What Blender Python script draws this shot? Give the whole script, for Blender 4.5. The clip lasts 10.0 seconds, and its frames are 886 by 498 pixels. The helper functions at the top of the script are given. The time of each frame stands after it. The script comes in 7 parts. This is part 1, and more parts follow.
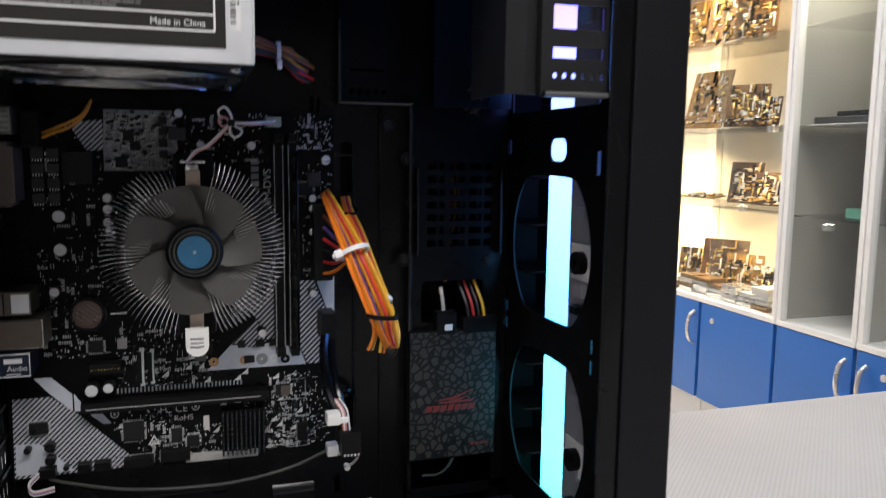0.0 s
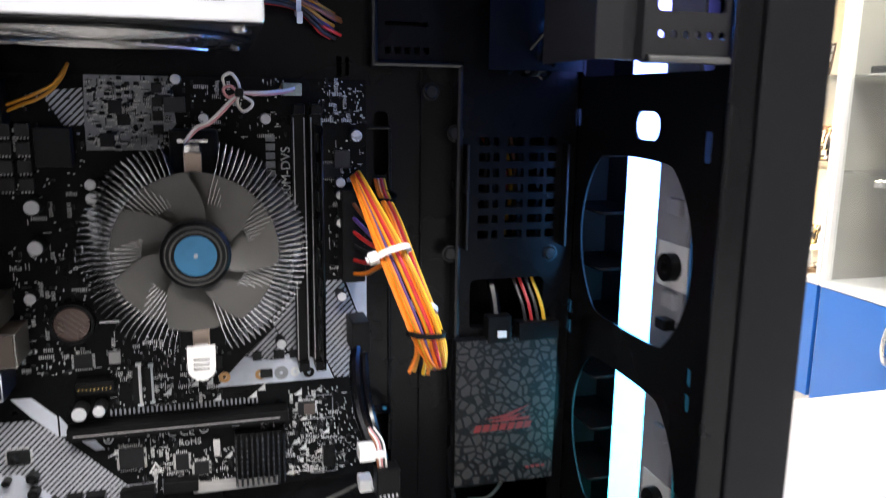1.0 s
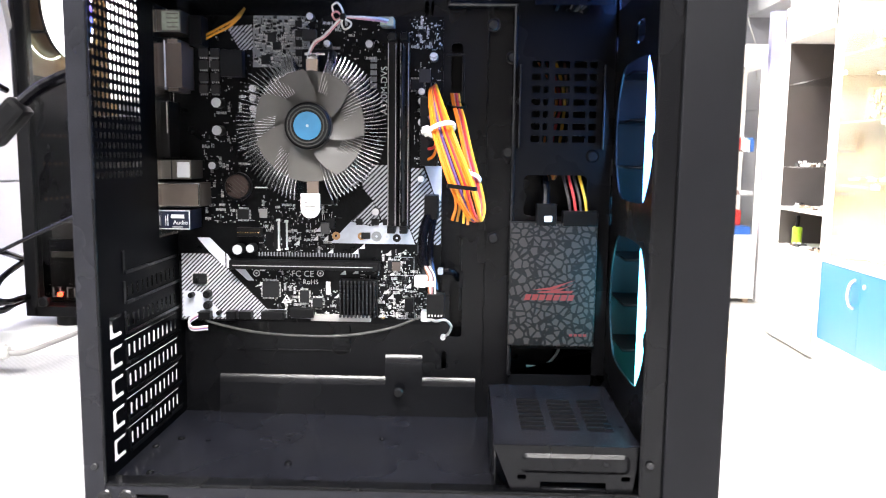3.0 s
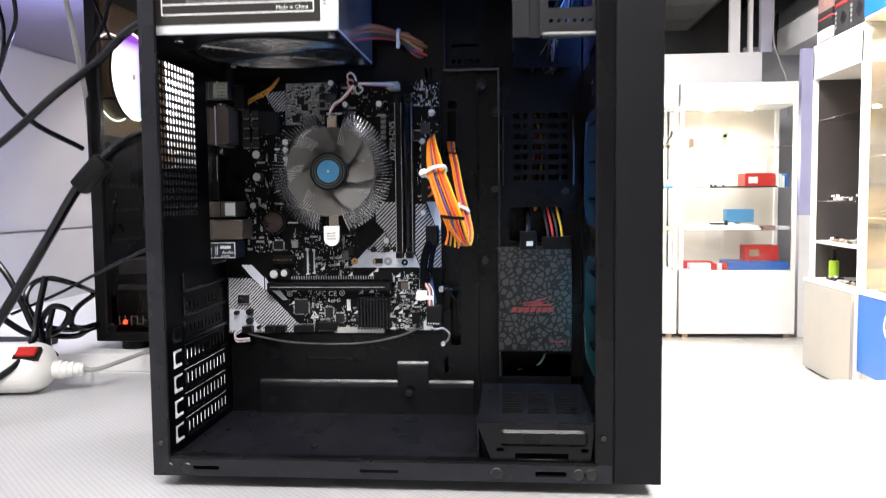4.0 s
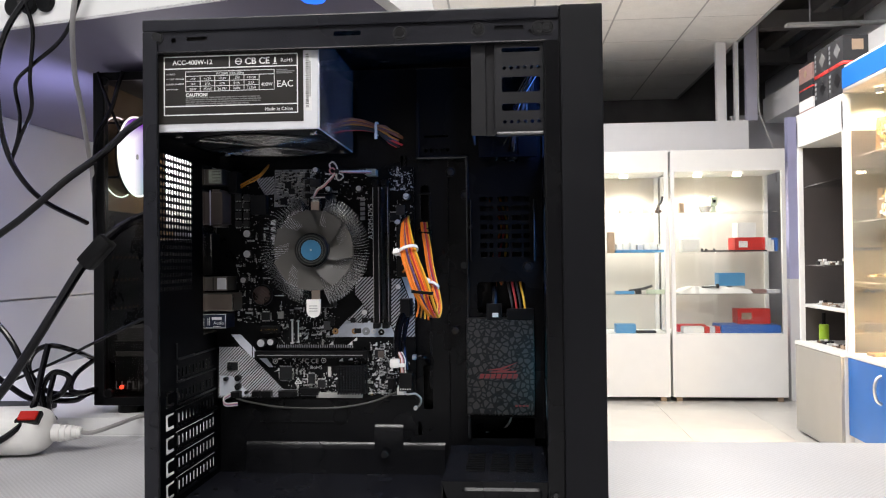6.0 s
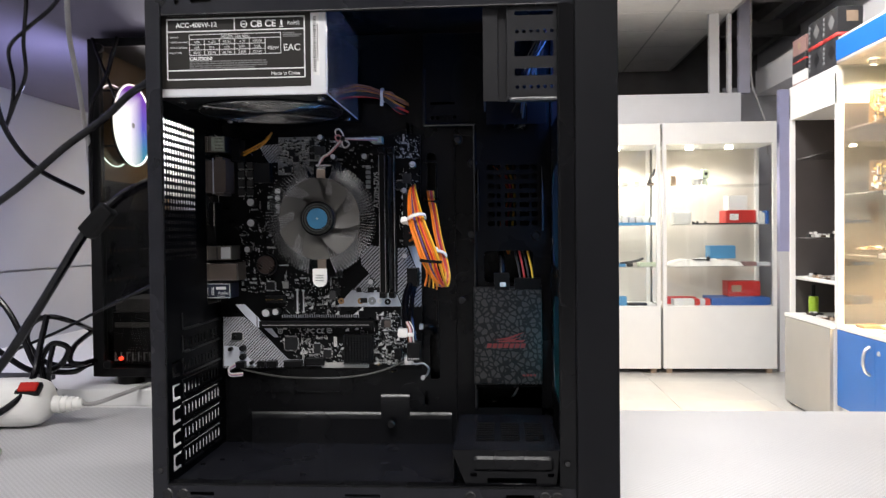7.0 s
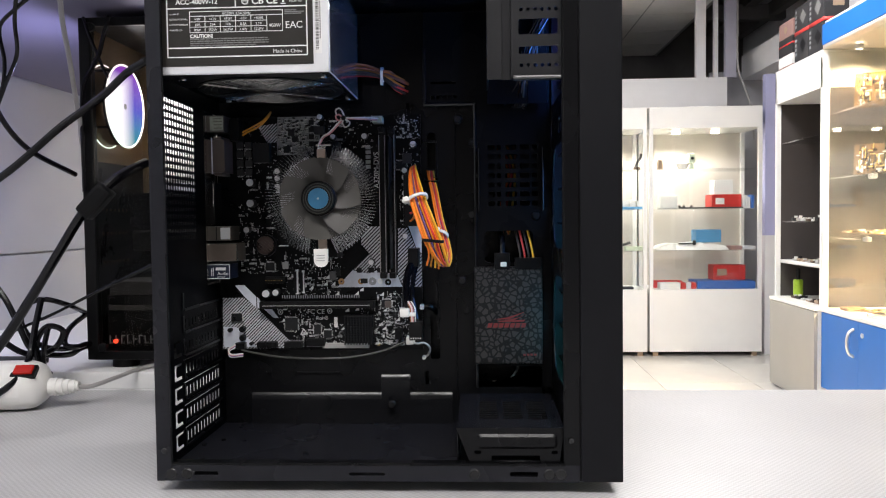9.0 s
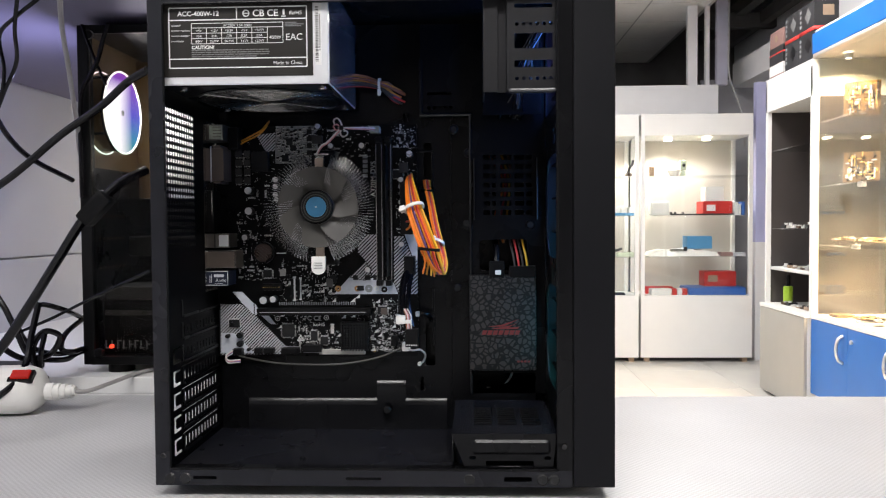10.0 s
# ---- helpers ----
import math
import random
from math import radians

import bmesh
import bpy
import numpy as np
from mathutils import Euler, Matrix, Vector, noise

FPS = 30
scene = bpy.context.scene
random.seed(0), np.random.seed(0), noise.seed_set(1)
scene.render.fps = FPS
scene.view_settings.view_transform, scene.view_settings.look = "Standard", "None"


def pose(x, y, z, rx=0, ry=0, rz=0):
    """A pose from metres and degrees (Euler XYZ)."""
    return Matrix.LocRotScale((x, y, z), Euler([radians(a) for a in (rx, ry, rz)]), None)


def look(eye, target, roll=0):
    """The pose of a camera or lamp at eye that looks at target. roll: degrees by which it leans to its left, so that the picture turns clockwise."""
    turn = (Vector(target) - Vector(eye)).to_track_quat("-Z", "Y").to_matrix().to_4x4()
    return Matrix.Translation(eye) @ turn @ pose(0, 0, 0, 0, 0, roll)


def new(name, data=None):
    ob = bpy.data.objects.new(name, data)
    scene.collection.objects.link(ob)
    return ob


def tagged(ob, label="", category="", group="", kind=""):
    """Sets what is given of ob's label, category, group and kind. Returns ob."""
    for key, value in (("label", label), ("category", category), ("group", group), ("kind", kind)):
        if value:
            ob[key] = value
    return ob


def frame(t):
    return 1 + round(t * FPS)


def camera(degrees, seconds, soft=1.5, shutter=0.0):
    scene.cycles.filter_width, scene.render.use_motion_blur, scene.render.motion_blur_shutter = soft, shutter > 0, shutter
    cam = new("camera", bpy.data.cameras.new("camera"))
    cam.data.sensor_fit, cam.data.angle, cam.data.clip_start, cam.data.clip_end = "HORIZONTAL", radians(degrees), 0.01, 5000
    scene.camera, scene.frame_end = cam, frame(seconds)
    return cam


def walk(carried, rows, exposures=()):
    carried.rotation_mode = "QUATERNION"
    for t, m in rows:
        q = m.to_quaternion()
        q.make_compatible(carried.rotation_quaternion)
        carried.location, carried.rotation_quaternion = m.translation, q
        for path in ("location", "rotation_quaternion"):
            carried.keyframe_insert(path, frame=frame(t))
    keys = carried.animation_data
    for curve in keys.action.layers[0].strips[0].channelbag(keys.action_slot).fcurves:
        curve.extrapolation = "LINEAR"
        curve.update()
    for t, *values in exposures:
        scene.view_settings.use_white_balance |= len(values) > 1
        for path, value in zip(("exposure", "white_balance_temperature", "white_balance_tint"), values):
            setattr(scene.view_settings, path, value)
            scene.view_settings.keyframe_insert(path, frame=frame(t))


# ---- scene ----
cam = camera(60.2, 10.0, soft=1.1, shutter=0.5)
PATH = [
    (0, (0.122, -0.377, 1.158), (0.724, 1.514, 0.908), 0.7),
    (0.5, (0.126, -0.334, 1.141), (0.681, 1.563, 0.837), 1.6),
    (1, (0.134, -0.28, 1.173), (0.67, 1.608, 0.787), 0.8),
    (1.5, (0.153, -0.227, 1.219), (0.527, 1.662, 0.678), 0.2),
    (2, (0.188, -0.277, 1.173), (0.217, 1.659, 0.672), 0.8),
    (2.5, (0.206, -0.369, 1.112), (0.19, 1.596, 0.744), 0.9),
    (2.7, (0.216, -0.401, 1.094), (0.183, 1.574, 0.783), 0.7),
    (3.8, (0.263, -0.538, 1.069), (0.122, 1.452, 0.918), 0.1),
    (4, (0.273, -0.561, 1.073), (0.105, 1.428, 0.941), -0.6),
    (4.5, (0.285, -0.608, 1.082), (0.11, 1.384, 1.063), -0.5),
    (5, (0.297, -0.63, 1.09), (0.117, 1.362, 1.143), -1.2),
    (5.5, (0.306, -0.631, 1.088), (0.135, 1.361, 1.14), -1.1),
    (5.7, (0.307, -0.63, 1.087), (0.141, 1.363, 1.13), -0.7),
    (6.8, (0.288, -0.617, 1.084), (0.13, 1.377, 1.068), -0.5),
    (7, (0.286, -0.619, 1.082), (0.15, 1.376, 1.042), -0.6),
    (7.5, (0.277, -0.62, 1.075), (0.198, 1.377, 1.0), -0.7),
    (8, (0.27, -0.62, 1.076), (0.176, 1.376, 0.992), -0.4),
    (8.5, (0.271, -0.616, 1.073), (0.174, 1.379, 0.974), -0.7),
    (9, (0.271, -0.62, 1.077), (0.172, 1.376, 0.998), -0.7),
    (9.5, (0.266, -0.627, 1.079), (0.16, 1.369, 1.005), -0.5),
    (10, (0.268, -0.632, 1.081), (0.19, 1.365, 1.014), -0.4),
]
EXPOSURES = [(0, -0.45), (0.5, 0.0), (1, 0.6), (1.5, 0.58), (2, 1.3), (2.5, 1.95), (4, 0.72), (4.5, 0.26), (5, 0.17), (5.5, -0.04), (10, -0.06)]
walk(cam, [(t, look(eye, target, roll)) for t, eye, target, roll in PATH], EXPOSURES)

# ---- world and large lights ----
world = bpy.data.worlds.new("world")
scene.world = world
world.use_nodes = True
world.node_tree.nodes["Background"].inputs[0].default_value = (0.9, 0.95, 1.0, 1)
world.node_tree.nodes["Background"].inputs[1].default_value = 0.05


def area(name, at, toward, size, power, colour=(1, 1, 1)):
    data = bpy.data.lights.new(name, "AREA")
    data.shape, data.size, data.size_y = "RECTANGLE", size[0], size[1]
    data.energy, data.color = power, colour
    ob = new(name, data)
    ob.matrix_world = look(at, toward)
    return ob


# ceiling panels over the shop: neutral white tubes behind diffusers
LAMPS = [(1.35, -1.2, 0.58, 0.58, 14), (1.5, 1.0, 0.58, 0.58, 23), (-0.05, 4.05, 0.58, 0.58, 30), (1.3, 3.2, 0.58, 0.58, 58), (0.15, -1.45, 1.50, 0.58, 50)]
for lx, ly, wide, deep, power in LAMPS:
    area("ceiling_lamp", (lx, ly, 2.83), (lx, ly, 0), (wide, deep), power, (1.0, 0.97, 0.965))


def spot(name, at, toward, power, degrees=90, colour=(1.0, 0.80, 0.55)):
    data = bpy.data.lights.new(name, "SPOT")
    data.energy, data.color, data.spot_size, data.spot_blend, data.shadow_soft_size = power, colour, radians(degrees), 0.6, 0.03
    ob = new(name, data)
    ob.matrix_world = look(at, toward)
    return ob



# the lit fan of the second computer throws its blue on the wall beside it
area("fan_glow", (-0.292, 0.484, 1.247), (-1.0, 0.43, 1.16), (0.10, 0.10), 1.2, (0.58, 0.58, 1.0))
area("fan_glow", (-0.240, 0.484, 1.247), (0.3, 0.60, 1.20), (0.10, 0.10), 2.5, (0.92, 0.94, 1.0))
# the upper end of the lit strip in the case's front throws blue on the power supply
area("strip_glow", (0.3575, 0.100, 1.238), (0.0, 0.085, 1.245), (0.03, 0.07), 0.13, (0.03, 0.27, 1.0))
# ---- materials ----
def nodes_of(name):
    m = bpy.data.materials.new(name)
    m.use_nodes = True
    t = m.node_tree
    return m, t, t.nodes["Principled BSDF"]


def put(t, kind, **values):
    n = t.nodes.new(kind)
    for key, value in values.items():
        if key in n.inputs:
            n.inputs[key].default_value = value
    return n


def paint(name, colour, rough=0.5, metal=0.0, vary=0.12, scale=40.0, bump=0.0, bump_scale=400.0, coat=0.0, rough_vary=0.08, alpha=1.0, emit=None, power=0.0, spec=0.5):
    """A surface with two scales of variation in colour and gloss and a fine relief."""
    m, t, b = nodes_of(name)
    tex = t.nodes.new("ShaderNodeTexCoord")
    big = put(t, "ShaderNodeTexNoise", Scale=scale * 0.15, Detail=4.0)
    fine = put(t, "ShaderNodeTexNoise", Scale=scale, Detail=6.0)
    t.links.new(tex.outputs["Object"], big.inputs["Vector"])
    t.links.new(tex.outputs["Object"], fine.inputs["Vector"])
    both = t.nodes.new("ShaderNodeMath")
    both.operation = "ADD"
    t.links.new(big.outputs["Fac"], both.inputs[0])
    t.links.new(fine.outputs["Fac"], both.inputs[1])
    ramp = t.nodes.new("ShaderNodeMapRange")
    ramp.inputs[1].default_value, ramp.inputs[2].default_value = 0.6, 1.4
    ramp.inputs[3].default_value, ramp.inputs[4].default_value = 1 - vary, 1 + vary
    t.links.new(both.outputs[0], ramp.inputs[0])
    mul = t.nodes.new("ShaderNodeVectorMath")
    mul.operation = "SCALE"
    mul.inputs[0].default_value = colour
    t.links.new(ramp.outputs[0], mul.inputs["Scale"])
    t.links.new(mul.outputs[0], b.inputs["Base Color"])
    gloss = t.nodes.new("ShaderNodeMapRange")
    gloss.inputs[1].default_value, gloss.inputs[2].default_value = 0.3, 0.7
    gloss.inputs[3].default_value, gloss.inputs[4].default_value = max(0.02, rough - rough_vary), min(1, rough + rough_vary)
    t.links.new(big.outputs["Fac"], gloss.inputs[0])
    t.links.new(gloss.outputs[0], b.inputs["Roughness"])
    b.inputs["Metallic"].default_value = metal
    b.inputs["Specular IOR Level"].default_value = spec
    b.inputs["Coat Weight"].default_value = coat
    b.inputs["Alpha"].default_value = alpha
    if emit:
        b.inputs["Emission Color"].default_value = (*emit, 1)
        b.inputs["Emission Strength"].default_value = power
    if bump:
        grain = put(t, "ShaderNodeTexNoise", Scale=bump_scale, Detail=3.0)
        t.links.new(tex.outputs["Object"], grain.inputs["Vector"])
        rel = put(t, "ShaderNodeBump", Strength=bump, Distance=0.0004)
        t.links.new(grain.outputs["Fac"], rel.inputs["Height"])
        t.links.new(rel.outputs[0], b.inputs["Normal"])
    return m


M = {}
M["steel"] = paint("black powder-coated steel", (0.0038, 0.0039, 0.0046), 0.26, spec=0.19, bump=0.3, bump_scale=900, scale=60)
# Darker copy of the steel: the case's inner shade is in its colour.
M["shaded_steel"] = paint("black steel, darkened for shade in the case", (0.0020, 0.0021, 0.0026), 0.35, spec=0.04, bump=0.3, bump_scale=900, scale=60)
# Copy of the steel with extra gloss, so pressed edges show highlights.
M["step"] = paint("black steel, glossier for edge highlights", (0.0052, 0.0053, 0.0064), 0.22, spec=0.42, bump=0.2, bump_scale=900, scale=60)
# Copy of the steel, darkened so the strip's blue stays off its face.
M["drive_steel"] = paint("drive wall steel, darkened against strip light", (0.0034, 0.0035, 0.0040), 0.28, spec=0.12, bump=0.3, bump_scale=900, scale=60)
M["plastic"] = paint("black front plastic", (0.0042, 0.0044, 0.0058), 0.44, spec=0.18, bump=0.3, bump_scale=3000, scale=50)
M["soft"] = paint("black moulded plastic", (0.0042, 0.0042, 0.0046), 0.38, spec=0.16, scale=80)
M["board"] = paint("black solder mask", (0.0029, 0.0031, 0.0035), 0.33, spec=0.11, scale=500, vary=0.5, bump=0.4, bump_scale=1500)
M["zinc"] = paint("grey zinc-plated steel", (0.70, 0.71, 0.73), 0.38, metal=0.40, scale=90, vary=0.06)
M["chrome"] = paint("nickel-plated metal", (0.72, 0.70, 0.67), 0.22, metal=1.0, scale=120)
M["alu"] = paint("bare aluminium", (0.90, 0.90, 0.90), 0.16, metal=0.94, scale=200)
M["brown"] = paint("brown metal shell", (0.13, 0.105, 0.09), 0.42, metal=0.5, scale=80)
M["print"] = paint("white print", (0.75, 0.75, 0.74), 0.6, scale=200, vary=0.05)
M["grey_print"] = paint("grey print", (0.27, 0.28, 0.295), 0.5, scale=400, vary=0.3)
M["label"] = paint("black label film", (0.022, 0.020, 0.018), 0.42, scale=60, spec=0.25)
M["white_plastic"] = paint("white plastic", (0.78, 0.77, 0.74), 0.4, scale=60, vary=0.05)
M["cap"] = paint("capacitor top", (0.70, 0.70, 0.71), 0.32, metal=0.5, scale=300)
M["coin"] = paint("coin cell steel", (0.12, 0.088, 0.078), 0.26, metal=0.9, scale=300)
M["gold"] = paint("gilt contacts", (0.72, 0.50, 0.18), 0.3, metal=0.8, scale=300)
M["chip"] = paint("dark chip resin", (0.012, 0.0125, 0.0135), 0.45, spec=0.22, scale=300)
M["smd"] = paint("pale small parts", (0.60, 0.60, 0.59), 0.45, metal=0.3, scale=900, vary=0.4)
M["smoke"] = paint("smoky fan plastic", (0.066, 0.063, 0.057), 0.44, alpha=0.84, scale=50)
M["blue_dot"] = paint("blue hub sticker", (0.020, 0.115, 0.22), 0.4, scale=200)
for key, col in {"orange": (0.85, 0.22, 0.02), "yellow": (0.85, 0.48, 0.03), "red": (0.55, 0.03, 0.03), "violet": (0.13, 0.07, 0.25),
                 "dark": (0.012, 0.012, 0.013), "green": (0.02, 0.30, 0.16), "pink": (0.50, 0.22, 0.23), "pale": (0.62, 0.60, 0.58), "umber": (0.22, 0.075, 0.03), "amber": (0.62, 0.27, 0.03)}.items():
    M["wire_" + key] = paint(key + " wire sleeve", col, 0.38, scale=150, vary=0.08)
M["cable"] = paint("black rubber cable", (0.0028, 0.0028, 0.0040), 0.17, scale=60, spec=0.36, rough_vary=0.04)
M["grey_cable"] = paint("grey cable", (0.36, 0.35, 0.34), 0.45, scale=60)
M["white_lam"] = paint("white laminate", (0.80, 0.80, 0.79), 0.35, scale=8, vary=0.03)
M["wall"] = paint("white glossy wall panel", (0.41, 0.42, 0.455), 0.42, scale=6, vary=0.05)
M["blue_lam"] = paint("blue laminate", (0.013, 0.135, 0.50), 0.4, scale=8, vary=0.05)
M["grey_lam"] = paint("grey laminate", (0.36, 0.355, 0.33), 0.45, scale=8, vary=0.05)
M["cream"] = paint("cream cabinet back", (0.55, 0.52, 0.48), 0.6, scale=8, vary=0.06)
M["umbra"] = paint("dark brown back board", (0.055, 0.047, 0.045), 0.5, scale=8)
M["tile"] = paint("cream floor tile", (0.52, 0.505, 0.475), 0.24, scale=7, vary=0.05)
M["grout"] = paint("grey grout", (0.58, 0.55, 0.50), 0.8, scale=50)
M["ceiling"] = paint("mineral ceiling tile", (0.86, 0.85, 0.83), 0.85, scale=60, vary=0.06, bump=0.4, bump_scale=250)
M["grid"] = paint("ceiling grid", (0.45, 0.45, 0.45), 0.6)
M["partition"] = paint("pale grey partition", (0.80, 0.80, 0.82), 0.5, scale=6, vary=0.05)
# Blue light on the wall strip, put into the base colour.
M["lilac"] = paint("wall strip, blue light in its colour", (0.46, 0.47, 0.72), 0.5, scale=6)
M["pale_lilac"] = paint("pale lilac upright", (0.44, 0.44, 0.54), 0.5, scale=6)
# Dark colour stands for the missing light above the open part.
M["void"] = paint("roof space, unlit dark in its colour", (0.15, 0.142, 0.14), 0.9, scale=3, vary=0.4)
M["red_card"] = paint("red card", (0.55, 0.03, 0.025), 0.5, scale=40)
M["blue_card"] = paint("blue card", (0.03, 0.12, 0.42), 0.5, scale=40)
M["teal_card"] = paint("blue-green card", (0.08, 0.27, 0.50), 0.5, scale=40)
M["black_card"] = paint("black card", (0.03, 0.03, 0.033), 0.45, scale=40)
M["brown_card"] = paint("brown card", (0.36, 0.26, 0.18), 0.6, scale=40)
M["silver"] = paint("silver lamp", (0.7, 0.7, 0.7), 0.3, metal=0.9)
M["board_tan"] = paint("amber old boards", (0.16, 0.09, 0.036), 0.5, scale=160, vary=0.6)
M["board_umber"] = paint("brown old boards", (0.07, 0.04, 0.025), 0.5, scale=160, vary=0.6)
M["pink_card"] = paint("dusty pink card", (0.30, 0.18, 0.165), 0.5, scale=40)
M["pale_green"] = paint("pale green plastic", (0.52, 0.60, 0.46), 0.4, scale=40)
M["green_part"] = paint("green plastic", (0.10, 0.33, 0.24), 0.35, scale=60)
M["lime"] = paint("lime bottle", (0.35, 0.55, 0.04), 0.35, scale=60)
M["switch"] = paint("lit red rocker", (0.22, 0.006, 0.005), 0.25, emit=(1, 0.04, 0.02), power=0.22)
M["bulb"] = paint("warm lamp face", (1, 0.9, 0.7), 0.4, emit=(1.0, 0.86, 0.62), power=25)
M["panel_glow"] = paint("ceiling lamp diffuser", (0.9, 0.9, 0.9), 0.5, emit=(1.0, 0.97, 0.93), power=6)
M["red_led"] = paint("red led", (0.6, 0.02, 0.02), 0.4, emit=(1, 0.05, 0.02), power=5)
M["led_gleam"] = paint("glowing disc for a blue gleam", (0.02, 0.1, 0.8), 0.4, emit=(0.02, 0.16, 1.0), power=1.6)


def glass(name, tint=(0.975, 0.985, 0.98), floor_gloss=0.035, rough=0.02):
    """Thin clear pane: mostly see-through, with a mirror gloss that grows at a slant."""
    m, t, b = nodes_of(name)
    t.nodes.remove(b)
    out = t.nodes["Material Output"]
    see = put(t, "ShaderNodeBsdfTransparent", Color=(*tint, 1))
    gloss = put(t, "ShaderNodeBsdfGlossy", Roughness=rough)
    lay = put(t, "ShaderNodeLayerWeight", Blend=0.5)
    curve = t.nodes.new("ShaderNodeMath")
    curve.operation = "POWER"
    curve.inputs[1].default_value = 4.0
    gain = t.nodes.new("ShaderNodeMath")
    gain.operation = "MULTIPLY_ADD"
    gain.inputs[1].default_value, gain.inputs[2].default_value = 0.6, floor_gloss
    t.links.new(lay.outputs["Facing"], curve.inputs[0])
    t.links.new(curve.outputs[0], gain.inputs[0])
    mix = t.nodes.new("ShaderNodeMixShader")
    t.links.new(gain.outputs[0], mix.inputs[0])
    t.links.new(see.outputs[0], mix.inputs[1])
    t.links.new(gloss.outputs[0], mix.inputs[2])
    t.links.new(mix.outputs[0], out.inputs[0])
    return m


M["glass"] = glass("clear glass")
M["smoked"] = glass("smoked side glass", (0.72, 0.70, 0.68), 0.010)


def striped(name, scale):
    m, t, b = nodes_of(name)
    tex = t.nodes.new("ShaderNodeTexCoord")
    turn = t.nodes.new("ShaderNodeMapping")
    turn.inputs["Rotation"].default_value = (0, radians(-45), 0)
    wave = put(t, "ShaderNodeTexWave", Scale=scale, Distortion=0.0)
    ramp = t.nodes.new("ShaderNodeValToRGB")
    ramp.color_ramp.interpolation = "CONSTANT"
    ramp.color_ramp.elements[0].color = (0.006, 0.006, 0.007, 1)
    ramp.color_ramp.elements[1].position, ramp.color_ramp.elements[1].color = 0.42, (0.50, 0.51, 0.55, 1)
    t.links.new(tex.outputs["Object"], turn.inputs[0])
    t.links.new(turn.outputs[0], wave.inputs["Vector"])
    t.links.new(wave.outputs["Fac"], ramp.inputs[0])
    t.links.new(ramp.outputs[0], b.inputs["Base Color"])
    b.inputs["Roughness"].default_value = 0.4
    return m


M["stripe"] = striped("finely striped board print", 134.0)
M["wide_stripe"] = striped("broadly striped board print", 118.0)


def crackle():
    m, t, b = nodes_of("cracked-earth drive sticker")
    tex = t.nodes.new("ShaderNodeTexCoord")
    vor = put(t, "ShaderNodeTexVoronoi", Scale=182.0)
    vor.feature = "DISTANCE_TO_EDGE"
    ramp = t.nodes.new("ShaderNodeValToRGB")
    ramp.color_ramp.elements[0].position, ramp.color_ramp.elements[0].color = 0.090, (0.004, 0.004, 0.0045, 1)
    ramp.color_ramp.elements[1].position, ramp.color_ramp.elements[1].color = 0.150, (0.038, 0.034, 0.032, 1)
    wob = put(t, "ShaderNodeTexNoise", Scale=60.0)
    add = t.nodes.new("ShaderNodeVectorMath")
    add.operation = "MULTIPLY_ADD"
    add.inputs[1].default_value = (0.004, 0.004, 0.004)
    t.links.new(tex.outputs["Object"], wob.inputs["Vector"])
    t.links.new(wob.outputs["Color"], add.inputs[0])
    t.links.new(tex.outputs["Object"], add.inputs[2])
    t.links.new(add.outputs[0], vor.inputs["Vector"])
    t.links.new(vor.outputs["Distance"], ramp.inputs[0])
    t.links.new(ramp.outputs[0], b.inputs["Base Color"])
    b.inputs["Roughness"].default_value = 0.45
    b.inputs["Specular IOR Level"].default_value = 0.25
    return m


M["crackle"] = crackle()


def desk_top():
    """Pale grey laminate with a fine woven dot pattern."""
    m, t, b = nodes_of("pale dotted desk laminate")
    tex = t.nodes.new("ShaderNodeTexCoord")
    chk = put(t, "ShaderNodeTexChecker", Scale=330.0, Color1=(0.535, 0.535, 0.545, 1), Color2=(0.455, 0.455, 0.465, 1))
    noi = put(t, "ShaderNodeTexNoise", Scale=6.0, Detail=5.0)
    mix = t.nodes.new("ShaderNodeMix")
    mix.data_type, mix.blend_type = "RGBA", "MULTIPLY"
    mix.inputs[0].default_value = 0.25
    t.links.new(tex.outputs["Object"], chk.inputs["Vector"])
    t.links.new(tex.outputs["Object"], noi.inputs["Vector"])
    t.links.new(chk.outputs[0], mix.inputs[6])
    t.links.new(noi.outputs["Fac"], mix.inputs[7])
    t.links.new(mix.outputs[2], b.inputs["Base Color"])
    b.inputs["Roughness"].default_value = 0.42
    return m


M["desk"] = desk_top()


def glow(name, stops, axis, low, high, power):
    """A lit diffuser whose colour runs along one axis of the object."""
    m, t, b = nodes_of(name)
    tex = t.nodes.new("ShaderNodeTexCoord")
    sep = t.nodes.new("ShaderNodeSeparateXYZ")
    rng = t.nodes.new("ShaderNodeMapRange")
    rng.inputs[1].default_value, rng.inputs[2].default_value = low, high
    ramp = t.nodes.new("ShaderNodeValToRGB")
    el = ramp.color_ramp.elements
    while len(el) < len(stops):
        el.new(0.5)
    for e, (p, c) in zip(el, stops):
        e.position, e.color = p, (*c, 1)
    t.links.new(tex.outputs["Object"], sep.inputs[0])
    t.links.new(sep.outputs[axis], rng.inputs[0])
    t.links.new(rng.outputs[0], ramp.inputs[0])
    t.links.new(ramp.outputs[0], b.inputs["Emission Color"])
    b.inputs["Base Color"].default_value = (0.7, 0.7, 0.7, 1)
    b.inputs["Emission Strength"].default_value = power
    return m


M["strip"] = glow("lit front strip", [(0.0, (0.07, 0.64, 0.62)), (0.45, (0.10, 0.44, 1.0)), (1.0, (0.26, 0.15, 1.0))], 2, 0.88, 1.28, 6.0)


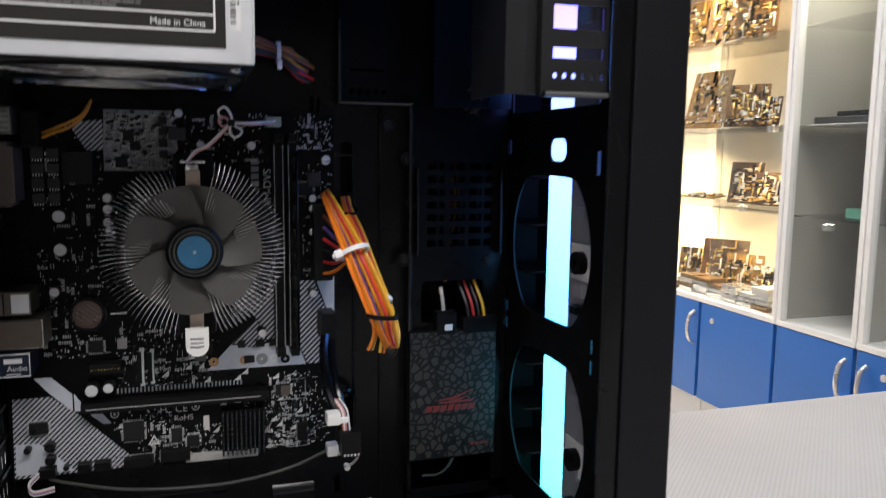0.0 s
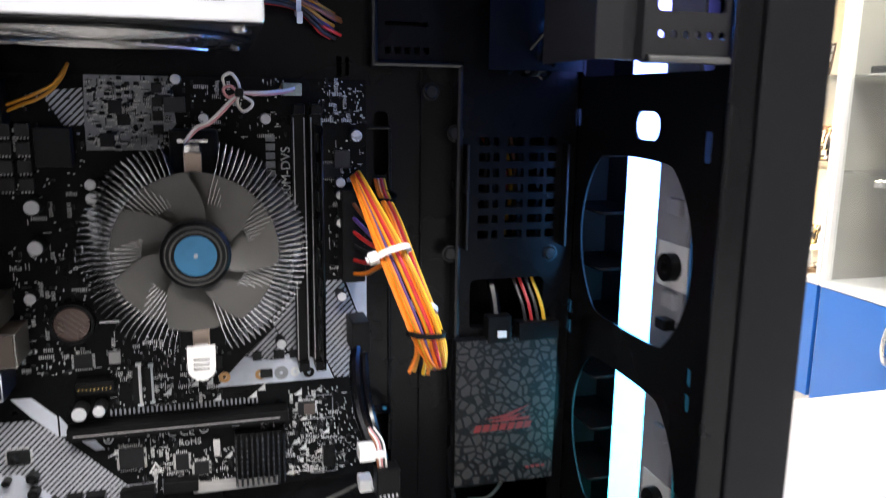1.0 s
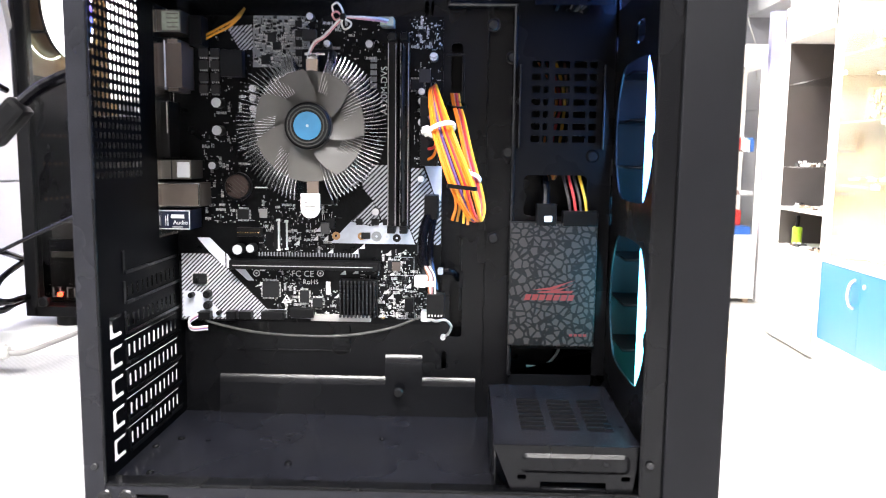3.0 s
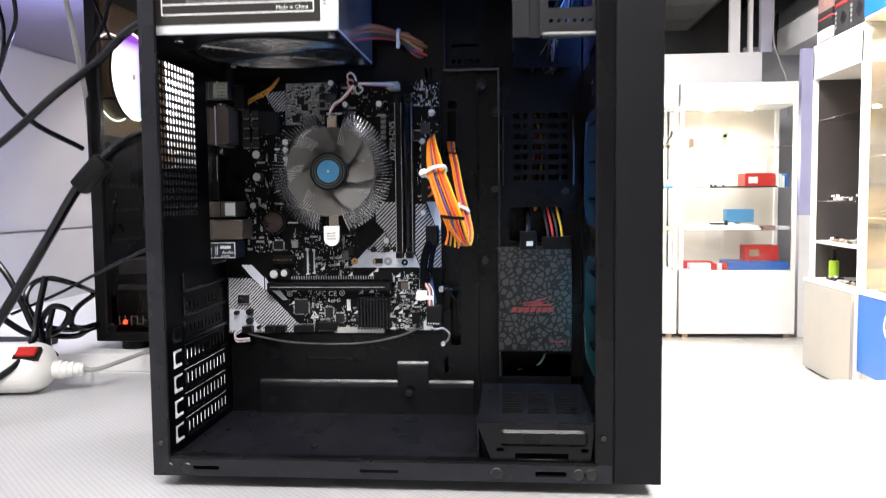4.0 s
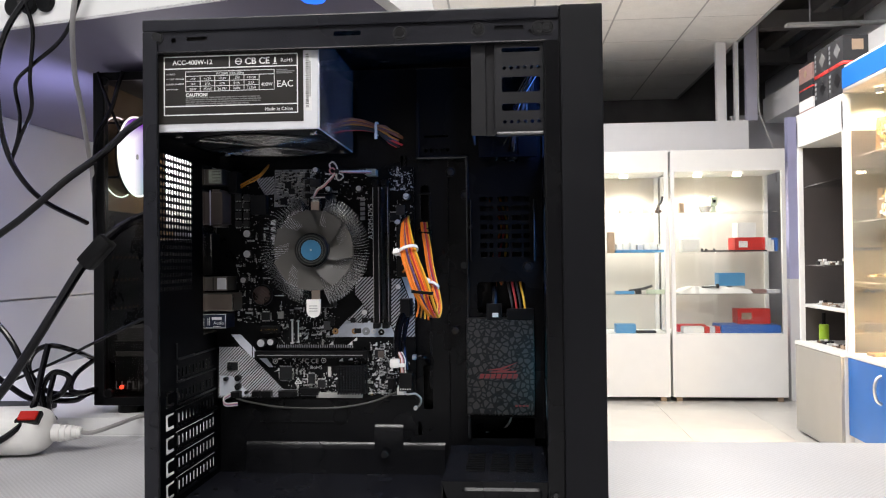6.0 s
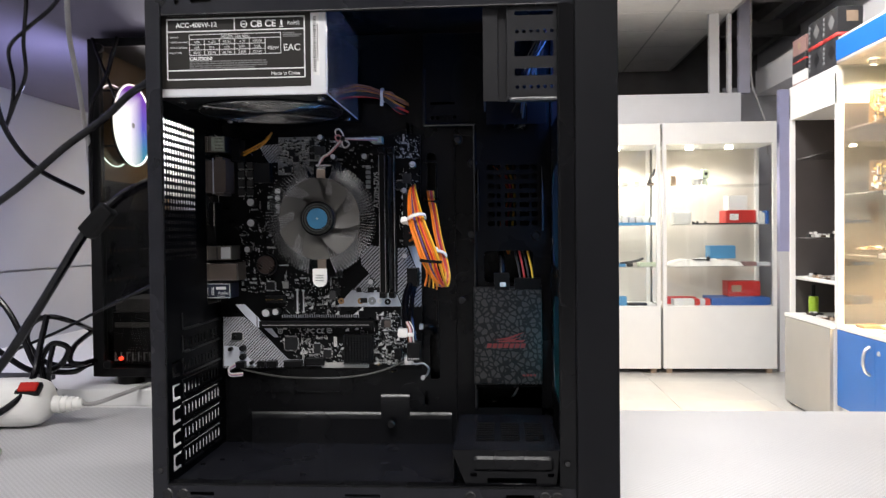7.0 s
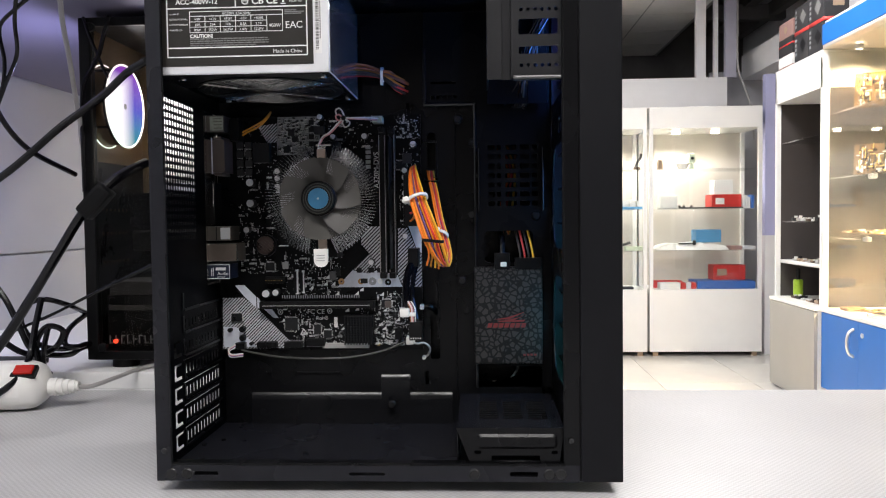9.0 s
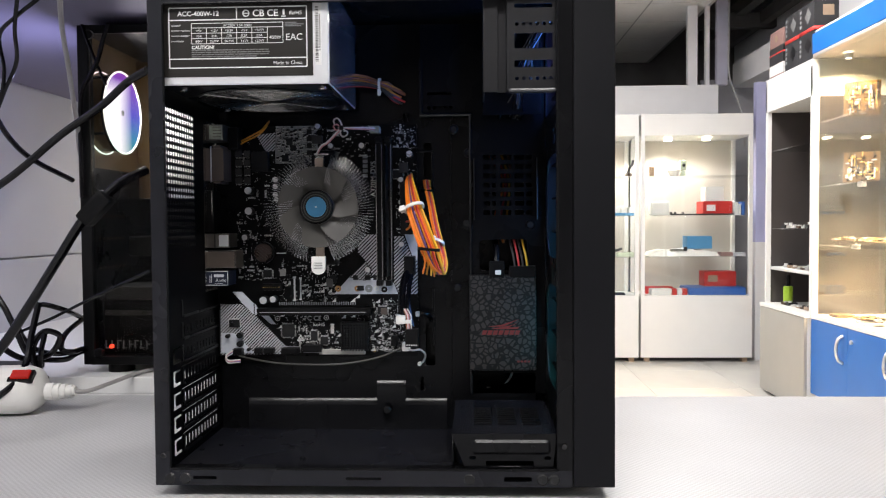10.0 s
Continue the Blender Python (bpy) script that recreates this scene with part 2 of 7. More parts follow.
def fan_light():
    """Frosted disc lit from within: white towards the open side, violet, blue and sea green beyond."""
    m, t, b = nodes_of("rainbow fan light")
    tex = t.nodes.new("ShaderNodeTexCoord")
    sep = t.nodes.new("ShaderNodeSeparateXYZ")
    t.links.new(tex.outputs["Object"], sep.inputs[0])
    up = t.nodes.new("ShaderNodeMapRange")
    up.inputs[1].default_value, up.inputs[2].default_value = 1.190, 1.304
    t.links.new(sep.outputs[2], up.inputs[0])
    ramp = t.nodes.new("ShaderNodeValToRGB")
    el = ramp.color_ramp.elements
    while len(el) < 4:
        el.new(0.5)
    for e, (p, c) in zip(el, ((0.0, (0.0, 0.34, 0.36)), (0.22, (0.01, 0.26, 0.60)), (0.50, (0.06, 0.06, 0.80)), (1.0, (0.32, 0.05, 0.66)))):
        e.position, e.color = p, (*c, 1)
    t.links.new(up.outputs[0], ramp.inputs[0])
    side = t.nodes.new("ShaderNodeMapRange")
    side.inputs[1].default_value, side.inputs[2].default_value = 0.470, 0.514
    t.links.new(sep.outputs[1], side.inputs[0])
    head = t.nodes.new("ShaderNodeMapRange")
    head.inputs[1].default_value, head.inputs[2].default_value = 1.268, 1.296
    t.links.new(sep.outputs[2], head.inputs[0])
    most = t.nodes.new("ShaderNodeMath")
    most.operation = "MAXIMUM"
    t.links.new(side.outputs[0], most.inputs[0])
    t.links.new(head.outputs[0], most.inputs[1])
    mix = t.nodes.new("ShaderNodeMix")
    mix.data_type = "RGBA"
    mix.inputs[6].default_value = (1.6, 1.55, 1.7, 1)
    t.links.new(most.outputs[0], mix.inputs[0])
    t.links.new(ramp.outputs[0], mix.inputs[7])
    t.links.new(mix.outputs[2], b.inputs["Emission Color"])
    b.inputs["Base Color"].default_value = (0.05, 0.05, 0.05, 1)
    b.inputs["Specular IOR Level"].default_value = 0.0
    b.inputs["Emission Strength"].default_value = 1.5
    return m


M["ring"] = fan_light()
M["rim"] = glow("fan rim light", [(0.0, (0.7, 1.0, 0.9)), (0.5, (1.0, 0.95, 0.85)), (1.0, (1.0, 0.85, 0.95))], 2, 1.18, 1.31, 3.0)
# Greyer than the partition: the recess's shade is put into the colour.
M["shade_wall"] = paint("grey wall, shade in its colour", (0.42, 0.42, 0.45), 0.6, scale=6)
# For an added wall out of view that darkens reflections in the case.
M["dark_backdrop"] = paint("dark unseen backdrop", (0.10, 0.095, 0.095), 0.6, scale=6)
# The fan's lilac wash is mixed into this grey.
M["under"] = paint("grey shelf underside, tinted for lilac light", (0.175, 0.162, 0.225), 0.72, spec=0.25, scale=6)
M["dark_face"] = paint("dark painted steel", (0.10, 0.10, 0.10), 0.35, metal=0.6, scale=60)


M["dark_lead"] = paint("dark grey lead", (0.055, 0.055, 0.052), 0.25, scale=60)
M["pale_print"] = paint("bluish white print", (0.60, 0.63, 0.70), 0.5, scale=300, vary=0.1)
M["copper"] = paint("copper ring", (0.45, 0.26, 0.12), 0.35, metal=0.8, scale=300)
M["red_ink"] = paint("dark red print", (0.14, 0.011, 0.010), 0.5, scale=300, vary=0.15)
M["strap"] = paint("brownish steel strap", (0.42, 0.34, 0.28), 0.35, metal=0.7, scale=100)
M["bronze"] = paint("brownish painted steel", (0.16, 0.10, 0.042), 0.45, scale=30)
# Once tan; the fan's bluish light on the packing box is in this colour.
M["tan_card"] = paint("pale card, bluish for the fan-lit box", (0.60, 0.61, 0.66), 0.6, scale=20)
M["board_gold"] = paint("gilded old boards", (0.20, 0.115, 0.035), 0.42, metal=0.15, scale=160, vary=0.6)
M["screw"] = paint("black zinc screw", (0.026, 0.026, 0.027), 0.24, metal=0.5, scale=200)
M["port_metal"] = paint("dull port metal", (0.16, 0.145, 0.13), 0.38, metal=0.8, scale=150)
# Lighter copy of the cream, with the spotlights' brightness in its colour.
M["ivory"] = paint("cabinet back, cream lightened for lamplight", (0.74, 0.69, 0.60), 0.6, scale=8, vary=0.06)
M["bay_steel"] = paint("dark grey pressed steel", (0.0145, 0.0145, 0.016), 0.34, spec=0.3, scale=60)
# Same black coat with light and blue glow put into its colour.
M["lit_coat"] = paint("black powder coat, lightened and blued for light", (0.0092, 0.0095, 0.0128), 0.27, spec=0.30, bump=0.3, bump_scale=900, scale=45, vary=0.35)
M["frosted"] = paint("frosted grey carrier", (0.30, 0.30, 0.32), 0.35, scale=80)
M["navy"] = paint("navy printed film", (0.006, 0.010, 0.028), 0.35, scale=200)
M["mosfet"] = paint("grey transistor package", (0.0165, 0.0165, 0.0175), 0.5, scale=300)
M["pale_port"] = paint("pale greenish port insert", (0.30, 0.33, 0.27), 0.4, scale=300, vary=0.4)
M["dim_print"] = paint("dim grey print", (0.16, 0.16, 0.16), 0.6, scale=400, vary=0.2)
M["liner"] = paint("dark grey inner plastic", (0.030, 0.030, 0.031), 0.5, scale=60)
# ---- builders ----
def part(name, bm, material, parent=None, label="", smooth=35):
    """One mesh object from a bmesh in world coordinates, under a thing or a part."""
    bmesh.ops.recalc_face_normals(bm, faces=bm.faces)
    me = bpy.data.meshes.new(name)
    bm.to_mesh(me)
    bm.free()
    me.materials.append(M[material] if isinstance(material, str) else material)
    me.shade_smooth()
    me.set_sharp_from_angle(angle=radians(smooth))
    sizes = sorted(p.area for p in me.polygons)
    broad = 5 * sizes[len(sizes) // 2]
    for p in me.polygons:
        if p.area > broad:
            p.use_smooth = False
    ob = new(name, me)
    if parent:
        ob.parent = parent
        if parent.type == "EMPTY":
            ob.matrix_parent_inverse = Matrix.Translation(-parent.location)
    if label:
        ob["label"] = label
    return ob


def thing(name, at, label, category, group="", kind=""):
    ob = new(name)
    ob.empty_display_size = 0.05
    ob.location = at
    return tagged(ob, label, category, group, kind)


def box(bm, x0, x1, y0, y1, z0, z1, bevel=0.0, m=None):
    vs = [bm.verts.new((x, y, z)) for x in (x0, x1) for y in (y0, y1) for z in (z0, z1)]
    fs = [bm.faces.new([vs[i] for i in f]) for f in ((0, 1, 3, 2), (4, 6, 7, 5), (0, 4, 5, 1), (2, 3, 7, 6), (0, 2, 6, 4), (1, 5, 7, 3))]
    if bevel:
        es = list({e for f in fs for e in f.edges})
        r = bmesh.ops.bevel(bm, geom=es, offset=bevel, segments=2, affect="EDGES", profile=0.6)
        vs = list({v for v in r["verts"]} | {v for v in vs if v.is_valid})
    if m is not None:
        for v in vs:
            v.co = m @ v.co
    return bm


def one(x0, x1, y0, y1, z0, z1, bevel=0.0):
    return box(bmesh.new(), x0, x1, y0, y1, z0, z1, bevel)


AX = {"x": (Vector((0, 1, 0)), Vector((0, 0, 1)), Vector((1, 0, 0))), "y": (Vector((1, 0, 0)), Vector((0, 0, 1)), Vector((0, 1, 0))), "z": (Vector((1, 0, 0)), Vector((0, 1, 0)), Vector((0, 0, 1)))}


def rod(bm, at, axis, length, r, seg=20, r2=None, cap=0.0):
    """A closed round bar from a point along an axis (its direction by the length's sign); cap rounds the far rim."""
    u, v, n = AX[axis]
    at, r2 = Vector(at), r if r2 is None else r2
    rings = [(0, r), (length, r2)] if not cap else [(0, r), (length - math.copysign(cap, length), r2), (length, r2 - cap)]
    made = []
    for d, rad in rings:
        made.append([bm.verts.new(at + n * d + (u * math.cos(a) + v * math.sin(a)) * rad) for a in (2 * math.pi * i / seg for i in range(seg))])
    for a, b in zip(made, made[1:]):
        for i in range(seg):
            bm.faces.new((a[i], a[(i + 1) % seg], b[(i + 1) % seg], b[i]))
    bm.faces.new(made[0][::-1])
    bm.faces.new(made[-1])
    return bm


def ringbar(bm, at, axis, length, r0, r1, seg=32):
    """A round tube wall."""
    u, v, n = AX[axis]
    at = Vector(at)
    loops = []
    for d, rad in ((0, r0), (0, r1), (length, r1), (length, r0)):
        loops.append([bm.verts.new(at + n * d + (u * math.cos(a) + v * math.sin(a)) * rad) for a in (2 * math.pi * i / seg for i in range(seg))])
    for k in range(4):
        a, b = loops[k], loops[(k + 1) % 4]
        for i in range(seg):
            bm.faces.new((a[i], a[(i + 1) % seg], b[(i + 1) % seg], b[i]))
    return bm


def smooth_path(points, steps=6):
    p = [Vector(q) for q in points]
    p = [2 * p[0] - p[1]] + p + [2 * p[-1] - p[-2]]
    out = []
    for a, b, c, d in zip(p, p[1:], p[2:], p[3:]):
        for i in range(steps):
            s = i / steps
            out.append(0.5 * (2 * b + (c - a) * s + (2 * a - 5 * b + 4 * c - d) * s * s + (3 * b - a - 3 * c + d) * s ** 3))
    return out + [p[-2]]


def tube(bm, points, r, seg=8, steps=6):
    """A round cable along a smooth path."""
    path = smooth_path(points, steps)
    side, last = None, None
    for i, q in enumerate(path):
        way = (path[min(i + 1, len(path) - 1)] - path[max(i - 1, 0)]).normalized()
        if side is None:
            side = way.orthogonal().normalized()
        side = (side - way * side.dot(way)).normalized()
        up = way.cross(side)
        loop = [bm.verts.new(q + (side * math.cos(a) + up * math.sin(a)) * r) for a in (2 * math.pi * k / seg for k in range(seg))]
        if last:
            for k in range(seg):
                bm.faces.new((last[k], last[(k + 1) % seg], loop[(k + 1) % seg], loop[k]))
        else:
            bm.faces.new(loop[::-1])
        last = loop
    bm.faces.new(last)
    return bm


def rrect(a0, a1, b0, b1, r=0.0, n=4):
    """Corner points of a rectangle with rounded corners."""
    if not r:
        return [(a0, b0), (a1, b0), (a1, b1), (a0, b1)]
    pts = []
    for ca, cb, s in ((a1 - r, b0 + r, -90), (a1 - r, b1 - r, 0), (a0 + r, b1 - r, 90), (a0 + r, b0 + r, 180)):
        pts += [(ca + r * math.cos(radians(s + 90 * i / n)), cb + r * math.sin(radians(s + 90 * i / n))) for i in range(n + 1)]
    return pts


def disc(a, b, r, n=20):
    return [(a + r * math.cos(2 * math.pi * i / n), b + r * math.sin(2 * math.pi * i / n)) for i in range(n)]


def sheet(outline, holes, axis, level, thick):
    """A plate with openings cut through it; 2D points lie across the axis."""
    u, v, n = AX[axis]
    bm = bmesh.new()
    edges = []
    for loop in [outline] + list(holes):
        vs = [bm.verts.new(u * a + v * b + n * level) for a, b in loop]
        edges += [bm.edges.new((vs[i], vs[(i + 1) % len(vs)])) for i in range(len(vs))]
    bmesh.ops.triangle_fill(bm, use_beauty=True, use_dissolve=False, edges=edges, normal=n)
    r = bmesh.ops.extrude_face_region(bm, geom=list(bm.faces))
    bmesh.ops.translate(bm, verts=[g for g in r["geom"] if isinstance(g, bmesh.types.BMVert)], vec=n * thick)
    return bm


def text(name, words, size, m, material, parent, label="", align="LEFT", bold=0.0):
    cu = bpy.data.curves.new(name, "FONT")
    cu.body, cu.size, cu.align_x = words, size, align
    cu.extrude, cu.offset = 0.00004, bold
    tmp = new("text_form", cu)
    dg = bpy.context.evaluated_depsgraph_get()
    me = bpy.data.meshes.new_from_object(tmp.evaluated_get(dg))
    bpy.data.objects.remove(tmp)
    me.transform(m)
    me.materials.clear()
    me.materials.append(M[material])
    ob = new(name, me)
    ob.parent = parent
    if parent.type == "EMPTY":
        ob.matrix_parent_inverse = Matrix.Translation(-parent.location)
    if label:
        ob["label"] = label
    return ob


# ---- the shop ----
floor = tagged(part("floor", one(-0.9, 3.3, -3.1, 8.2, -0.06, -0.004), "grout"), "cream glazed floor tiles with thin grey joints", "floor", kind="structure")
tagged(part("wall_west", one(-0.78, -0.66, -3.1, 8.2, 0, 3.4), "wall"), "white wall behind glossy panels", "wall", kind="structure")
# South wall is unseen; its dark colour only shapes the case's reflections.
tagged(part("wall_south", one(-0.66, 3.2, -3.1, -3.0, 0, 3.4), "dark_backdrop"), "unseen dark wall, keeps the case's reflections dark", "wall", kind="structure")
tagged(part("wall_east", one(3.2, 3.3, -3.1, 8.2, 0, 3.4), "partition"), "plain pale wall behind the display row", "wall", kind="structure")
tagged(part("wall_north", one(-0.66, 2.31, 5.83, 5.91, 0, 2.215), "partition"), "pale grey partition that stops short of the roof", "wall", kind="structure")
tagged(part("wall_return", one(2.31, 3.2, 6.30, 6.36, 0, 2.34), "shade_wall"), "wall set back behind the partition, shade in its grey", "wall", kind="structure")
tagged(part("wall_beyond", one(-0.66, 3.2, 8.1, 8.2, 0, 3.4), "void"), "far end of the hall, unlit dark in its colour", "wall", kind="structure")
tagged(part("roof_deck", one(-0.9, 3.3, -3.1, 8.2, 3.4, 3.5), "void"), "roof deck above the open part, unlit dark in its colour", "roof", kind="structure")
# strip of wall between the two runs of cabinets; its lilac is painted blue light
tagged(part("trim", one(2.45, 2.70, 5.36, 5.42, 0, 0.92), "partition"), "pale grey part of the narrow wall strip below the painted light", "trim", kind="structure")
tagged(part("trim", one(2.45, 2.70, 5.36, 5.42, 0.92, 2.15), "lilac"), "narrow wall strip, blue light painted into its upper part", "trim", kind="structure")

# suspended ceiling, tiles in a grid, that ends above the display row
bm = bmesh.new()
for i in range(-2, 5):
    for j in range(-6, 13):
        x0, y0 = i * 0.6 - 0.07, j * 0.6 + 0.35
        x0, x1 = max(x0, -0.66), min(x0 + 0.6, 2.23)
        if x1 - x0 > 0.05:
            box(bm, x0 + 0.008, x1 - 0.008, y0 + 0.008, y0 + 0.592, 2.87, 2.885)
tagged(part("ceiling", bm, "ceiling"), "white mineral ceiling tiles", "ceiling", kind="structure")
bm = box(bmesh.new(), -0.66, 2.23, -3.0, 8.1, 2.873, 2.89)
tagged(part("ceiling_grid", bm, "grid"), "grey metal grid of the suspended ceiling", "ceiling", kind="structure")
tagged(part("trim", one(2.23, 2.25, -3.0, 8.1, 2.865, 3.05), "grid"), "edge of the suspended ceiling", "trim", kind="structure")
for lx, ly, wide, deep, power in LAMPS:
    lamp = thing("ceiling_light", (lx, ly, 2.86), "white ceiling panel light, switched on", "ceiling light", "ceiling panels")
    u, v = wide / 2 - 0.01, deep / 2 - 0.01
    part("diffuser", one(lx - u, lx + u, ly - v, ly + v, 2.855, 2.862), "panel_glow", lamp)
    bm = bmesh.new()
    for s in (-1, 1):
        box(bm, lx + s * (u + 0.01) - 0.01, lx + s * (u + 0.01) + 0.01, ly - v - 0.02, ly + v + 0.02, 2.852, 2.869)
        box(bm, lx - u, lx + u, ly + s * (v + 0.01) - 0.01, ly + s * (v + 0.01) + 0.01, 2.852, 2.869)
    part("frame", bm, "white_lam", lamp)

# posts and beams of the open roof part
for x0, x1, y0, name in ((2.062, 2.140, 5.84, "post"), (2.213, 2.243, 5.85, "post"), (2.300, 2.388, 5.84, "post")):
    tagged(part(name, one(x0, x1, y0, y0 + 0.05, 2.215, 2.87 if x1 < 2.3 else 3.4), "partition" if x1 < 2.3 else "pale_lilac"), "pale upright above the partition", "post", kind="structure")
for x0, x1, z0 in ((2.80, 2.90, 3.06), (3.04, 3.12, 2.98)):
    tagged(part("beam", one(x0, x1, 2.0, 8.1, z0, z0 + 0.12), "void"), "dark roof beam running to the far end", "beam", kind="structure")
tray = thing("cable_tray", (2.5, 4.82, 2.68), "pale grey cable tray hung under the roof", "cable tray")
part("channel", one(2.26, 3.19, 4.79, 4.85, 2.680, 2.700, 0.002), "grid", tray)
for x in (2.42, 2.95):
    part("hanger", rod(bmesh.new(), (x, 4.82, 2.700), "z", 0.70, 0.005, 8), "grid", tray)
drop = thing("wall_cable", (2.37, 5.82, 2.3), "pale cable coming down beside the lilac post", "cable")
part("lead", tube(bmesh.new(), [(2.394, 5.83, 3.35), (2.394, 5.83, 2.70), (2.392, 5.82, 2.32), (2.43, 5.81, 2.17), (2.50, 5.80, 1.95), (2.52, 5.80, 1.70)], 0.008, 8), "grey_cable", drop)
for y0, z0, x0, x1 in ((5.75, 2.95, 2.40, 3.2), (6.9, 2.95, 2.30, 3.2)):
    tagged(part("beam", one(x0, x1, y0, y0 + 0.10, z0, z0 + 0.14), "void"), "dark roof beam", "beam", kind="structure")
tagged(part("duct", one(2.55, 2.75, 3.2, 6.2, 2.25, 2.455), "partition"), "pale grey boxed duct under the roof", "duct", kind="structure")

# floor tiles, 60 cm
me = None
for i in range(0, 6):
    for j in range(0, 10):
        if me is None:
            tile = part("tile", one(0, 0.597, 0, 0.597, -0.004, 0.0), "tile", floor)
            me = tile.data
        else:
            tile = new("tile", me)
            tile.parent = floor
        tile.location = (-0.39 + 0.6 * i, -0.45 + 0.6 * j, 0)

# wall panels behind the desk, with open seams
for k, (z0, z1) in enumerate(((0.87, 1.0155), (1.0195, 1.368))):
    for y0, y1 in ((-0.9, 0.30), (0.303, 1.50), (1.503, 2.7)):
        tagged(part("wall_panel", one(-0.662, -0.65, y0, y1, z0, z1, 0.001), "wall"), "white glossy wall panel", "wall panel", "wall panels", kind="structure")

# ---- desk, rear table, overhead shelf ----
desk = thing("desk", (0.4, -0.3, 0), "pale grey desk with a fine dotted laminate top", "desk")
part("desktop", one(-0.65, 1.75, -0.95, 0.386, 0.815, 0.85, 0.002), "desk", desk)
part("side_panel", one(-0.62, -0.59, -0.9, 0.34, 0, 0.815), "white_lam", desk)
part("side_panel", one(1.68, 1.71, -0.9, 0.34, 0, 0.815), "white_lam", desk)
part("modesty_panel", one(-0.59, 1.68, 0.30, 0.318, 0.2, 0.815), "white_lam", desk)

rear = thing("rear_table", (-0.2, 0.8, 0), "white table a little higher than the desk, behind it", "table")
part("tabletop", one(-0.65, 0.33, 0.390, 1.15, 0.850, 0.874, 0.002), "white_lam", rear)
part("edge_band", one(-0.65, 0.33, 0.3895, 0.408, 0.836, 0.850, 0.001), "white_lam", rear)
part("side_panel", one(0.30, 0.325, 0.42, 1.1, 0, 0.836), "white_lam", rear)
part("side_panel", one(-0.62, -0.595, 0.42, 1.1, 0, 0.836), "white_lam", rear)

shelf = thing("overhead_shelf", (-0.2, 0.6, 1.37), "white shelf box above the tables, dark underside tinted for lilac light", "shelf")
FA, FB = Vector((-0.65, 0.339, 0)), Vector((0.150, 0.140, 0))
low = [(FA.x, FA.y), (FB.x, FB.y), (0.20, 0.33), (0.20, 1.16), (-0.65, 1.16)]
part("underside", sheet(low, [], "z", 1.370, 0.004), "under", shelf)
part("top_board", sheet([(a, b + 0.003) for a, b in low], [], "z", 1.452, 0.018), "white_lam", shelf)
along = (FB - FA).normalized()
out = Vector((along.y, -along.x, 0))


def bar_along(bm, s0, s1, d0, d1, z0, z1):
    p = [FA + along * s + out * d for s in (s0, s1) for d in (d0, d1)]
    vs = [bm.verts.new((q.x, q.y, z)) for q in p for z in (z0, z1)]
    for f in ((0, 1, 3, 2), (4, 6, 7, 5), (0, 4, 5, 1), (2, 3, 7, 6), (0, 2, 6, 4), (1, 5, 7, 3)):
        bm.faces.new([vs[i] for i in f])
    return bm


span = (FB - FA).length
part("fascia", bar_along(bmesh.new(), 0, span, -0.016, 0.0, 1.3705, 1.452), "white_lam", shelf)
part("metal_rail", bar_along(bmesh.new(), 0, span * 0.62, 0.0005, 0.012, 1.428, 1.452), "zinc", shelf)
bm = bmesh.new()
vs = [(0.150, 0.140), (0.166, 0.140), (0.216, 0.33), (0.20, 0.33)]
part("end_panel", sheet(vs, [], "z", 1.3705, 0.08), "white_lam", shelf)
for s in (0.379, 0.403, 0.428):
    p = FA + along * s
    bm = bmesh.new()
    rod(bm, (0, 0, 0), "y", -0.006, 0.0125, 28, cap=0.002)
    bmesh.ops.transform(bm, matrix=Matrix.Translation((p.x, p.y, 1.398)) @ Matrix.Rotation(math.atan2(along.y, along.x), 4, "Z"), verts=bm.verts)
    part("grommet", bm, "soft", shelf, "black round cable grommet")
# No lamp here: a glowing disc added for a blue led's reflection.
led = thing("shelf_gleam", (0.102, 0.176, 1.369), "blue gleam on the shelf underside, added as a glowing disc", "lamp")
part("lens", rod(bmesh.new(), (0.102, 0.176, 1.3695), "z", -0.003, 0.013, 24, cap=0.001), "led_gleam", led)


# ---- the open computer case ----
case = thing("computer_case", (0.19, 0.095, 0.85), "black steel tower case, side panel off, on the desk", "computer case")


def hexa(a, b, ra, rb):
    return [(a + ra * c, b + rb * s) for c, s in ((1, 0.5), (0.4, 1), (-0.4, 1), (-1, 0.5), (-1, -0.5), (-0.4, -1), (0.4, -1), (1, -0.5))]


# rear wall with fan vent, port opening and slot covers
holes = [rrect(0.020, 0.150, 1.208, 1.280, 0.004), rrect(0.122, 0.166, 1.014, 1.186)]
for i in range(13):
    for j in range(20):
        holes.append(hexa(0.0232 + 0.0058 * i, 1.0630 + 0.0063 * j, 0.0019, 0.0021))
SLOTS = [0.8806 + 0.0207 * k for k in range(7)]
for k, z in enumerate(SLOTS):
    for i in range(11 if k < 6 else 0):
        holes.append(rrect(0.0626 + 0.0083 * i, 0.0654 + 0.0083 * i, z - 0.0041, z + 0.0041))
    if k < 4:
        holes.append(rrect(0.057, 0.150, z + 0.0082, z + 0.0088))
    if k < 5:
        holes.append([(0.0365, z - 0.0072), (0.0535, z - 0.0072), (0.0525, z - 0.0045), (0.0425, z - 0.0045), (0.0405, z - 0.002), (0.0405, z + 0.004), (0.0425, z + 0.0052), (0.0525, z + 0.0052), (0.0535, z + 0.0072), (0.0365, z + 0.0072)])
part("rear_panel", sheet(rrect(0.0, 0.19, 0.862, 1.291), holes, "x", 0.0, 0.0003), "shaded_steel", case)
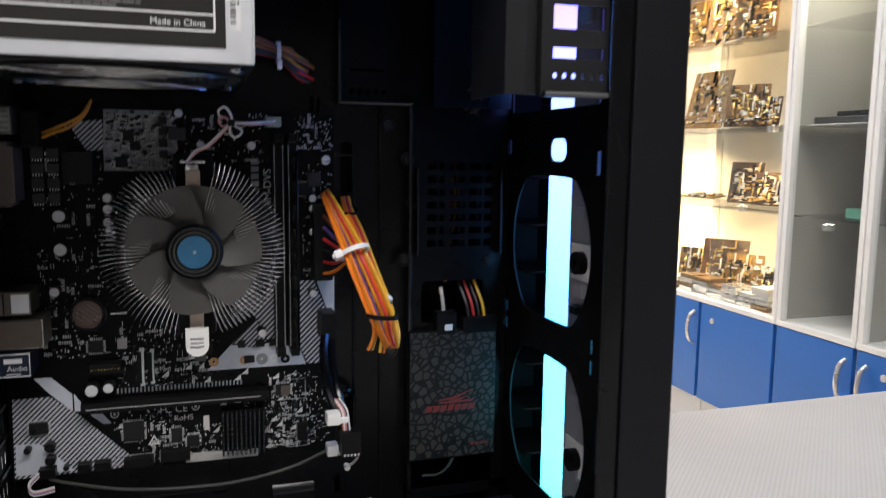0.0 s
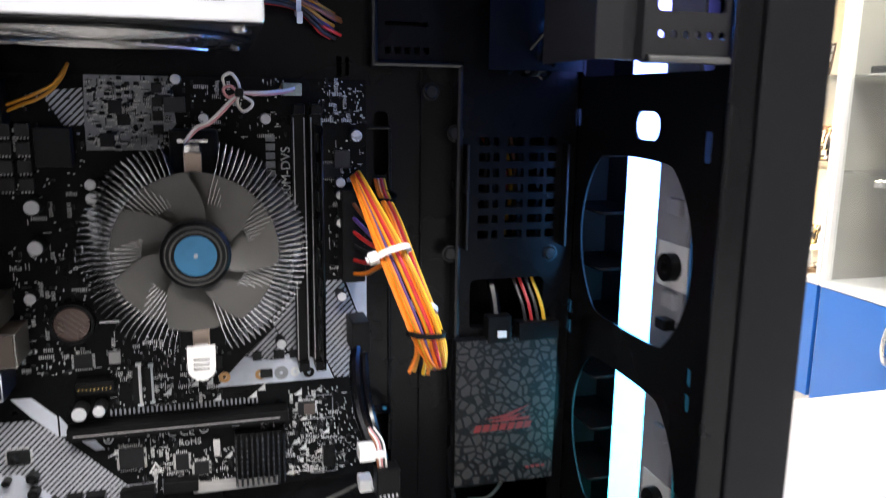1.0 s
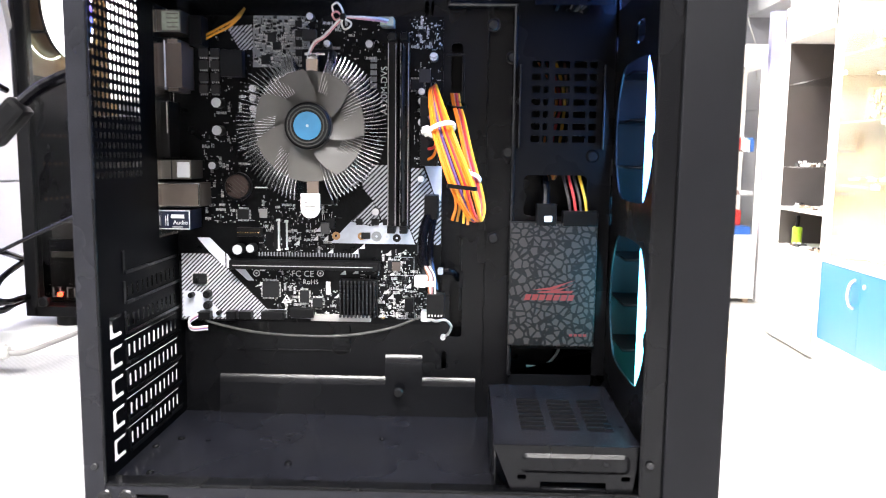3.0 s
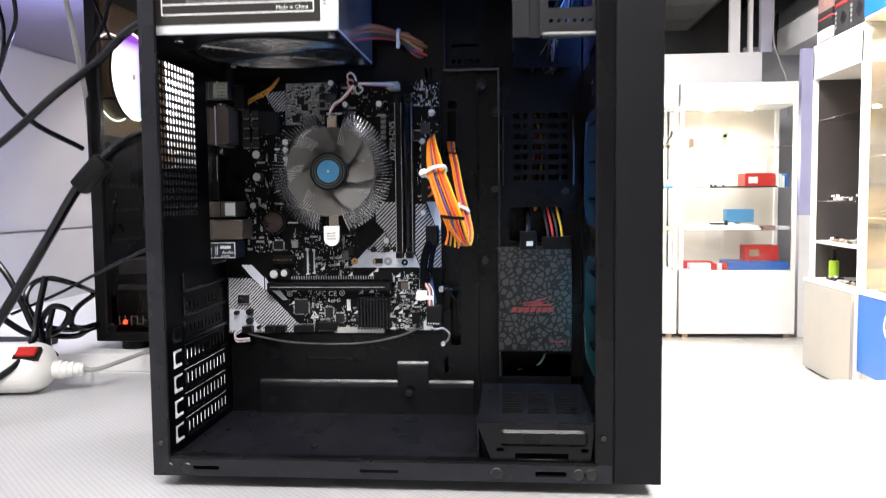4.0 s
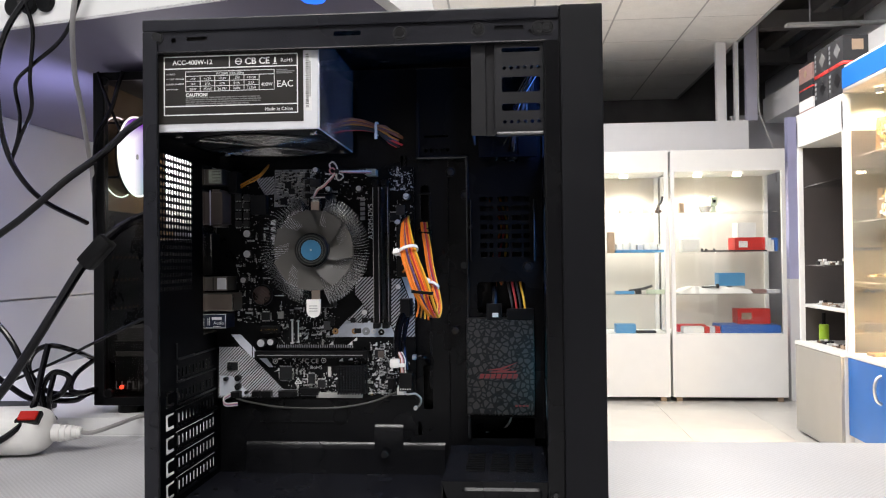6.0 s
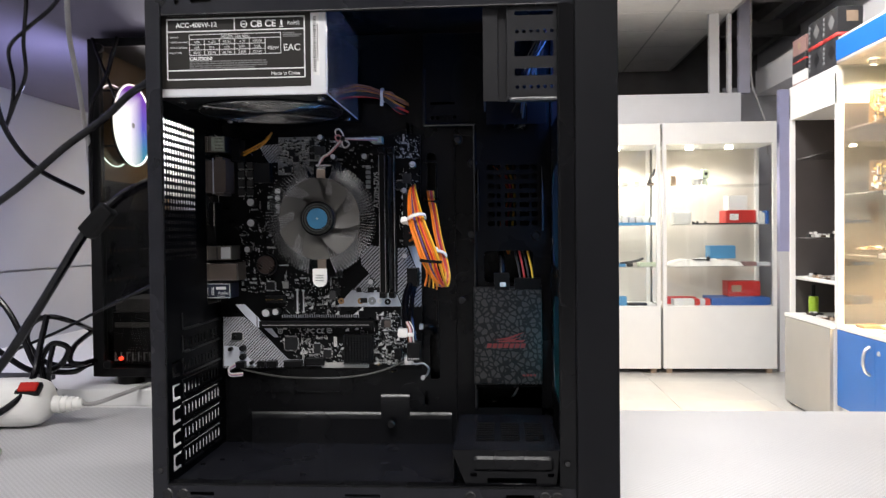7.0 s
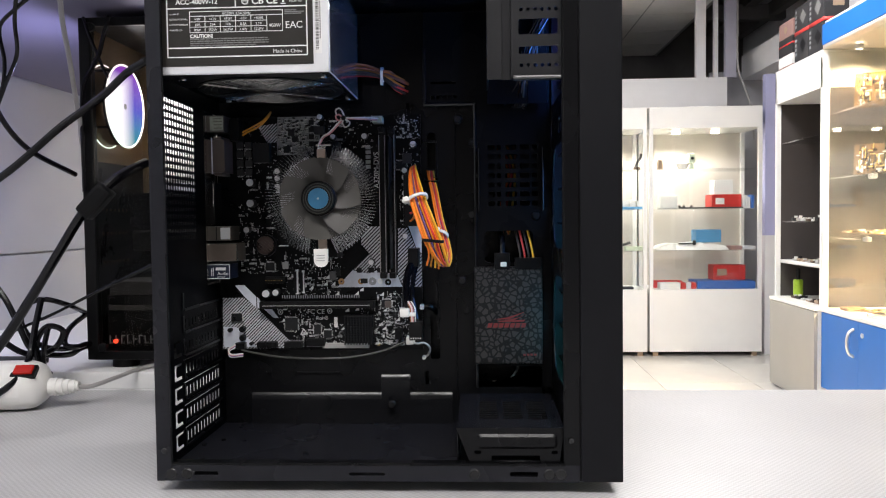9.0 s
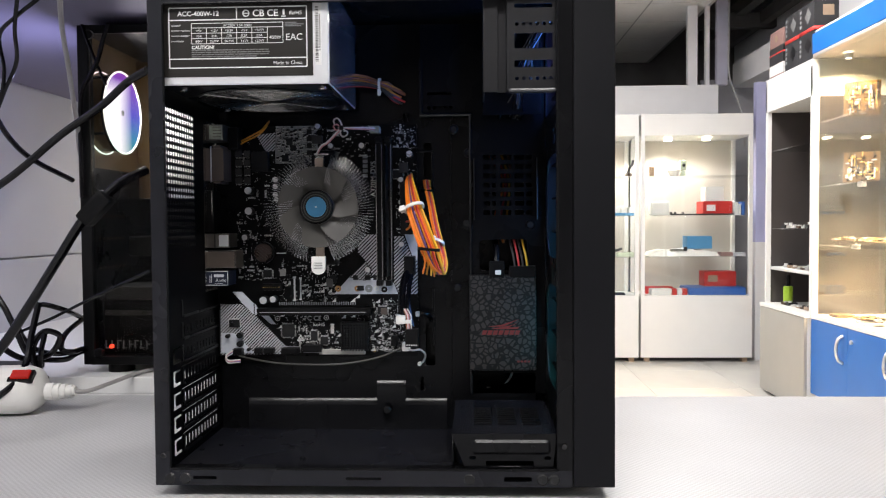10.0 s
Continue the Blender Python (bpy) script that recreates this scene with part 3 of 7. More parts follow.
for z in SLOTS:
    bm = bmesh.new()
    box(bm, 0.0004, 0.0012, 0.0570, 0.0600, z - 0.008, z + 0.0072)
    box(bm, 0.0004, 0.0018, 0.0600, 0.154, z - 0.0088, z - 0.0066)
    part("slot_cover", bm, "steel", case)
# skins
part("far_panel", one(0.0012, 0.3424, 0.189, 0.190, 0.862, 1.291), "steel", case)
part("top_panel", one(-0.001, 0.348, 0.0, 0.190, 1.2912, 1.2930, 0.0006), "steel", case)
floor_holes = [disc(x, y, 0.0022, 8) for x, y in ((0.10, 0.104), (0.101, 0.041), (0.02, 0.036), (0.041, 0.10))]
# Floor takes the lightened coat in place of light falling on it.
part("bottom_panel", sheet(rrect(-0.001, 0.348, 0.001, 0.189), floor_holes, "z", 0.8635, 0.0015), "lit_coat", case)
# side-opening frame: top and bottom rails, posts
slots = [rrect(0.036, 0.054, 1.2750, 1.2785, 0.001), rrect(0.163, 0.186, 1.2750, 1.2790, 0.001), rrect(0.297, 0.321, 1.2750, 1.2790, 0.001), disc(0.0245, 1.276, 0.0022, 10), disc(0.327, 1.2735, 0.0022, 10)]
part("top_rail", sheet(rrect(-0.001, 0.3494, 1.2655, 1.2832), slots, "y", 0.0015, 0.0012), "lit_coat", case)
part("top_lip", one(-0.002, 0.3495, -0.001, 0.012, 1.2832, 1.2936, 0.0012), "lit_coat", case)
slots = [rrect(0.028, 0.050, 0.8655, 0.8685, 0.001), rrect(0.160, 0.190, 0.8655, 0.8680, 0.001), rrect(0.293, 0.316, 0.8650, 0.8690, 0.001)]
part("bottom_rail", sheet(rrect(-0.001, 0.3494, 0.8605, 0.8745), slots, "y", 0.0005, 0.0012), "lit_coat", case)
part("bottom_lip", one(-0.001, 0.3494, 0.0017, 0.014, 0.8735, 0.8747, 0.0005), "steel", case)
part("rear_post", one(-0.002, 0.0108, -0.0005, 0.0015, 0.8605, 1.2832, 0.0007), "lit_coat", case)
part("rear_flange", one(-0.002, -0.0008, 0.0012, 0.019, 0.8605, 1.2832), "steel", case)
part("front_post", sheet(rrect(0.3378, 0.3496, 0.8745, 1.2656), [], "y", 0.0005, 0.0012), "steel", case)


def screw(x, z, y, r=0.0042, parent=case):
    bm = bmesh.new()
    rod(bm, (x, y, z), "y", -0.0018, r * 1.15, 20, cap=0.0010)
    ringbar(bm, (x, y - 0.0018, z), "y", -0.0004, r * 0.50, r * 0.72, 20)
    rod(bm, (x, y - 0.0017, z), "y", -0.0007, r * 0.34, 6)
    s = part("screw", bm, "screw", parent)
    # Outer screws' rims are lighter steel, standing in for their highlight.
    part("rim", ringbar(bmesh.new(), (x, y, z), "y", -0.0004, r * 1.12, r * 1.45, 20), "bay_steel" if y < 0.1 else "cable", s)
    return s


for x, z in ((0.010, 1.279), (0.219, 1.2755), (0.284, 1.2765), (0.333, 1.276), (0.3405, 1.2765), (0.010, 0.8665), (0.0235, 0.8665), (0.264, 0.8668), (0.325, 0.8668), (0.3345, 0.8668)):
    screw(x, z, 0.0012)
for x, z in ((0.005, 0.886), (0.343, 0.895)):
    bm = rod(bmesh.new(), (x, -0.0005, z), "y", -0.0012, 0.0024, 12, cap=0.0006)
    part("rivet", bm, "screw", case)
# feet
for x in (0.05, 0.30):
    for y in (0.06, 0.150):
        part("foot", rod(bmesh.new(), (x, y, 0.850), "z", 0.0136, 0.010, 20, r2=0.0115), "soft", case)

# drive wall and tray
cut_a = rrect(0.2750, 0.3240, 1.0320, 1.0640, 0.004)
cut_b = rrect(0.2660, 0.3320, 0.8960, 0.9260, 0.003)
mesh_holes = []
for i, (a, b) in enumerate(((0.2790, 0.2860), (0.2880, 0.2920), (0.2965, 0.3080), (0.3110, 0.3210), (0.3230, 0.3290))):
    for j in range(7):
        z = 1.0892 + 0.0094 * j
        mesh_holes.append(rrect(a, b, z, z + 0.0052, 0.001, 2))
tray_holes = [cut_a, cut_b, rrect(0.2180, 0.2280, 0.9320, 0.9780, 0.002), rrect(0.2120, 0.2160, 0.9050, 0.9200, 0.002), rrect(0.2170, 0.2260, 1.1280, 1.1650, 0.003),
              rrect(0.2280, 0.2420, 1.1900, 1.1920, 0), rrect(0.1960, 0.1990, 1.1850, 1.1960, 0), rrect(0.2010, 0.2030, 1.1850, 1.1960, 0)]
part("motherboard_tray", sheet(rrect(0.0012, 0.3424, 0.8652, 1.2872), tray_holes + mesh_holes, "y", 0.1650, 0.0012), "steel", case)
column = [(0.2150, 1.2843), (0.2150, 1.1926), (0.2660, 1.1926), (0.2660, 0.9050), (0.3420, 0.9050), (0.3420, 1.2843)]
louvre = [rrect(0.222 + 0.0056 * i, 0.2255 + 0.0056 * i, 1.1975, 1.2014) for i in range(5)]
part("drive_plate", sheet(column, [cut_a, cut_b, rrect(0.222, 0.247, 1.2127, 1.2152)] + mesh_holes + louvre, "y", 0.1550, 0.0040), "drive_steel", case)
bm = bmesh.new()
for x0, x1, z0, z1 in ((0.2150, 0.2166, 1.1926, 1.2480), (0.2150, 0.2672, 1.1914, 1.1931), (0.2655, 0.2668, 0.9050, 1.1914)):
    box(bm, x0 - 0.0012, x1 + 0.0012, 0.1520, 0.1650, z0 - 0.0012, z1 + 0.0012, 0.0018)
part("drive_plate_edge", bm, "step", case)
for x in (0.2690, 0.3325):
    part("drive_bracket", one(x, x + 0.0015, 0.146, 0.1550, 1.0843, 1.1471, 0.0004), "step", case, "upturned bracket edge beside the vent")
# pressed ribs of the tray
bm = bmesh.new()
for x0, x1, top in ((0.030, 0.1675, 0.8976), (0.1665, 0.1965, 0.9163), (0.1955, 0.240, 0.8976)):
    prof = [(0.1650, 0.8652), (0.1650, top)] + [(0.1650 + 0.0115 * (0.766 - math.cos(a)), top + 0.0115 * (math.sin(a) - 0.643)) for a in (radians(40 - 6 * k) for k in range(1, 7))] + [(0.1623, 0.8652)]
    ends = [[bm.verts.new((x, y, z)) for y, z in prof] for x in (x0, x1)]
    for i in range(len(prof)):
        j = (i + 1) % len(prof)
        bm.faces.new((ends[0][i], ends[0][j], ends[1][j], ends[1][i]))
    bm.faces.new(ends[0])
    bm.faces.new(ends[1][::-1])
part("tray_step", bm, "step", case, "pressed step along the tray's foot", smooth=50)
bm = bmesh.new()
for x0, x1, z0, z1 in ((0.045, 0.138, 0.9177, 0.9192), (0.1365, 0.138, 0.9192, 0.9393), (0.2255, 0.2275, 0.9540, 1.1549), (0.213, 0.2275, 1.1549, 1.1569), (0.2450, 0.2462, 0.8903, 1.1892)):
    box(bm, x0, x1, 0.1630, 0.1651, z0, z1, 0.0008)
part("tray_rib", bm, "steel", case)
for x, z in ((0.2490, 1.1770), (0.2620, 1.0810), (0.3270, 1.0790), (0.2520, 1.0140), (0.1780, 0.8870), (0.2640, 1.1530)):
    screw(x, z, 0.1550, 0.0036)

# front steel wall with two clipped fan openings, and the plastic front behind it
def fan_hole(cy, cz, r, lim):
    pts = []
    for i in range(64):
        a = 2 * math.pi * i / 64
        y, z = r * math.cos(a), r * math.sin(a)
        if abs(z) > lim:
            z = math.copysign(lim + 0.12 * (abs(z) - lim), z)
        pts.append((cy + y, cz + z))
    return pts


front_holes = [fan_hole(0.085, 1.096, 0.0590, 0.0465), fan_hole(0.085, 0.975, 0.0590, 0.0465), rrect(0.062, 0.086, 1.1535, 1.1680, 0.006), rrect(0.020, 0.150, 1.187, 1.279, 0.002)]
for z in (1.026, 1.039):
    front_holes += [rrect(0.020, 0.0245, z, z + 0.009, 0.001), rrect(0.150, 0.1545, z, z + 0.009, 0.001)]
front_holes += [rrect(0.150, 0.154, 1.158, 1.168), rrect(0.024, 0.028, 0.915, 0.921), rrect(0.018, 0.024, 1.146, 1.160)]
part("front_wall", sheet(rrect(0.0018, 0.189, 0.865, 1.290), front_holes, "x", 0.3425, 0.0012), "steel", case)
part("front_flange", one(0.3490, 0.3520, 0.0018, 0.0060, 0.8630, 1.2920), "soft", case)

front = part("front_panel", one(0.3507, 0.3848, -0.0012, 0.0016, 0.8610, 1.2940, 0.0013), "plastic", case, "matt black moulded front")
bm = bmesh.new()
box(bm, 0.3440, 0.3848, 0.1885, 0.1915, 0.8610, 1.2940, 0.001)
box(bm, 0.3818, 0.3848, 0.0016, 0.1885, 0.8612, 1.2938)
box(bm, 0.3483, 0.3818, 0.0016, 0.1885, 1.2912, 1.2938)
box(bm, 0.3483, 0.3818, 0.0016, 0.1885, 0.8612, 0.8640)
part("front_shell", bm, "plastic", front)
bm = bmesh.new()
for z in (0.93, 0.965, 1.0, 1.035, 1.07, 1.105, 1.14, 1.175, 1.21, 1.245):
    box(bm, 0.352, 0.3818, 0.135, 0.1885, z, z + 0.002)
box(bm, 0.372, 0.3818, 0.02, 0.080, 0.87, 1.29)
part("inner_rib", bm, "soft", front)
part("inner_liner", one(0.3445, 0.3815, 0.1862, 0.1884, 0.872, 1.283), "liner", front, "grey inner side that takes the strip's colour")
part("light_strip", one(0.3590, 0.3630, 0.088, 0.121, 0.872, 1.283, 0.001), "strip", front, "lit white diffuser strip glowing blue")
bm = bmesh.new()
box(bm, 0.3590, 0.3615, 0.056, 0.086, 0.872, 1.283, 0.0008)
for z in (0.905, 0.94, 0.99, 1.03, 1.065, 1.115, 1.15, 1.20, 1.24):
    box(bm, 0.3555, 0.3592, 0.060, 0.071, z, z + 0.009, 0.001)
part("strip_carrier", bm, "frosted", front, "frosted carrier beside the light strip")
for z in (0.955, 1.088):
    bm = bmesh.new()
    ringbar(bm, (0.3520, 0.064, z), "x", 0.008, 0.003, 0.0075)
    part("screw_boss", bm, "soft", front)

for z in (0.955, 1.088):
    part("strip_tab", one(0.3575, 0.3588, 0.052, 0.080, z - 0.012, z + 0.012, 0.0005), "white_plastic", front, "pale tab that holds the light strip")
    part("peg", one(0.3520, 0.3588, 0.060, 0.070, z - 0.034, z - 0.028, 0.001), "soft", front)

# lower drive cage
cage_slots = []
for g in range(3):
    for i in range(8):
        y = 0.030 + 0.0078 * i
        cage_slots.append(rrect(0.268 + 0.0215 * g, 0.284 + 0.0215 * g, y, y + 0.003))
cage = part("drive_cage", sheet([(0.250, 0.006), (0.338, 0.006), (0.338, 0.128), (0.250, 0.128)], cage_slots + [disc(0.255, 0.043, 0.002, 8), disc(0.256, 0.098, 0.002, 8), disc(0.333, 0.04, 0.002, 8)], "z", 0.9030, 0.0012), "lit_coat", case)
part("cage_front", sheet([(0.2490, 0.9042), (0.2605, 0.8752), (0.3340, 0.8752), (0.3375, 0.9042)], [rrect(0.264, 0.2695, 0.8825, 0.8855, 0.001), rrect(0.327, 0.3325, 0.8825, 0.8855, 0.001), rrect(0.278, 0.318, 0.8762, 0.8815, 0.001)], "y", 0.0045, 0.0012), "steel", cage)
bm = bmesh.new()
for g in range(3):
    for i in range(8):
        y = 0.0338 + 0.0078 * i
        box(bm, 0.268 + 0.0215 * g, 0.284 + 0.0215 * g, y, y + 0.0024, 0.9040, 0.9056, 0.0006)
part("louvre", bm, "steel", cage, "raised slats of the cage top")
bm = bmesh.new()
rims = [[bm.verts.new((a, y, b)) for a, b in rrect(0.2655 + k, 0.3325 - k, 0.8866 + k, 0.8996 - k, 0.0040 - k * 0.7)] for y, k in ((0.0047, 0.0), (0.0030, 0.0025))]
for i in range(len(rims[0])):
    j = (i + 1) % len(rims[0])
    bm.faces.new((rims[0][i], rims[0][j], rims[1][j], rims[1][i]))
bm.faces.new(rims[1])
part("cage_rib", bm, "steel", cage, "raised rib with sloped sides", smooth=28)
bm = bmesh.new()
box(bm, 0.2497, 0.2507, 0.006, 0.128, 0.866, 0.903)
box(bm, 0.276, 0.320, 0.0055, 0.012, 0.8752, 0.8766)
part("cage_side", bm, "steel", cage)

# upper drive bay bracket
bay_holes = []
for z0, z1 in ((1.2575, 1.2610), (1.2245, 1.2370), (1.2090, 1.2150)):
    bay_holes.append(rrect(0.3030, 0.3345, z0, z1, 0.0015))
for z in (1.2445, 1.2000):
    for i in range(6):
        bay_holes.append(disc(0.3052 + 0.0056 * i, z, 0.0016, 10))
bay = part("drive_bay", sheet(rrect(0.2980, 0.3372, 1.1905, 1.289), bay_holes, "y", 0.0040, 0.0012), "bay_steel", case)
for x0, x1, y0, y1 in ((0.2775, 0.2895, 0.0070, 0.0082), (0.2895, 0.2968, 0.0100, 0.0112), (0.2968, 0.2980, 0.0040, 0.0112), (0.2775, 0.2787, 0.0082, 0.060)):
    part("bay_flange", one(x0, x1, y0, y1, 1.1895, 1.289, 0.0003), "bay_steel", bay)
# Lighter metal than the bay: the rolled edge's highlight is in its colour.
part("bay_lip", one(0.2985, 0.3372, 0.0012, 0.0100, 1.1885, 1.1914, 0.0012), "dark_face", bay)
bm = bmesh.new()
box(bm, 0.2787, 0.3370, 0.1400, 0.1412, 1.1895, 1.289)
part("bay_far_side", bm, "steel", bay)


# pressed bumps of the case floor
for x, y in ((0.020, 0.102), (0.007, 0.086), (0.022, 0.040), (0.11, 0.06), (0.17, 0.11)):
    part("bump", rod(bmesh.new(), (x, y, 0.8648), "z", 0.0018, 0.0026, 14, cap=0.0008), "steel", case)
# rolled edges of the side opening
bm = bmesh.new()
rod(bm, (0.0095, 0.0011, 0.8747), "x", 0.3290, 0.0012, 10)
part("rolled_edge", bm, "steel", case)
bm = bmesh.new()
rod(bm, (0.0095, 0.0021, 1.2655), "x", 0.3290, 0.0012, 10)
part("rolled_edge", bm, "steel", case)
bm = bmesh.new()
rod(bm, (0.0108, 0.0005, 0.8760), "z", 0.388, 0.0011, 10)
part("rolled_edge", bm, "steel", case)
bm = bmesh.new()
rod(bm, (0.3378, 0.0011, 0.8760), "z", 0.388, 0.0011, 10)
part("rolled_edge", bm, "steel", case)
part("rolled_edge", rod(bmesh.new(), (0.2985, 0.0030, 1.1902), "x", 0.0387, 0.0016, 12), "bay_steel", bay)
# ---- power supply ----
psu = thing("power_supply", (0.078, 0.08, 1.198), "grey metal power supply with a black printed rating label", "power supply")
bm = bmesh.new()
box(bm, 0.0065, 0.1485, 0.0070, 0.1520, 1.1985, 1.2835, 0.0012)
part("housing", bm, "zinc", psu)
part("inner_face", one(0.1484, 0.1490, 0.0085, 0.151, 1.1995, 1.2825), "alu", psu, "bare metal inner face")
part("rating_label", one(0.0085, 0.1355, 0.0066, 0.0072, 1.2055, 1.2828), "label", psu, "black label printed in white")
part("barcode_label", one(0.1372, 0.1425, 0.0066, 0.0072, 1.214, 1.266), "print", psu, "white strip with a barcode")
bm = bmesh.new()
rng = random.Random(4)
z = 1.217
while z < 1.263:
    h = rng.choice((0.0005, 0.0008, 0.0013))
    box(bm, 0.1377, 0.1403, 0.0064, 0.0067, z, z + h)
    z += h + rng.choice((0.0005, 0.0007, 0.0011))
for i in range(14):
    box(bm, 0.1410, 0.1419, 0.0064, 0.0067, 1.226 + 0.0022 * i, 1.2274 + 0.0022 * i)
part("barcode", bm, "label", psu)


def line(bm, x0, x1, z0, z1):
    box(bm, x0, x1, 0.0063, 0.0067, z0, z1)


bm = bmesh.new()
w = 0.00045
for z in (1.2630, 1.2528, 1.2205, 1.2130):
    line(bm, 0.0140, 0.1305, z - w, z + w)
for x, z0, z1 in ((0.0140, 1.2130, 1.2630), (0.1305, 1.2130, 1.2630), (0.0715, 1.2528, 1.2630)):
    line(bm, x - w, x + w, z0, z1)
w = 0.00022
for z in (1.2500, 1.2462, 1.2418, 1.2374, 1.2330):
    line(bm, 0.0330, 0.0974 if 1.2340 < z < 1.2440 else 0.1105, z - w, z + w)
for x in (0.0330, 0.0458, 0.0586, 0.0714, 0.0842, 0.0974, 0.1105):
    line(bm, x - w, x + w, 1.2330, 1.2500 if x in (0.0330, 0.1105) else 1.2462)
for x in (0.030, 0.0375, 0.045, 0.050):
    line(bm, x, x + 0.0025, 1.2672, 1.2715)
part("printed_frame", bm, "print", psu)
bm = bmesh.new()
rng = random.Random(21)
for z, end in ((1.2272, 0.0985), (1.2254, 0.0990), (1.2236, 0.0985), (1.2218, 0.0880)):
    x = 0.0330
    while x < end:
        wide = rng.uniform(0.0015, 0.0060)
        line(bm, x, min(x + wide, end), z, z + 0.0009)
        x += wide + 0.0006
part("fine_print", bm, "dim_print", psu, "rows of tiny unreadable print")
bm = bmesh.new()
for z, end in ((1.2492, 0.122), (1.2478, 0.128), (1.2464, 0.126)):
    line(bm, 0.1122, end, z, z + 0.0008)
part("fine_print", bm, "dim_print", psu, "rows of tiny unreadable print")


def words(s, x, z, size, align="LEFT", bold=0.0):
    text("lettering", s, size, pose(x, 0.0065, z, 90, 0, 0), "print", psu, align=align, bold=bold)


words("ACC-400W-12", 0.0215, 1.2562, 0.0056, bold=0.00010)
words("CB", 0.0850, 1.2552, 0.0078, bold=0.00015)
words("CE", 0.0972, 1.2552, 0.0078, bold=0.00015)
words("RoHS", 0.1160, 1.2562, 0.0045)
words("AC220V 3.5A 50Hz", 0.0720, 1.2470, 0.0030, "CENTER")
for i, col in enumerate((("+5V", "16A", "80W"), ("+12V", "21A", "252W"), ("+3.3V", "17A", "56.1W"), ("-12V", "0.3A", "3.6W"), ("+5VSB", "2.5A", "12.5W"))):
    for j, s in enumerate(col):
        words(s, 0.0394 + 0.0128 * i, 1.2428 - 0.0044 * j, 0.0029, "CENTER")
words("400W", 0.1040, 1.2362, 0.0040, "CENTER")
words("CAUTION!", 0.0330, 1.2287, 0.0040, bold=0.00014)
for s, z in (("AC INPUT", 1.2476), ("OUTPUT VOLTAGE", 1.2434), ("OUTPUT CURRENT", 1.2390), ("MAX POWER", 1.2346)):
    words(s, 0.0158, z, 0.0018)
words("Made in China", 0.1265, 1.2150, 0.0042, "RIGHT")
words("EAC", 0.1125, 1.2350, 0.0078)
bm = bmesh.new()
ringbar(bm, (0.0795, 0.0066, 1.2578), "y", -0.0003, 0.0022, 0.0029)
line(bm, 0.0772, 0.0818, 1.2575, 1.2581)
part("mark", bm, "print", psu)
bm = bmesh.new()
line(bm, 0.1093, 0.1133, 1.2545, 1.2552)
line(bm, 0.1105, 0.1121, 1.2560, 1.2605)
part("mark", bm, "print", psu)

# fan side underneath: round opening with wire rings and still blades
part("underside", one(0.0068, 0.1482, 0.0074, 0.1515, 1.1974, 1.1984), "steel", psu, "black underside with the fan")
part("fan_recess", rod(bmesh.new(), (0.080, 0.080, 1.1968), "z", 0.0009, 0.066, 48), "board", psu)
for i in range(7):
    bm = box(bmesh.new(), 0.018, 0.058, -0.013, 0.013, 1.1958, 1.1964, m=Matrix.Translation((0.080, 0.080, 0)) @ Matrix.Rotation(2 * math.pi * i / 7, 4, "Z"))
    part("fan_blade", bm, "soft", psu, "black blade at rest behind the guard")
for x, y in ((0.020, 0.022), (0.140, 0.022), (0.020, 0.140), (0.140, 0.140)):
    part("guard_screw", rod(bmesh.new(), (x, y, 1.1974), "z", -0.0016, 0.0034, 16, cap=0.0006), "chrome", psu)
bm = bmesh.new()
for i in range(11):
    r = 0.010 + 0.0054 * i
    loops = []
    for a in (2 * math.pi * q / 56 for q in range(56)):
        loops.append([bm.verts.new((0.080 + (r + 0.00026 * math.cos(b)) * math.cos(a), 0.080 + (r + 0.00026 * math.cos(b)) * math.sin(a), 1.1956 + 0.00026 * math.sin(b))) for b in (math.pi * q / 3 for q in range(6))])
    for p, q in zip(loops, loops[1:] + loops[:1]):
        for k in range(6):
            bm.faces.new((p[k], p[(k + 1) % 6], q[(k + 1) % 6], q[k]))
for a in (45, 135):
    box(bm, -0.066, 0.066, -0.0006, 0.0006, 1.1948, 1.1957, m=Matrix.Translation((0.080, 0.080, 0)) @ Matrix.Rotation(radians(a), 4, "Z"))
part("fan_grille", bm, "chrome", psu, "shiny wire fan guard", smooth=75)

# wires leaving the inner face
loom = thing("power_wire_loom", (0.155, 0.12, 1.215), "bundle of coloured power wires with a white tie", "wires")
rng = random.Random(8)
for i, key in enumerate(("orange", "dark", "umber", "amber", "red", "dark", "violet", "umber", "dark", "violet", "amber", "dark", "red", "umber")):
    dx, dy, dz = (rng.uniform(-1, 1) for _ in range(3))
    bm = tube(bmesh.new(), [(0.147, 0.142 + 0.006 * dy, 1.226 + 0.006 * dz), (0.160, 0.147 + 0.005 * dy, 1.2255 + 0.005 * dz), (0.173, 0.1515 + 0.003 * dy, 1.2225 + 0.004 * dz),
                            (0.182, 0.155 + 0.004 * dy, 1.2185 + 0.007 * dz), (0.188 + 0.003 * dx, 0.159, 1.215 + 0.008 * dz), (0.195 + 0.004 * dx, 0.1636, 1.212 + 0.008 * dz)], 0.0011, 6)
    part("wire", bm, "wire_" + key, loom)
bm = bmesh.new()
ringbar(bm, (0.1725, 0.1515, 1.2225), "x", 0.0026, 0.0062, 0.0074, 20)
box(bm, 0.1725, 0.1755, 0.1425, 0.1455, 1.2110, 1.2170, 0.0004)
part("zip_tie", bm, "white_plastic", loom)


# ---- motherboard ----
mb = thing("motherboard", (0.105, 0.1555, 0.9432), "black micro board with grey striped print, screwed to the tray", "motherboard")
Y = 0.1555
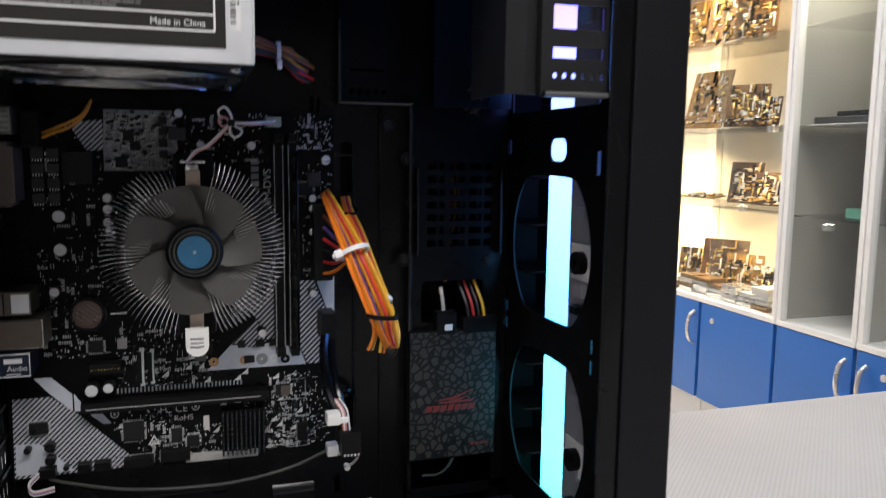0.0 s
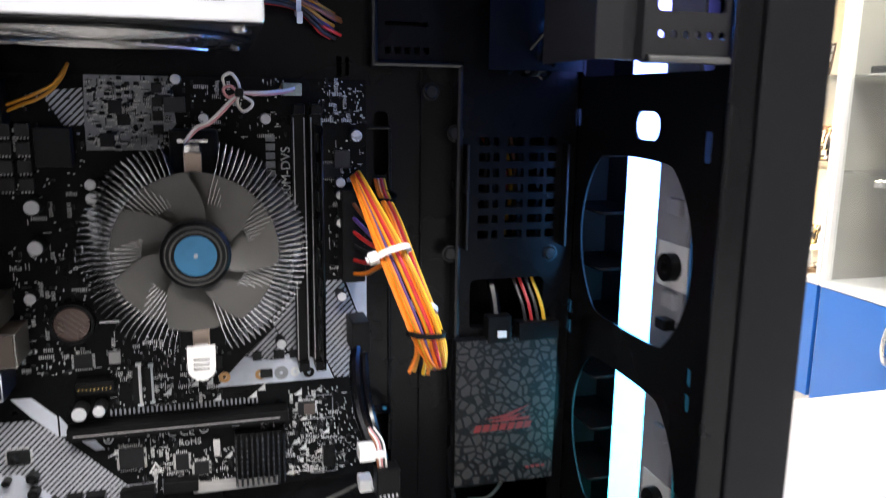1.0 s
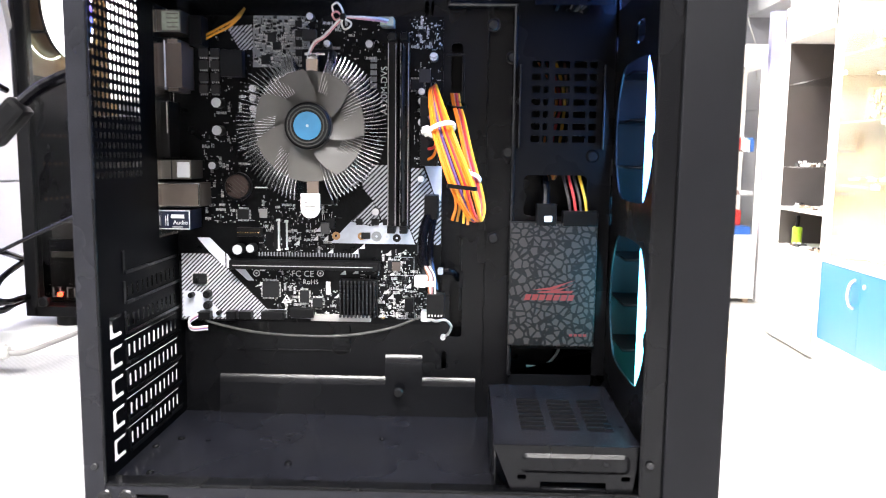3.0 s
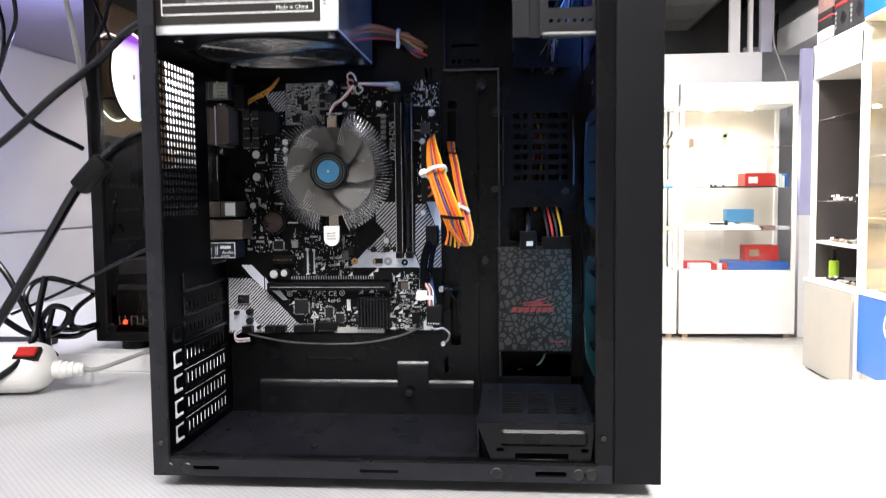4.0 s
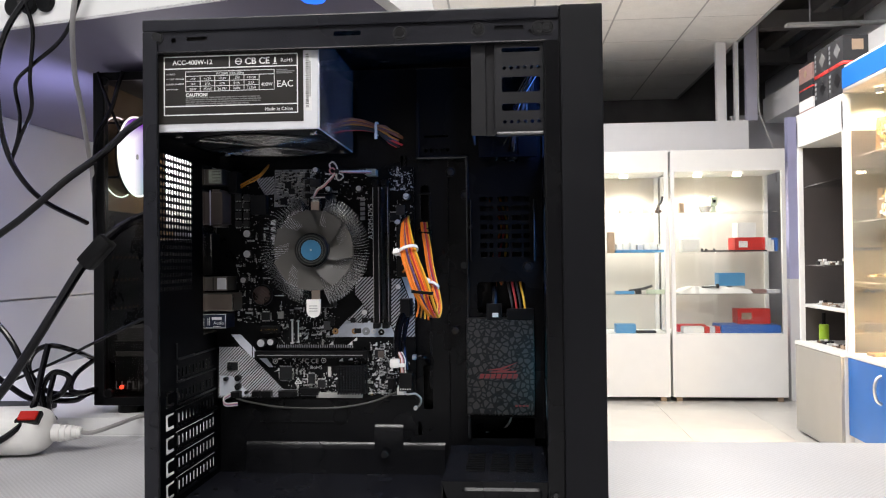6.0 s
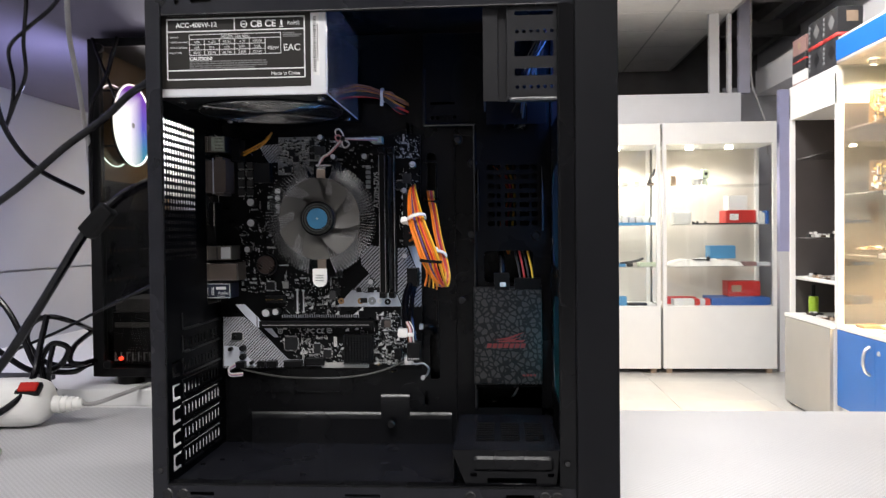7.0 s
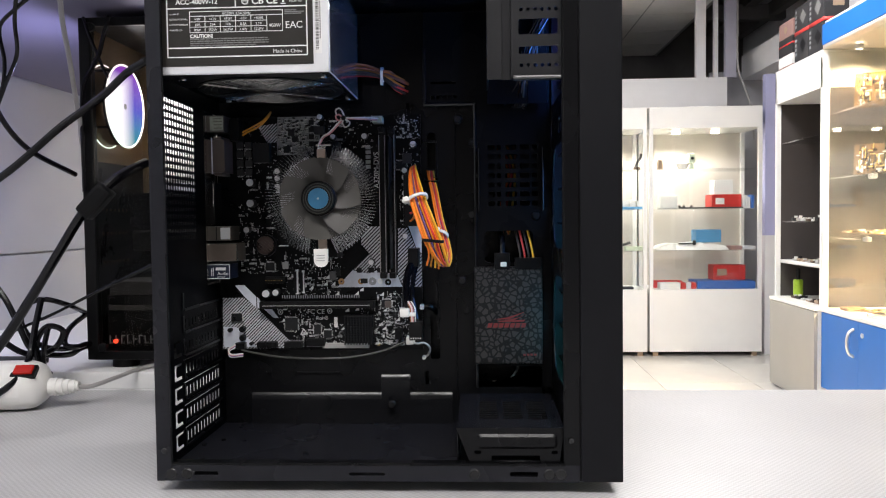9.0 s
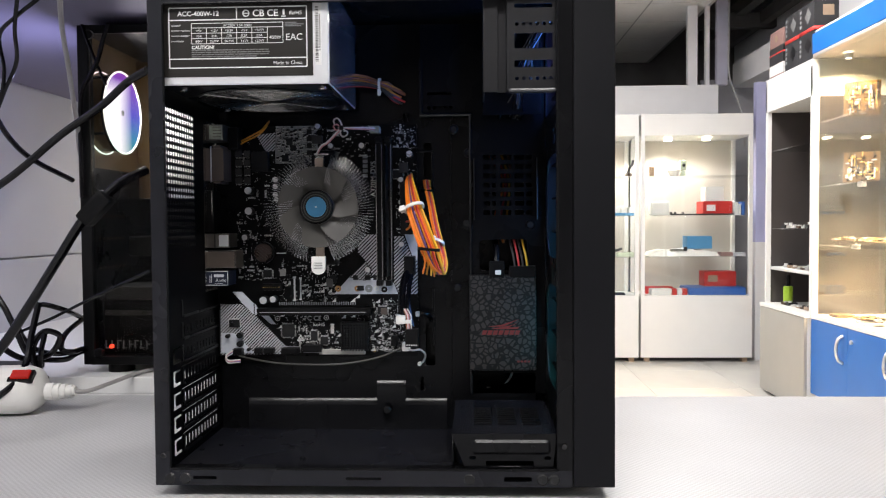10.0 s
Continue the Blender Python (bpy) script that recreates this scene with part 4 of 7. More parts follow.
part("circuit_board", sheet(rrect(0.0015, 0.2110, 0.9437, 1.1828), [disc(x, z, 0.0018, 8) for x, z in ((0.008, 0.9491), (0.008, 1.0226), (0.165, 0.9491), (0.165, 1.1774))], "y", Y, 0.0016), "board", mb)
for x, z in ((0.012, 0.9501), (0.012, 1.0226), (0.165, 0.9501), (0.165, 1.1774), (0.205, 1.0226)):
    part("standoff", rod(bmesh.new(), (x, Y + 0.0016, z), "y", 0.007, 0.0028, 6), "gold", mb)


def flat(outline, level=0.0002):
    return sheet(outline, [], "y", Y - level, level * 0.9050)


def pts(*n):
    return list(zip(n[0::2], n[1::2]))


part("striped_print", flat(pts(0.0040, 0.9980, 0.0260, 0.9980, 0.0410, 0.9860, 0.0800, 0.9460, 0.0030, 0.9450)), "stripe", mb)
part("grey_print", flat(pts(0.0170, 1.0110, 0.0270, 1.0110, 0.0390, 0.9990, 0.0390, 0.9870, 0.0340, 0.9920, 0.0260, 1.0000)), "pale_print", mb)
part("grey_print", flat(pts(0.0400, 0.9990, 0.0440, 0.9930, 0.0440, 0.9870, 0.0400, 0.9870)), "pale_print", mb)
part("grey_print", flat(pts(0.0470, 0.9860, 0.0550, 0.9860, 0.0620, 0.9770, 0.0570, 0.9770)), "pale_print", mb)
part("grey_print", flat(pts(0.0040, 0.9470, 0.0045, 0.9680, 0.0180, 0.9675, 0.0270, 0.9590, 0.0385, 0.9470), 0.0003), "pale_print", mb)
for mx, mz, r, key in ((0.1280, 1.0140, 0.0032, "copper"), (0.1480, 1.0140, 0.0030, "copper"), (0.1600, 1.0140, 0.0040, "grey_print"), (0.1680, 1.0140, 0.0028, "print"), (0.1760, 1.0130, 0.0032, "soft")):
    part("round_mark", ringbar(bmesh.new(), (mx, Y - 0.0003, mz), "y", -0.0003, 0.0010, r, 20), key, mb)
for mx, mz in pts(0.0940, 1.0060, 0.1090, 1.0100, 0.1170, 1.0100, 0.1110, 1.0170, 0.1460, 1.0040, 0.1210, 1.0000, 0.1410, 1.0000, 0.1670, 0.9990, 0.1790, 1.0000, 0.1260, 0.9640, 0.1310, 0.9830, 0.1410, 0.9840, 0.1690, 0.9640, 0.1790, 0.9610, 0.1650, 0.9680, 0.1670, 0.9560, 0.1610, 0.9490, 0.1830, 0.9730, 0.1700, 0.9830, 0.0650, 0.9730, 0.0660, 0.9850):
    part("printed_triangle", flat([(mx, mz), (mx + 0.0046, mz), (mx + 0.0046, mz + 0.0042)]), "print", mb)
part("striped_print", flat(pts(0.1490, 1.0700, 0.1720, 1.0700, 0.1720, 1.0240, 0.1640, 1.0270, 0.1575, 1.0420, 0.1490, 1.0520)), "wide_stripe", mb)
part("striped_print", flat(pts(0.1870, 1.0680, 0.1965, 1.0680, 0.2045, 1.0480, 0.2108, 1.0410, 0.2108, 1.0080, 0.1915, 1.0085, 0.1862, 1.0210)), "wide_stripe", mb)
part("grey_print", flat(pts(0.1975, 1.0700, 0.2108, 1.0700, 0.2108, 1.0420, 0.2050, 1.0485)), "pale_print", mb)
part("striped_print", flat(pts(0.1400, 1.0262, 0.1570, 1.0420, 0.1630, 1.0265, 0.1560, 1.0225)), "stripe", mb)
part("grey_print", flat(pts(0.1235, 1.0082, 0.1395, 1.0255, 0.1560, 1.0220, 0.1640, 1.0250, 0.1860, 1.0200, 0.1905, 1.0082), 0.0003), "pale_print", mb)
part("grey_print", flat(pts(0.0650, 1.1826, 0.1060, 1.1826, 0.1090, 1.1580, 0.0980, 1.1440, 0.0640, 1.1440, 0.0640, 1.1600)), "grey_print", mb)
part("striped_print", flat(pts(0.0440, 1.1740, 0.0640, 1.1760, 0.0640, 1.1570, 0.0540, 1.1570)), "stripe", mb)


def block(name, x0, z0, x1, z1, h, mat, label="", bevel=0.0004, low=0.0):
    return part(name, one(x0, x1, Y - h, Y - low, z0, z1, bevel), mat, mb, label)


# capacitors
for x, z, r, h in ((0.0380, 1.1160, 0.0040, 0.011), (0.0380, 1.0950, 0.0040, 0.011), (0.0330, 1.0680, 0.0031, 0.009), (0.0260, 1.1770, 0.0030, 0.010), (0.1230, 1.1610, 0.0028, 0.009), (0.1550, 1.1610, 0.0030, 0.009),
                   (0.2040, 1.1520, 0.0034, 0.010), (0.1950, 1.1260, 0.0029, 0.009), (0.1950, 1.1190, 0.0029, 0.009), (0.1950, 1.1030, 0.0029, 0.009), (0.1950, 1.0600, 0.0029, 0.009),
                   (0.1600, 1.0340, 0.0030, 0.009), (0.0520, 1.0030, 0.0041, 0.011), (0.0620, 1.0040, 0.0034, 0.011), (0.0660, 1.1270, 0.0030, 0.010), (0.0660, 1.1200, 0.0030, 0.010), (0.0660, 1.1115, 0.0030, 0.010), (0.0670, 1.1060, 0.0030, 0.010), (0.1100, 1.1810, 0.0028, 0.009)):
    can = part("capacitor", rod(bmesh.new(), (x, Y, z), "y", -(h - 0.0004), r, 20), "chip", mb)
    part("top", rod(bmesh.new(), (x, Y - h + 0.0004, z), "y", -0.0006, r * 0.93, 20, cap=0.0003), "cap", can, "silver-white capacitor top")
# dark upright parts on the striped corner
for x, z, r in ((0.0250, 0.9660, 0.0032), (0.0250, 0.9570, 0.0032), (0.0120, 0.9650, 0.0022), (0.0170, 0.9780, 0.0016), (0.0340, 0.9510, 0.0018)):
    can = part("coil", rod(bmesh.new(), (x, Y, z), "y", -0.0060, r, 18, cap=0.0005), "chip", mb)
    part("coil_top", ringbar(bmesh.new(), (x, Y - 0.0060, z), "y", -0.0004, r * 0.45, r * 0.75, 18), "soft", can)
# coin cell
cx, cz = 0.0510, 1.0520
cell = part("battery_holder", ringbar(bmesh.new(), (cx, Y, cz), "y", -0.005, 0.0096, 0.0112, 32), "soft", mb)
coin = part("coin_cell", rod(bmesh.new(), (cx, Y, cz), "y", -0.0048, 0.0095, 32, cap=0.0006), "coin", cell, "dark coin cell")
bm = bmesh.new()
for k in range(-2, 3):
    half = 0.0070 - 0.0012 * abs(k)
    box(bm, -half, half, -0.00015, 0, 0.0026 * k - 0.00018, 0.0026 * k + 0.00018)
bmesh.ops.transform(bm, matrix=Matrix.Translation((cx, Y - 0.0048, cz)) @ Matrix.Rotation(radians(40), 4, "Y"), verts=bm.verts)
part("stamp", bm, "port_metal", coin, "stamped lines on the cell")
# memory slots
for x in (0.1725, 0.1820):
    slot = block("memory_slot", x - 0.0034, 1.0216, x + 0.0034, 1.1637, 0.0078, "soft")
    bm = bmesh.new()
    for s in (-1, 1):
        box(bm, x + s * 0.0029 - 0.0003, x + s * 0.0029 + 0.0003, Y - 0.0088, Y - 0.0078, 1.0236, 1.1618)
    part("slot_edge", bm, "grey_cable", slot)
    for z in (1.0177, 1.1637):
        part("latch", one(x - 0.0030, x + 0.0030, Y - 0.0135, Y, z, z + 0.0055, 0.0008), "soft", slot)
ram = thing("memory_module", (0.1820, 0.140, 1.0912), "black memory module standing in its slot", "memory module")
part("module_board", one(0.1814, 0.1826, Y - 0.0330, Y - 0.0040, 1.0280, 1.1583), "board", ram)
for i in range(8):
    part("memory_chip", one(0.1803, 0.1814, Y - 0.0250, Y - 0.0140, 1.0334 + 0.0158 * i, 1.0432 + 0.0158 * i), "chip", ram)
# expansion slot
slot = block("expansion_slot", 0.0450, 0.9875, 0.1630, 0.9945, 0.0105, "soft", "long black expansion slot")
bm = bmesh.new()
x0, z0 = 0.0660, 0.9980
for i in range(34):
    box(bm, x0 + 0.0024 * i, x0 + 0.0024 * i + 0.0010, Y - 0.0006, Y, z0 - 0.001, z0 + 0.0022)
tagged(part("component_scatter", bm, "grey_print", mb, "row of tiny solder joints"), kind="stuff")
part("slot_gap", one(x0 - 0.018, x0 + 0.092, Y - 0.0108, Y - 0.0104, z0 - 0.0078, z0 - 0.0072), "grey_cable", slot)
# crystals and white bars
for x0, z0, x1, z1 in ((0.0820, 1.0030, 0.0834, 1.0250), (0.0885, 1.0040, 0.0896, 1.0240)):
    bar = block("white_bar", x0, z0, x1, z1, 0.0026, "print")
    part("slot", one(x0 - 0.0030, x0 - 0.0001, Y - 0.0024, Y, z0, z1), "soft", bar)
    for z in (z0 - 0.0016, z1):
        part("bar_end", one(x0 - 0.0012, x1 + 0.0004, Y - 0.0020, Y, z, z + 0.0018), "print", bar)
block("crystal", 0.1200, 0.9670, 0.1240, 0.9780, 0.0035, "chrome")
# chipset heatsink
sink = block("chipset_heatsink", 0.1320, 0.9500, 0.1610, 0.9800, 0.004, "soft", "small black finned chipset heatsink")
x0, z0 = 0.1320, 0.9500
for i in range(10):
    bm = one(x0 + 0.0030 * i, x0 + 0.0030 * i + 0.0013, Y - 0.0085, Y - 0.004, z0 + 0.0006, z0 + 0.0300)
    for j in range(9):
        box(bm, x0 + 0.0030 * i, x0 + 0.0030 * i + 0.0013, Y - 0.0120, Y - 0.0086, z0 + 0.0006 + 0.0034 * j, z0 + 0.0027 + 0.0034 * j)
    part("fin", bm, "screw", sink)
# chips
CHIPS = ((0.0690, 0.9640, 0.0820, 0.9770), (0.0990, 0.9600, 0.1060, 0.9700), (0.1090, 0.9560, 0.1170, 0.9640), (0.0130, 0.9740, 0.0240, 0.9820), (0.0500, 1.0260, 0.0590, 1.0340), (0.0710, 1.1460, 0.0780, 1.1530), (0.0760, 1.1630, 0.0825, 1.1700), (0.0990, 1.1680, 0.1070, 1.1730),
          (0.1690, 0.9870, 0.1790, 0.9950), (0.1860, 1.1280, 0.1960, 1.1360), (0.0800, 1.1570, 0.0860, 1.1630))
for a in CHIPS:
    block("chip", *a, 0.0022, "chip")
block("choke", 0.1035, 1.1640, 0.1140, 1.1720, 0.006, "mosfet")
block("choke", 0.0410, 1.1360, 0.0580, 1.1560, 0.008, "chip", "dark choke block")
for i in range(4):
    for x in (0.0225, 0.0315):
        fet = block("transistor", x, 1.1235 + 0.0092 * i, x + 0.0068, 1.1300 + 0.0092 * i, 0.0030, "mosfet", "grey transistor")
        for k in range(4):
            part("leg", one(x + 0.0005 + 0.0016 * k, x + 0.0012 + 0.0016 * k, Y - 0.0012, Y - 0.0002, 1.1222 + 0.0092 * i, 1.1234 + 0.0092 * i), "smd", fet)
block("pale_chip", 0.0675, 1.0275, 0.0735, 1.0345, 0.0022, "grey_cable")
block("white_link", 0.0640, 1.0508, 0.0740, 1.0518, 0.0022, "print")
block("grey_chip", 0.1160, 1.0155, 0.1228, 1.0245, 0.0026, "dark_face")
block("grey_chip", 0.1725, 0.9870, 0.1790, 0.9940, 0.0026, "brown")
block("grey_chip", 0.1925, 1.1335, 0.2015, 1.1435, 0.0026, "mosfet")
head = block("pin_header", 0.0510, 1.0130, 0.0700, 1.0200, 0.0080, "soft")
for k in range(9):
    part("pin", one(0.0522 + 0.002 * k, 0.0528 + 0.002 * k, Y - 0.0100, Y - 0.0079, 1.0162, 1.0168), "gold", head)
for i in range(4):
    block("transistor", 0.0975, 1.1740 - 0.0072 * i, 0.1025, 1.1790 - 0.0072 * i, 0.0026, "chip")
# bottom headers
for a in ((0.0180, 0.9460, 0.0280, 0.9520), (0.0410, 0.9470, 0.0490, 0.9530), (0.0510, 0.9470, 0.0610, 0.9530), (0.0690, 0.9470, 0.0870, 0.9530), (0.0920, 0.9490, 0.1110, 0.9560), (0.1830, 0.9550, 0.1900, 0.9660)):
    block("pin_header", *a, 0.008, "soft")
block("pale_header", 0.1080, 0.9460, 0.1560, 0.9510, 0.005, "grey_cable")
# rear ports
def port(name, z0, z1, x1, h, mat, label):
    return part(name, one(-0.0075, x1, Y - h, Y, z0, z1, 0.0006), mat, mb, label)



def shell_rim(x1, h, z0, z1, parent):
    """Bright folded edges round the face of a port shell."""
    for k, (a0, a1, b0, b1) in enumerate(((-0.0028, x1, z0, z0 + 0.0007), (-0.0028, x1, z1 - 0.0007, z1), (x1 - 0.0009, x1, z0 + 0.0008, z1 - 0.0008))):
        part("port_rim", one(a0, a1, Y - h - 0.0005, Y - h + 0.002, b0, b1, 0.0002), "chrome", parent, "bright folded port edge")


ps2 = port("keyboard_port", 1.1660, 1.1820, 0.0180, 0.026, "port_metal", "metal keyboard port")
part("insert", one(0.0040, 0.0172, Y - 0.0268, Y - 0.0255, 1.1672, 1.1808, 0.0005), "pale_port", ps2, "pale greenish insert")
part("frame", one(-0.0030, 0.0000, Y - 0.0275, Y - 0.0255, 1.1660, 1.1820, 0.0004), "zinc", ps2)
for k in range(4):
    part("bar", one(0.0080, 0.0165, Y - 0.0272, Y - 0.0266, 1.1690 + 0.0032 * k, 1.1698 + 0.0032 * k), "port_metal", ps2)
vga = port("video_port", 1.1258, 1.1582, 0.0180, 0.026, "brown", "brownish metal video port block")
for z0, z1 in ((1.1230, 1.1257), (1.1583, 1.1612)):
    part("end_block", one(0.0070, 0.0150, Y - 0.0255, Y, z0, z1, 0.0006), "brown", vga)
part("ridge", one(0.0050, 0.0060, Y - 0.0272, Y - 0.0258, 1.1240, 1.1600, 0.0003), "zinc", vga, "bright seam down the port block")
hdmi = port("display_port", 1.0740, 1.1160, 0.0050, 0.020, "soft", "black port block")
part("ridge", one(0.0040, 0.0049, Y - 0.0225, Y - 0.0200, 1.0920, 1.1150, 0.0003), "chrome", hdmi, "bright metal edge")
usb = port("usb_port", 1.0580, 1.0720, 0.0230, 0.027, "port_metal", "metal usb port block")
part("face", one(0.0125, 0.0222, Y - 0.0276, Y - 0.0268, 1.0592, 1.0708, 0.0004), "zinc", usb, "bright folded face")
part("seam", one(0.0080, 0.0088, Y - 0.0274, Y - 0.0268, 1.0582, 1.0718), "chip", usb)
lan = port("network_port", 1.0372, 1.0550, 0.0290, 0.027, "brown", "brownish metal network port")
shell_rim(0.0290, 0.027, 1.0372, 1.0550, lan)
jack = port("audio_port", 1.0195, 1.0345, 0.0210, 0.026, "navy", "audio jack block with a navy framed sticker")
bm = bmesh.new()
for x0, x1, z0, z1 in ((-0.0025, 0.0208, 1.0199, 1.0205), (-0.0025, 0.0208, 1.0336, 1.0342), (-0.0025, -0.0019, 1.0205, 1.0336), (0.0202, 0.0208, 1.0205, 1.0336), (0.0065, 0.0165, 1.0283, 1.0311), (0.0020, 0.0026, 1.0226, 1.0300), (0.0036, 0.0042, 1.0226, 1.0310), (0.0075, 0.0155, 1.0214, 1.0219)):
    box(bm, x0, x1, Y - 0.0264, Y - 0.0259, z0, z1)
part("printed_frame", bm, "print", jack)
text("lettering", "Audio", 0.0046, pose(0.0080, Y - 0.0262, 1.0236, 90, 0, 0), "print", jack)
part("port_shield", one(-0.0008, 0.0000, 0.1190, 0.1580, 1.0157, 1.1863), "chrome", mb, "thin bright port shield")
part("shield_edge", one(-0.0046, -0.0016, 0.1172, 0.1188, 1.0190, 1.1900, 0.0004), "zinc", mb, "bright folded edge of the port shield")
# small parts strewn over the board, clear of the printed marks
TEXT = (0.104, 0.147, 0.9700, 0.9900)
rng = random.Random(11)
zones = [((0.060, 0.9481, 0.205, 0.9860), 420), ((0.162, 0.9481, 0.198, 1.0020), 150), ((0.066, 1.0000, 0.130, 1.0422), 170), ((0.022, 1.0226, 0.060, 1.0920), 130), ((0.024, 1.0920, 0.064, 1.1745), 60), ((0.112, 1.1500, 0.168, 1.1814), 60), ((0.188, 1.0700, 0.209, 1.1500), 70), ((0.184, 1.1580, 0.2095, 1.1814), 70)]
for key, count in (("smd", 0.40), ("chip", 0.35), ("print", 0.55)):
    bm = bmesh.new()
    for (a0, b0, a1, b1), n in zones:
        for _ in range(int(n * count)):
            x, z = rng.uniform(a0, a1), rng.uniform(b0, b1)
            if TEXT[0] < x < TEXT[1] and TEXT[2] < z < TEXT[3]:
                continue
            if x < 0.085 and z < 1.0128 - 1.1010 * (x - 0.026) and x > 0.0 and z < 1.0030:
                continue
            w, h = rng.choice(((0.0005, 0.0010), (0.0010, 0.0005), (0.0006, 0.0012), (0.0012, 0.0006), (0.0004, 0.0007)))
            if key == "chip":
                w, h = w * 2.2, h * 2.2
            if key == "print":
                w, h = rng.choice(((0.00028, rng.uniform(0.001, 0.004)), (rng.uniform(0.001, 0.004), 0.00028), (0.0009, 0.0007), (0.0006, 0.0010)))
            box(bm, x, x + w, Y - (0.00025 if key == "print" else 0.0011), Y, z, z + h)
    tagged(part("component_scatter", bm, key, mb, "tiny soldered parts"), kind="stuff")
# rows of tiny soldered pads
bm = bmesh.new()
for (a0, b0, a1, b1), n in zones:
    for _ in range(n // 7):
        x, z, up = rng.uniform(a0, a1 - 0.008), rng.uniform(b0, b1 - 0.004), rng.random() < 0.6
        if (x < 0.085 and z < 1.003) or (TEXT[0] - 0.008 < x < TEXT[1] and TEXT[2] - 0.004 < z < TEXT[3]):
            continue
        for k in range(rng.choice((4, 5, 6, 8))):
            if up:
                box(bm, x + 0.0010 * k, x + 0.0010 * k + 0.0005, Y - 0.0006, Y, z, z + 0.0019)
            else:
                box(bm, x, x + 0.0019, Y - 0.0006, Y, z + 0.0010 * k, z + 0.0010 * k + 0.0005)
tagged(part("component_scatter", bm, "smd", mb, "tiny soldered pads"), kind="stuff")
# fine pins round the larger chips
bm = bmesh.new()
for x0, z0, x1, z1 in CHIPS:
    z0, z1, x0, x1 = min(z0, z1), max(z0, z1), min(x0, x1), max(x0, x1)
    n = int((x1 - x0) / 0.0011)
    for k in range(n):
        x = x0 + 0.0011 * k + 0.0003
        box(bm, x, x + 0.0005, Y - 0.0008, Y, z0 - 0.0014, z0 - 0.0001)
        box(bm, x, x + 0.0005, Y - 0.0008, Y, z1 + 0.0001, z1 + 0.0014)
    for k in range(int((z1 - z0) / 0.0011)):
        z = z0 + 0.0011 * k + 0.0003
        box(bm, x0 - 0.0014, x0 - 0.0001, Y - 0.0008, Y, z, z + 0.0005)
        box(bm, x1 + 0.0001, x1 + 0.0014, Y - 0.0008, Y, z, z + 0.0005)
tagged(part("component_scatter", bm, "smd", mb, "tiny bright chip legs"), kind="stuff")
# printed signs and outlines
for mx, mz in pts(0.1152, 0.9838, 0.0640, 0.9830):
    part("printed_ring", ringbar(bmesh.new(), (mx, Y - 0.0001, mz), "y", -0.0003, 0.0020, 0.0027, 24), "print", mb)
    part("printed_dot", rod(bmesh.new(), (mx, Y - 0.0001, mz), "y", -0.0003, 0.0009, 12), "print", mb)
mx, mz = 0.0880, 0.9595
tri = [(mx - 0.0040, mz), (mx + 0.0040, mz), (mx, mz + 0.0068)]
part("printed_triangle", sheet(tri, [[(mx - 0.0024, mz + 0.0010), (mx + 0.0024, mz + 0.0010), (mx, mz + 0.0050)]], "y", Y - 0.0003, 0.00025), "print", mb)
for x0, z0, x1, z1 in ((0.0910, 0.9470, 0.1110, 0.9550), (0.1770, 0.9480, 0.1910, 0.9550), (0.0630, 0.9470, 0.0880, 0.9540), (0.1740, 0.9830, 0.1900, 0.9980)):
    part("printed_outline", sheet(rrect(x0, x1, z0, z1), [rrect(x0 + 0.0005, x1 - 0.0005, z0 + 0.0005, z1 - 0.0005)], "y", Y - 0.0003, 0.00025), "grey_print", mb)
for a in ((0.1440, 1.0230, 0.1490, 1.0280), (0.1560, 1.0230, 0.1620, 1.0280), (0.1650, 1.0230, 0.1700, 1.0280), (0.1200, 1.0200, 0.1270, 1.0280), (0.1480, 1.0120, 0.1550, 1.0170)):
    block("chip", *a, 0.0020, "chip")
# dark parts on the pale print above the cooler
bm, pale = bmesh.new(), bmesh.new()
for _ in range(210):
    (x0, z0), (x1, z1) = (0.0650, 1.1450), (0.1060, 1.1810)
    x, z = rng.uniform(x0, x1), rng.uniform(z0, z1)
    w, h = rng.choice(((0.0006, 0.0016), (0.0018, 0.0007), (0.0024, 0.0018), (0.0008, 0.0008), (0.0003, 0.0040), (0.0040, 0.0003)))
    box(bm, x, x + w, Y - rng.uniform(0.0008, 0.0016), Y, z, z + h)
    for k in range(3):
        box(pale, x + 0.0011 * k, x + 0.0011 * k + 0.0005, Y - 0.0007, Y, z - 0.0012, z - 0.0002)
tagged(part("component_scatter", bm, "chip", mb, "small dark parts on pale print"), kind="stuff")
tagged(part("component_scatter", pale, "smd", mb, "bright legs of small parts"), kind="stuff")
# lettering and marks
text("lettering", "A320M-DVS", 0.0072, pose(0.1680, Y - 0.0003, 1.1090, 90, 0, 0) @ Matrix.Rotation(radians(90), 4, "Z"), "print", mb)
bm = bmesh.new()
for i in range(5):
    box(bm, 0.1550, 0.1600, Y - 0.0004, Y - 0.0001, 1.1290 + 0.0049 * i, 1.1326 + 0.0049 * i)
part("maker_mark", bm, "grey_print", mb)
x, z = 0.0920, 0.9810
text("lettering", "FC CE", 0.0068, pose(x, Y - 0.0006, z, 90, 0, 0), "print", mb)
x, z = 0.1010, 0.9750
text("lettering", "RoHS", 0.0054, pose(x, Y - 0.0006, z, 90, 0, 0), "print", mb)


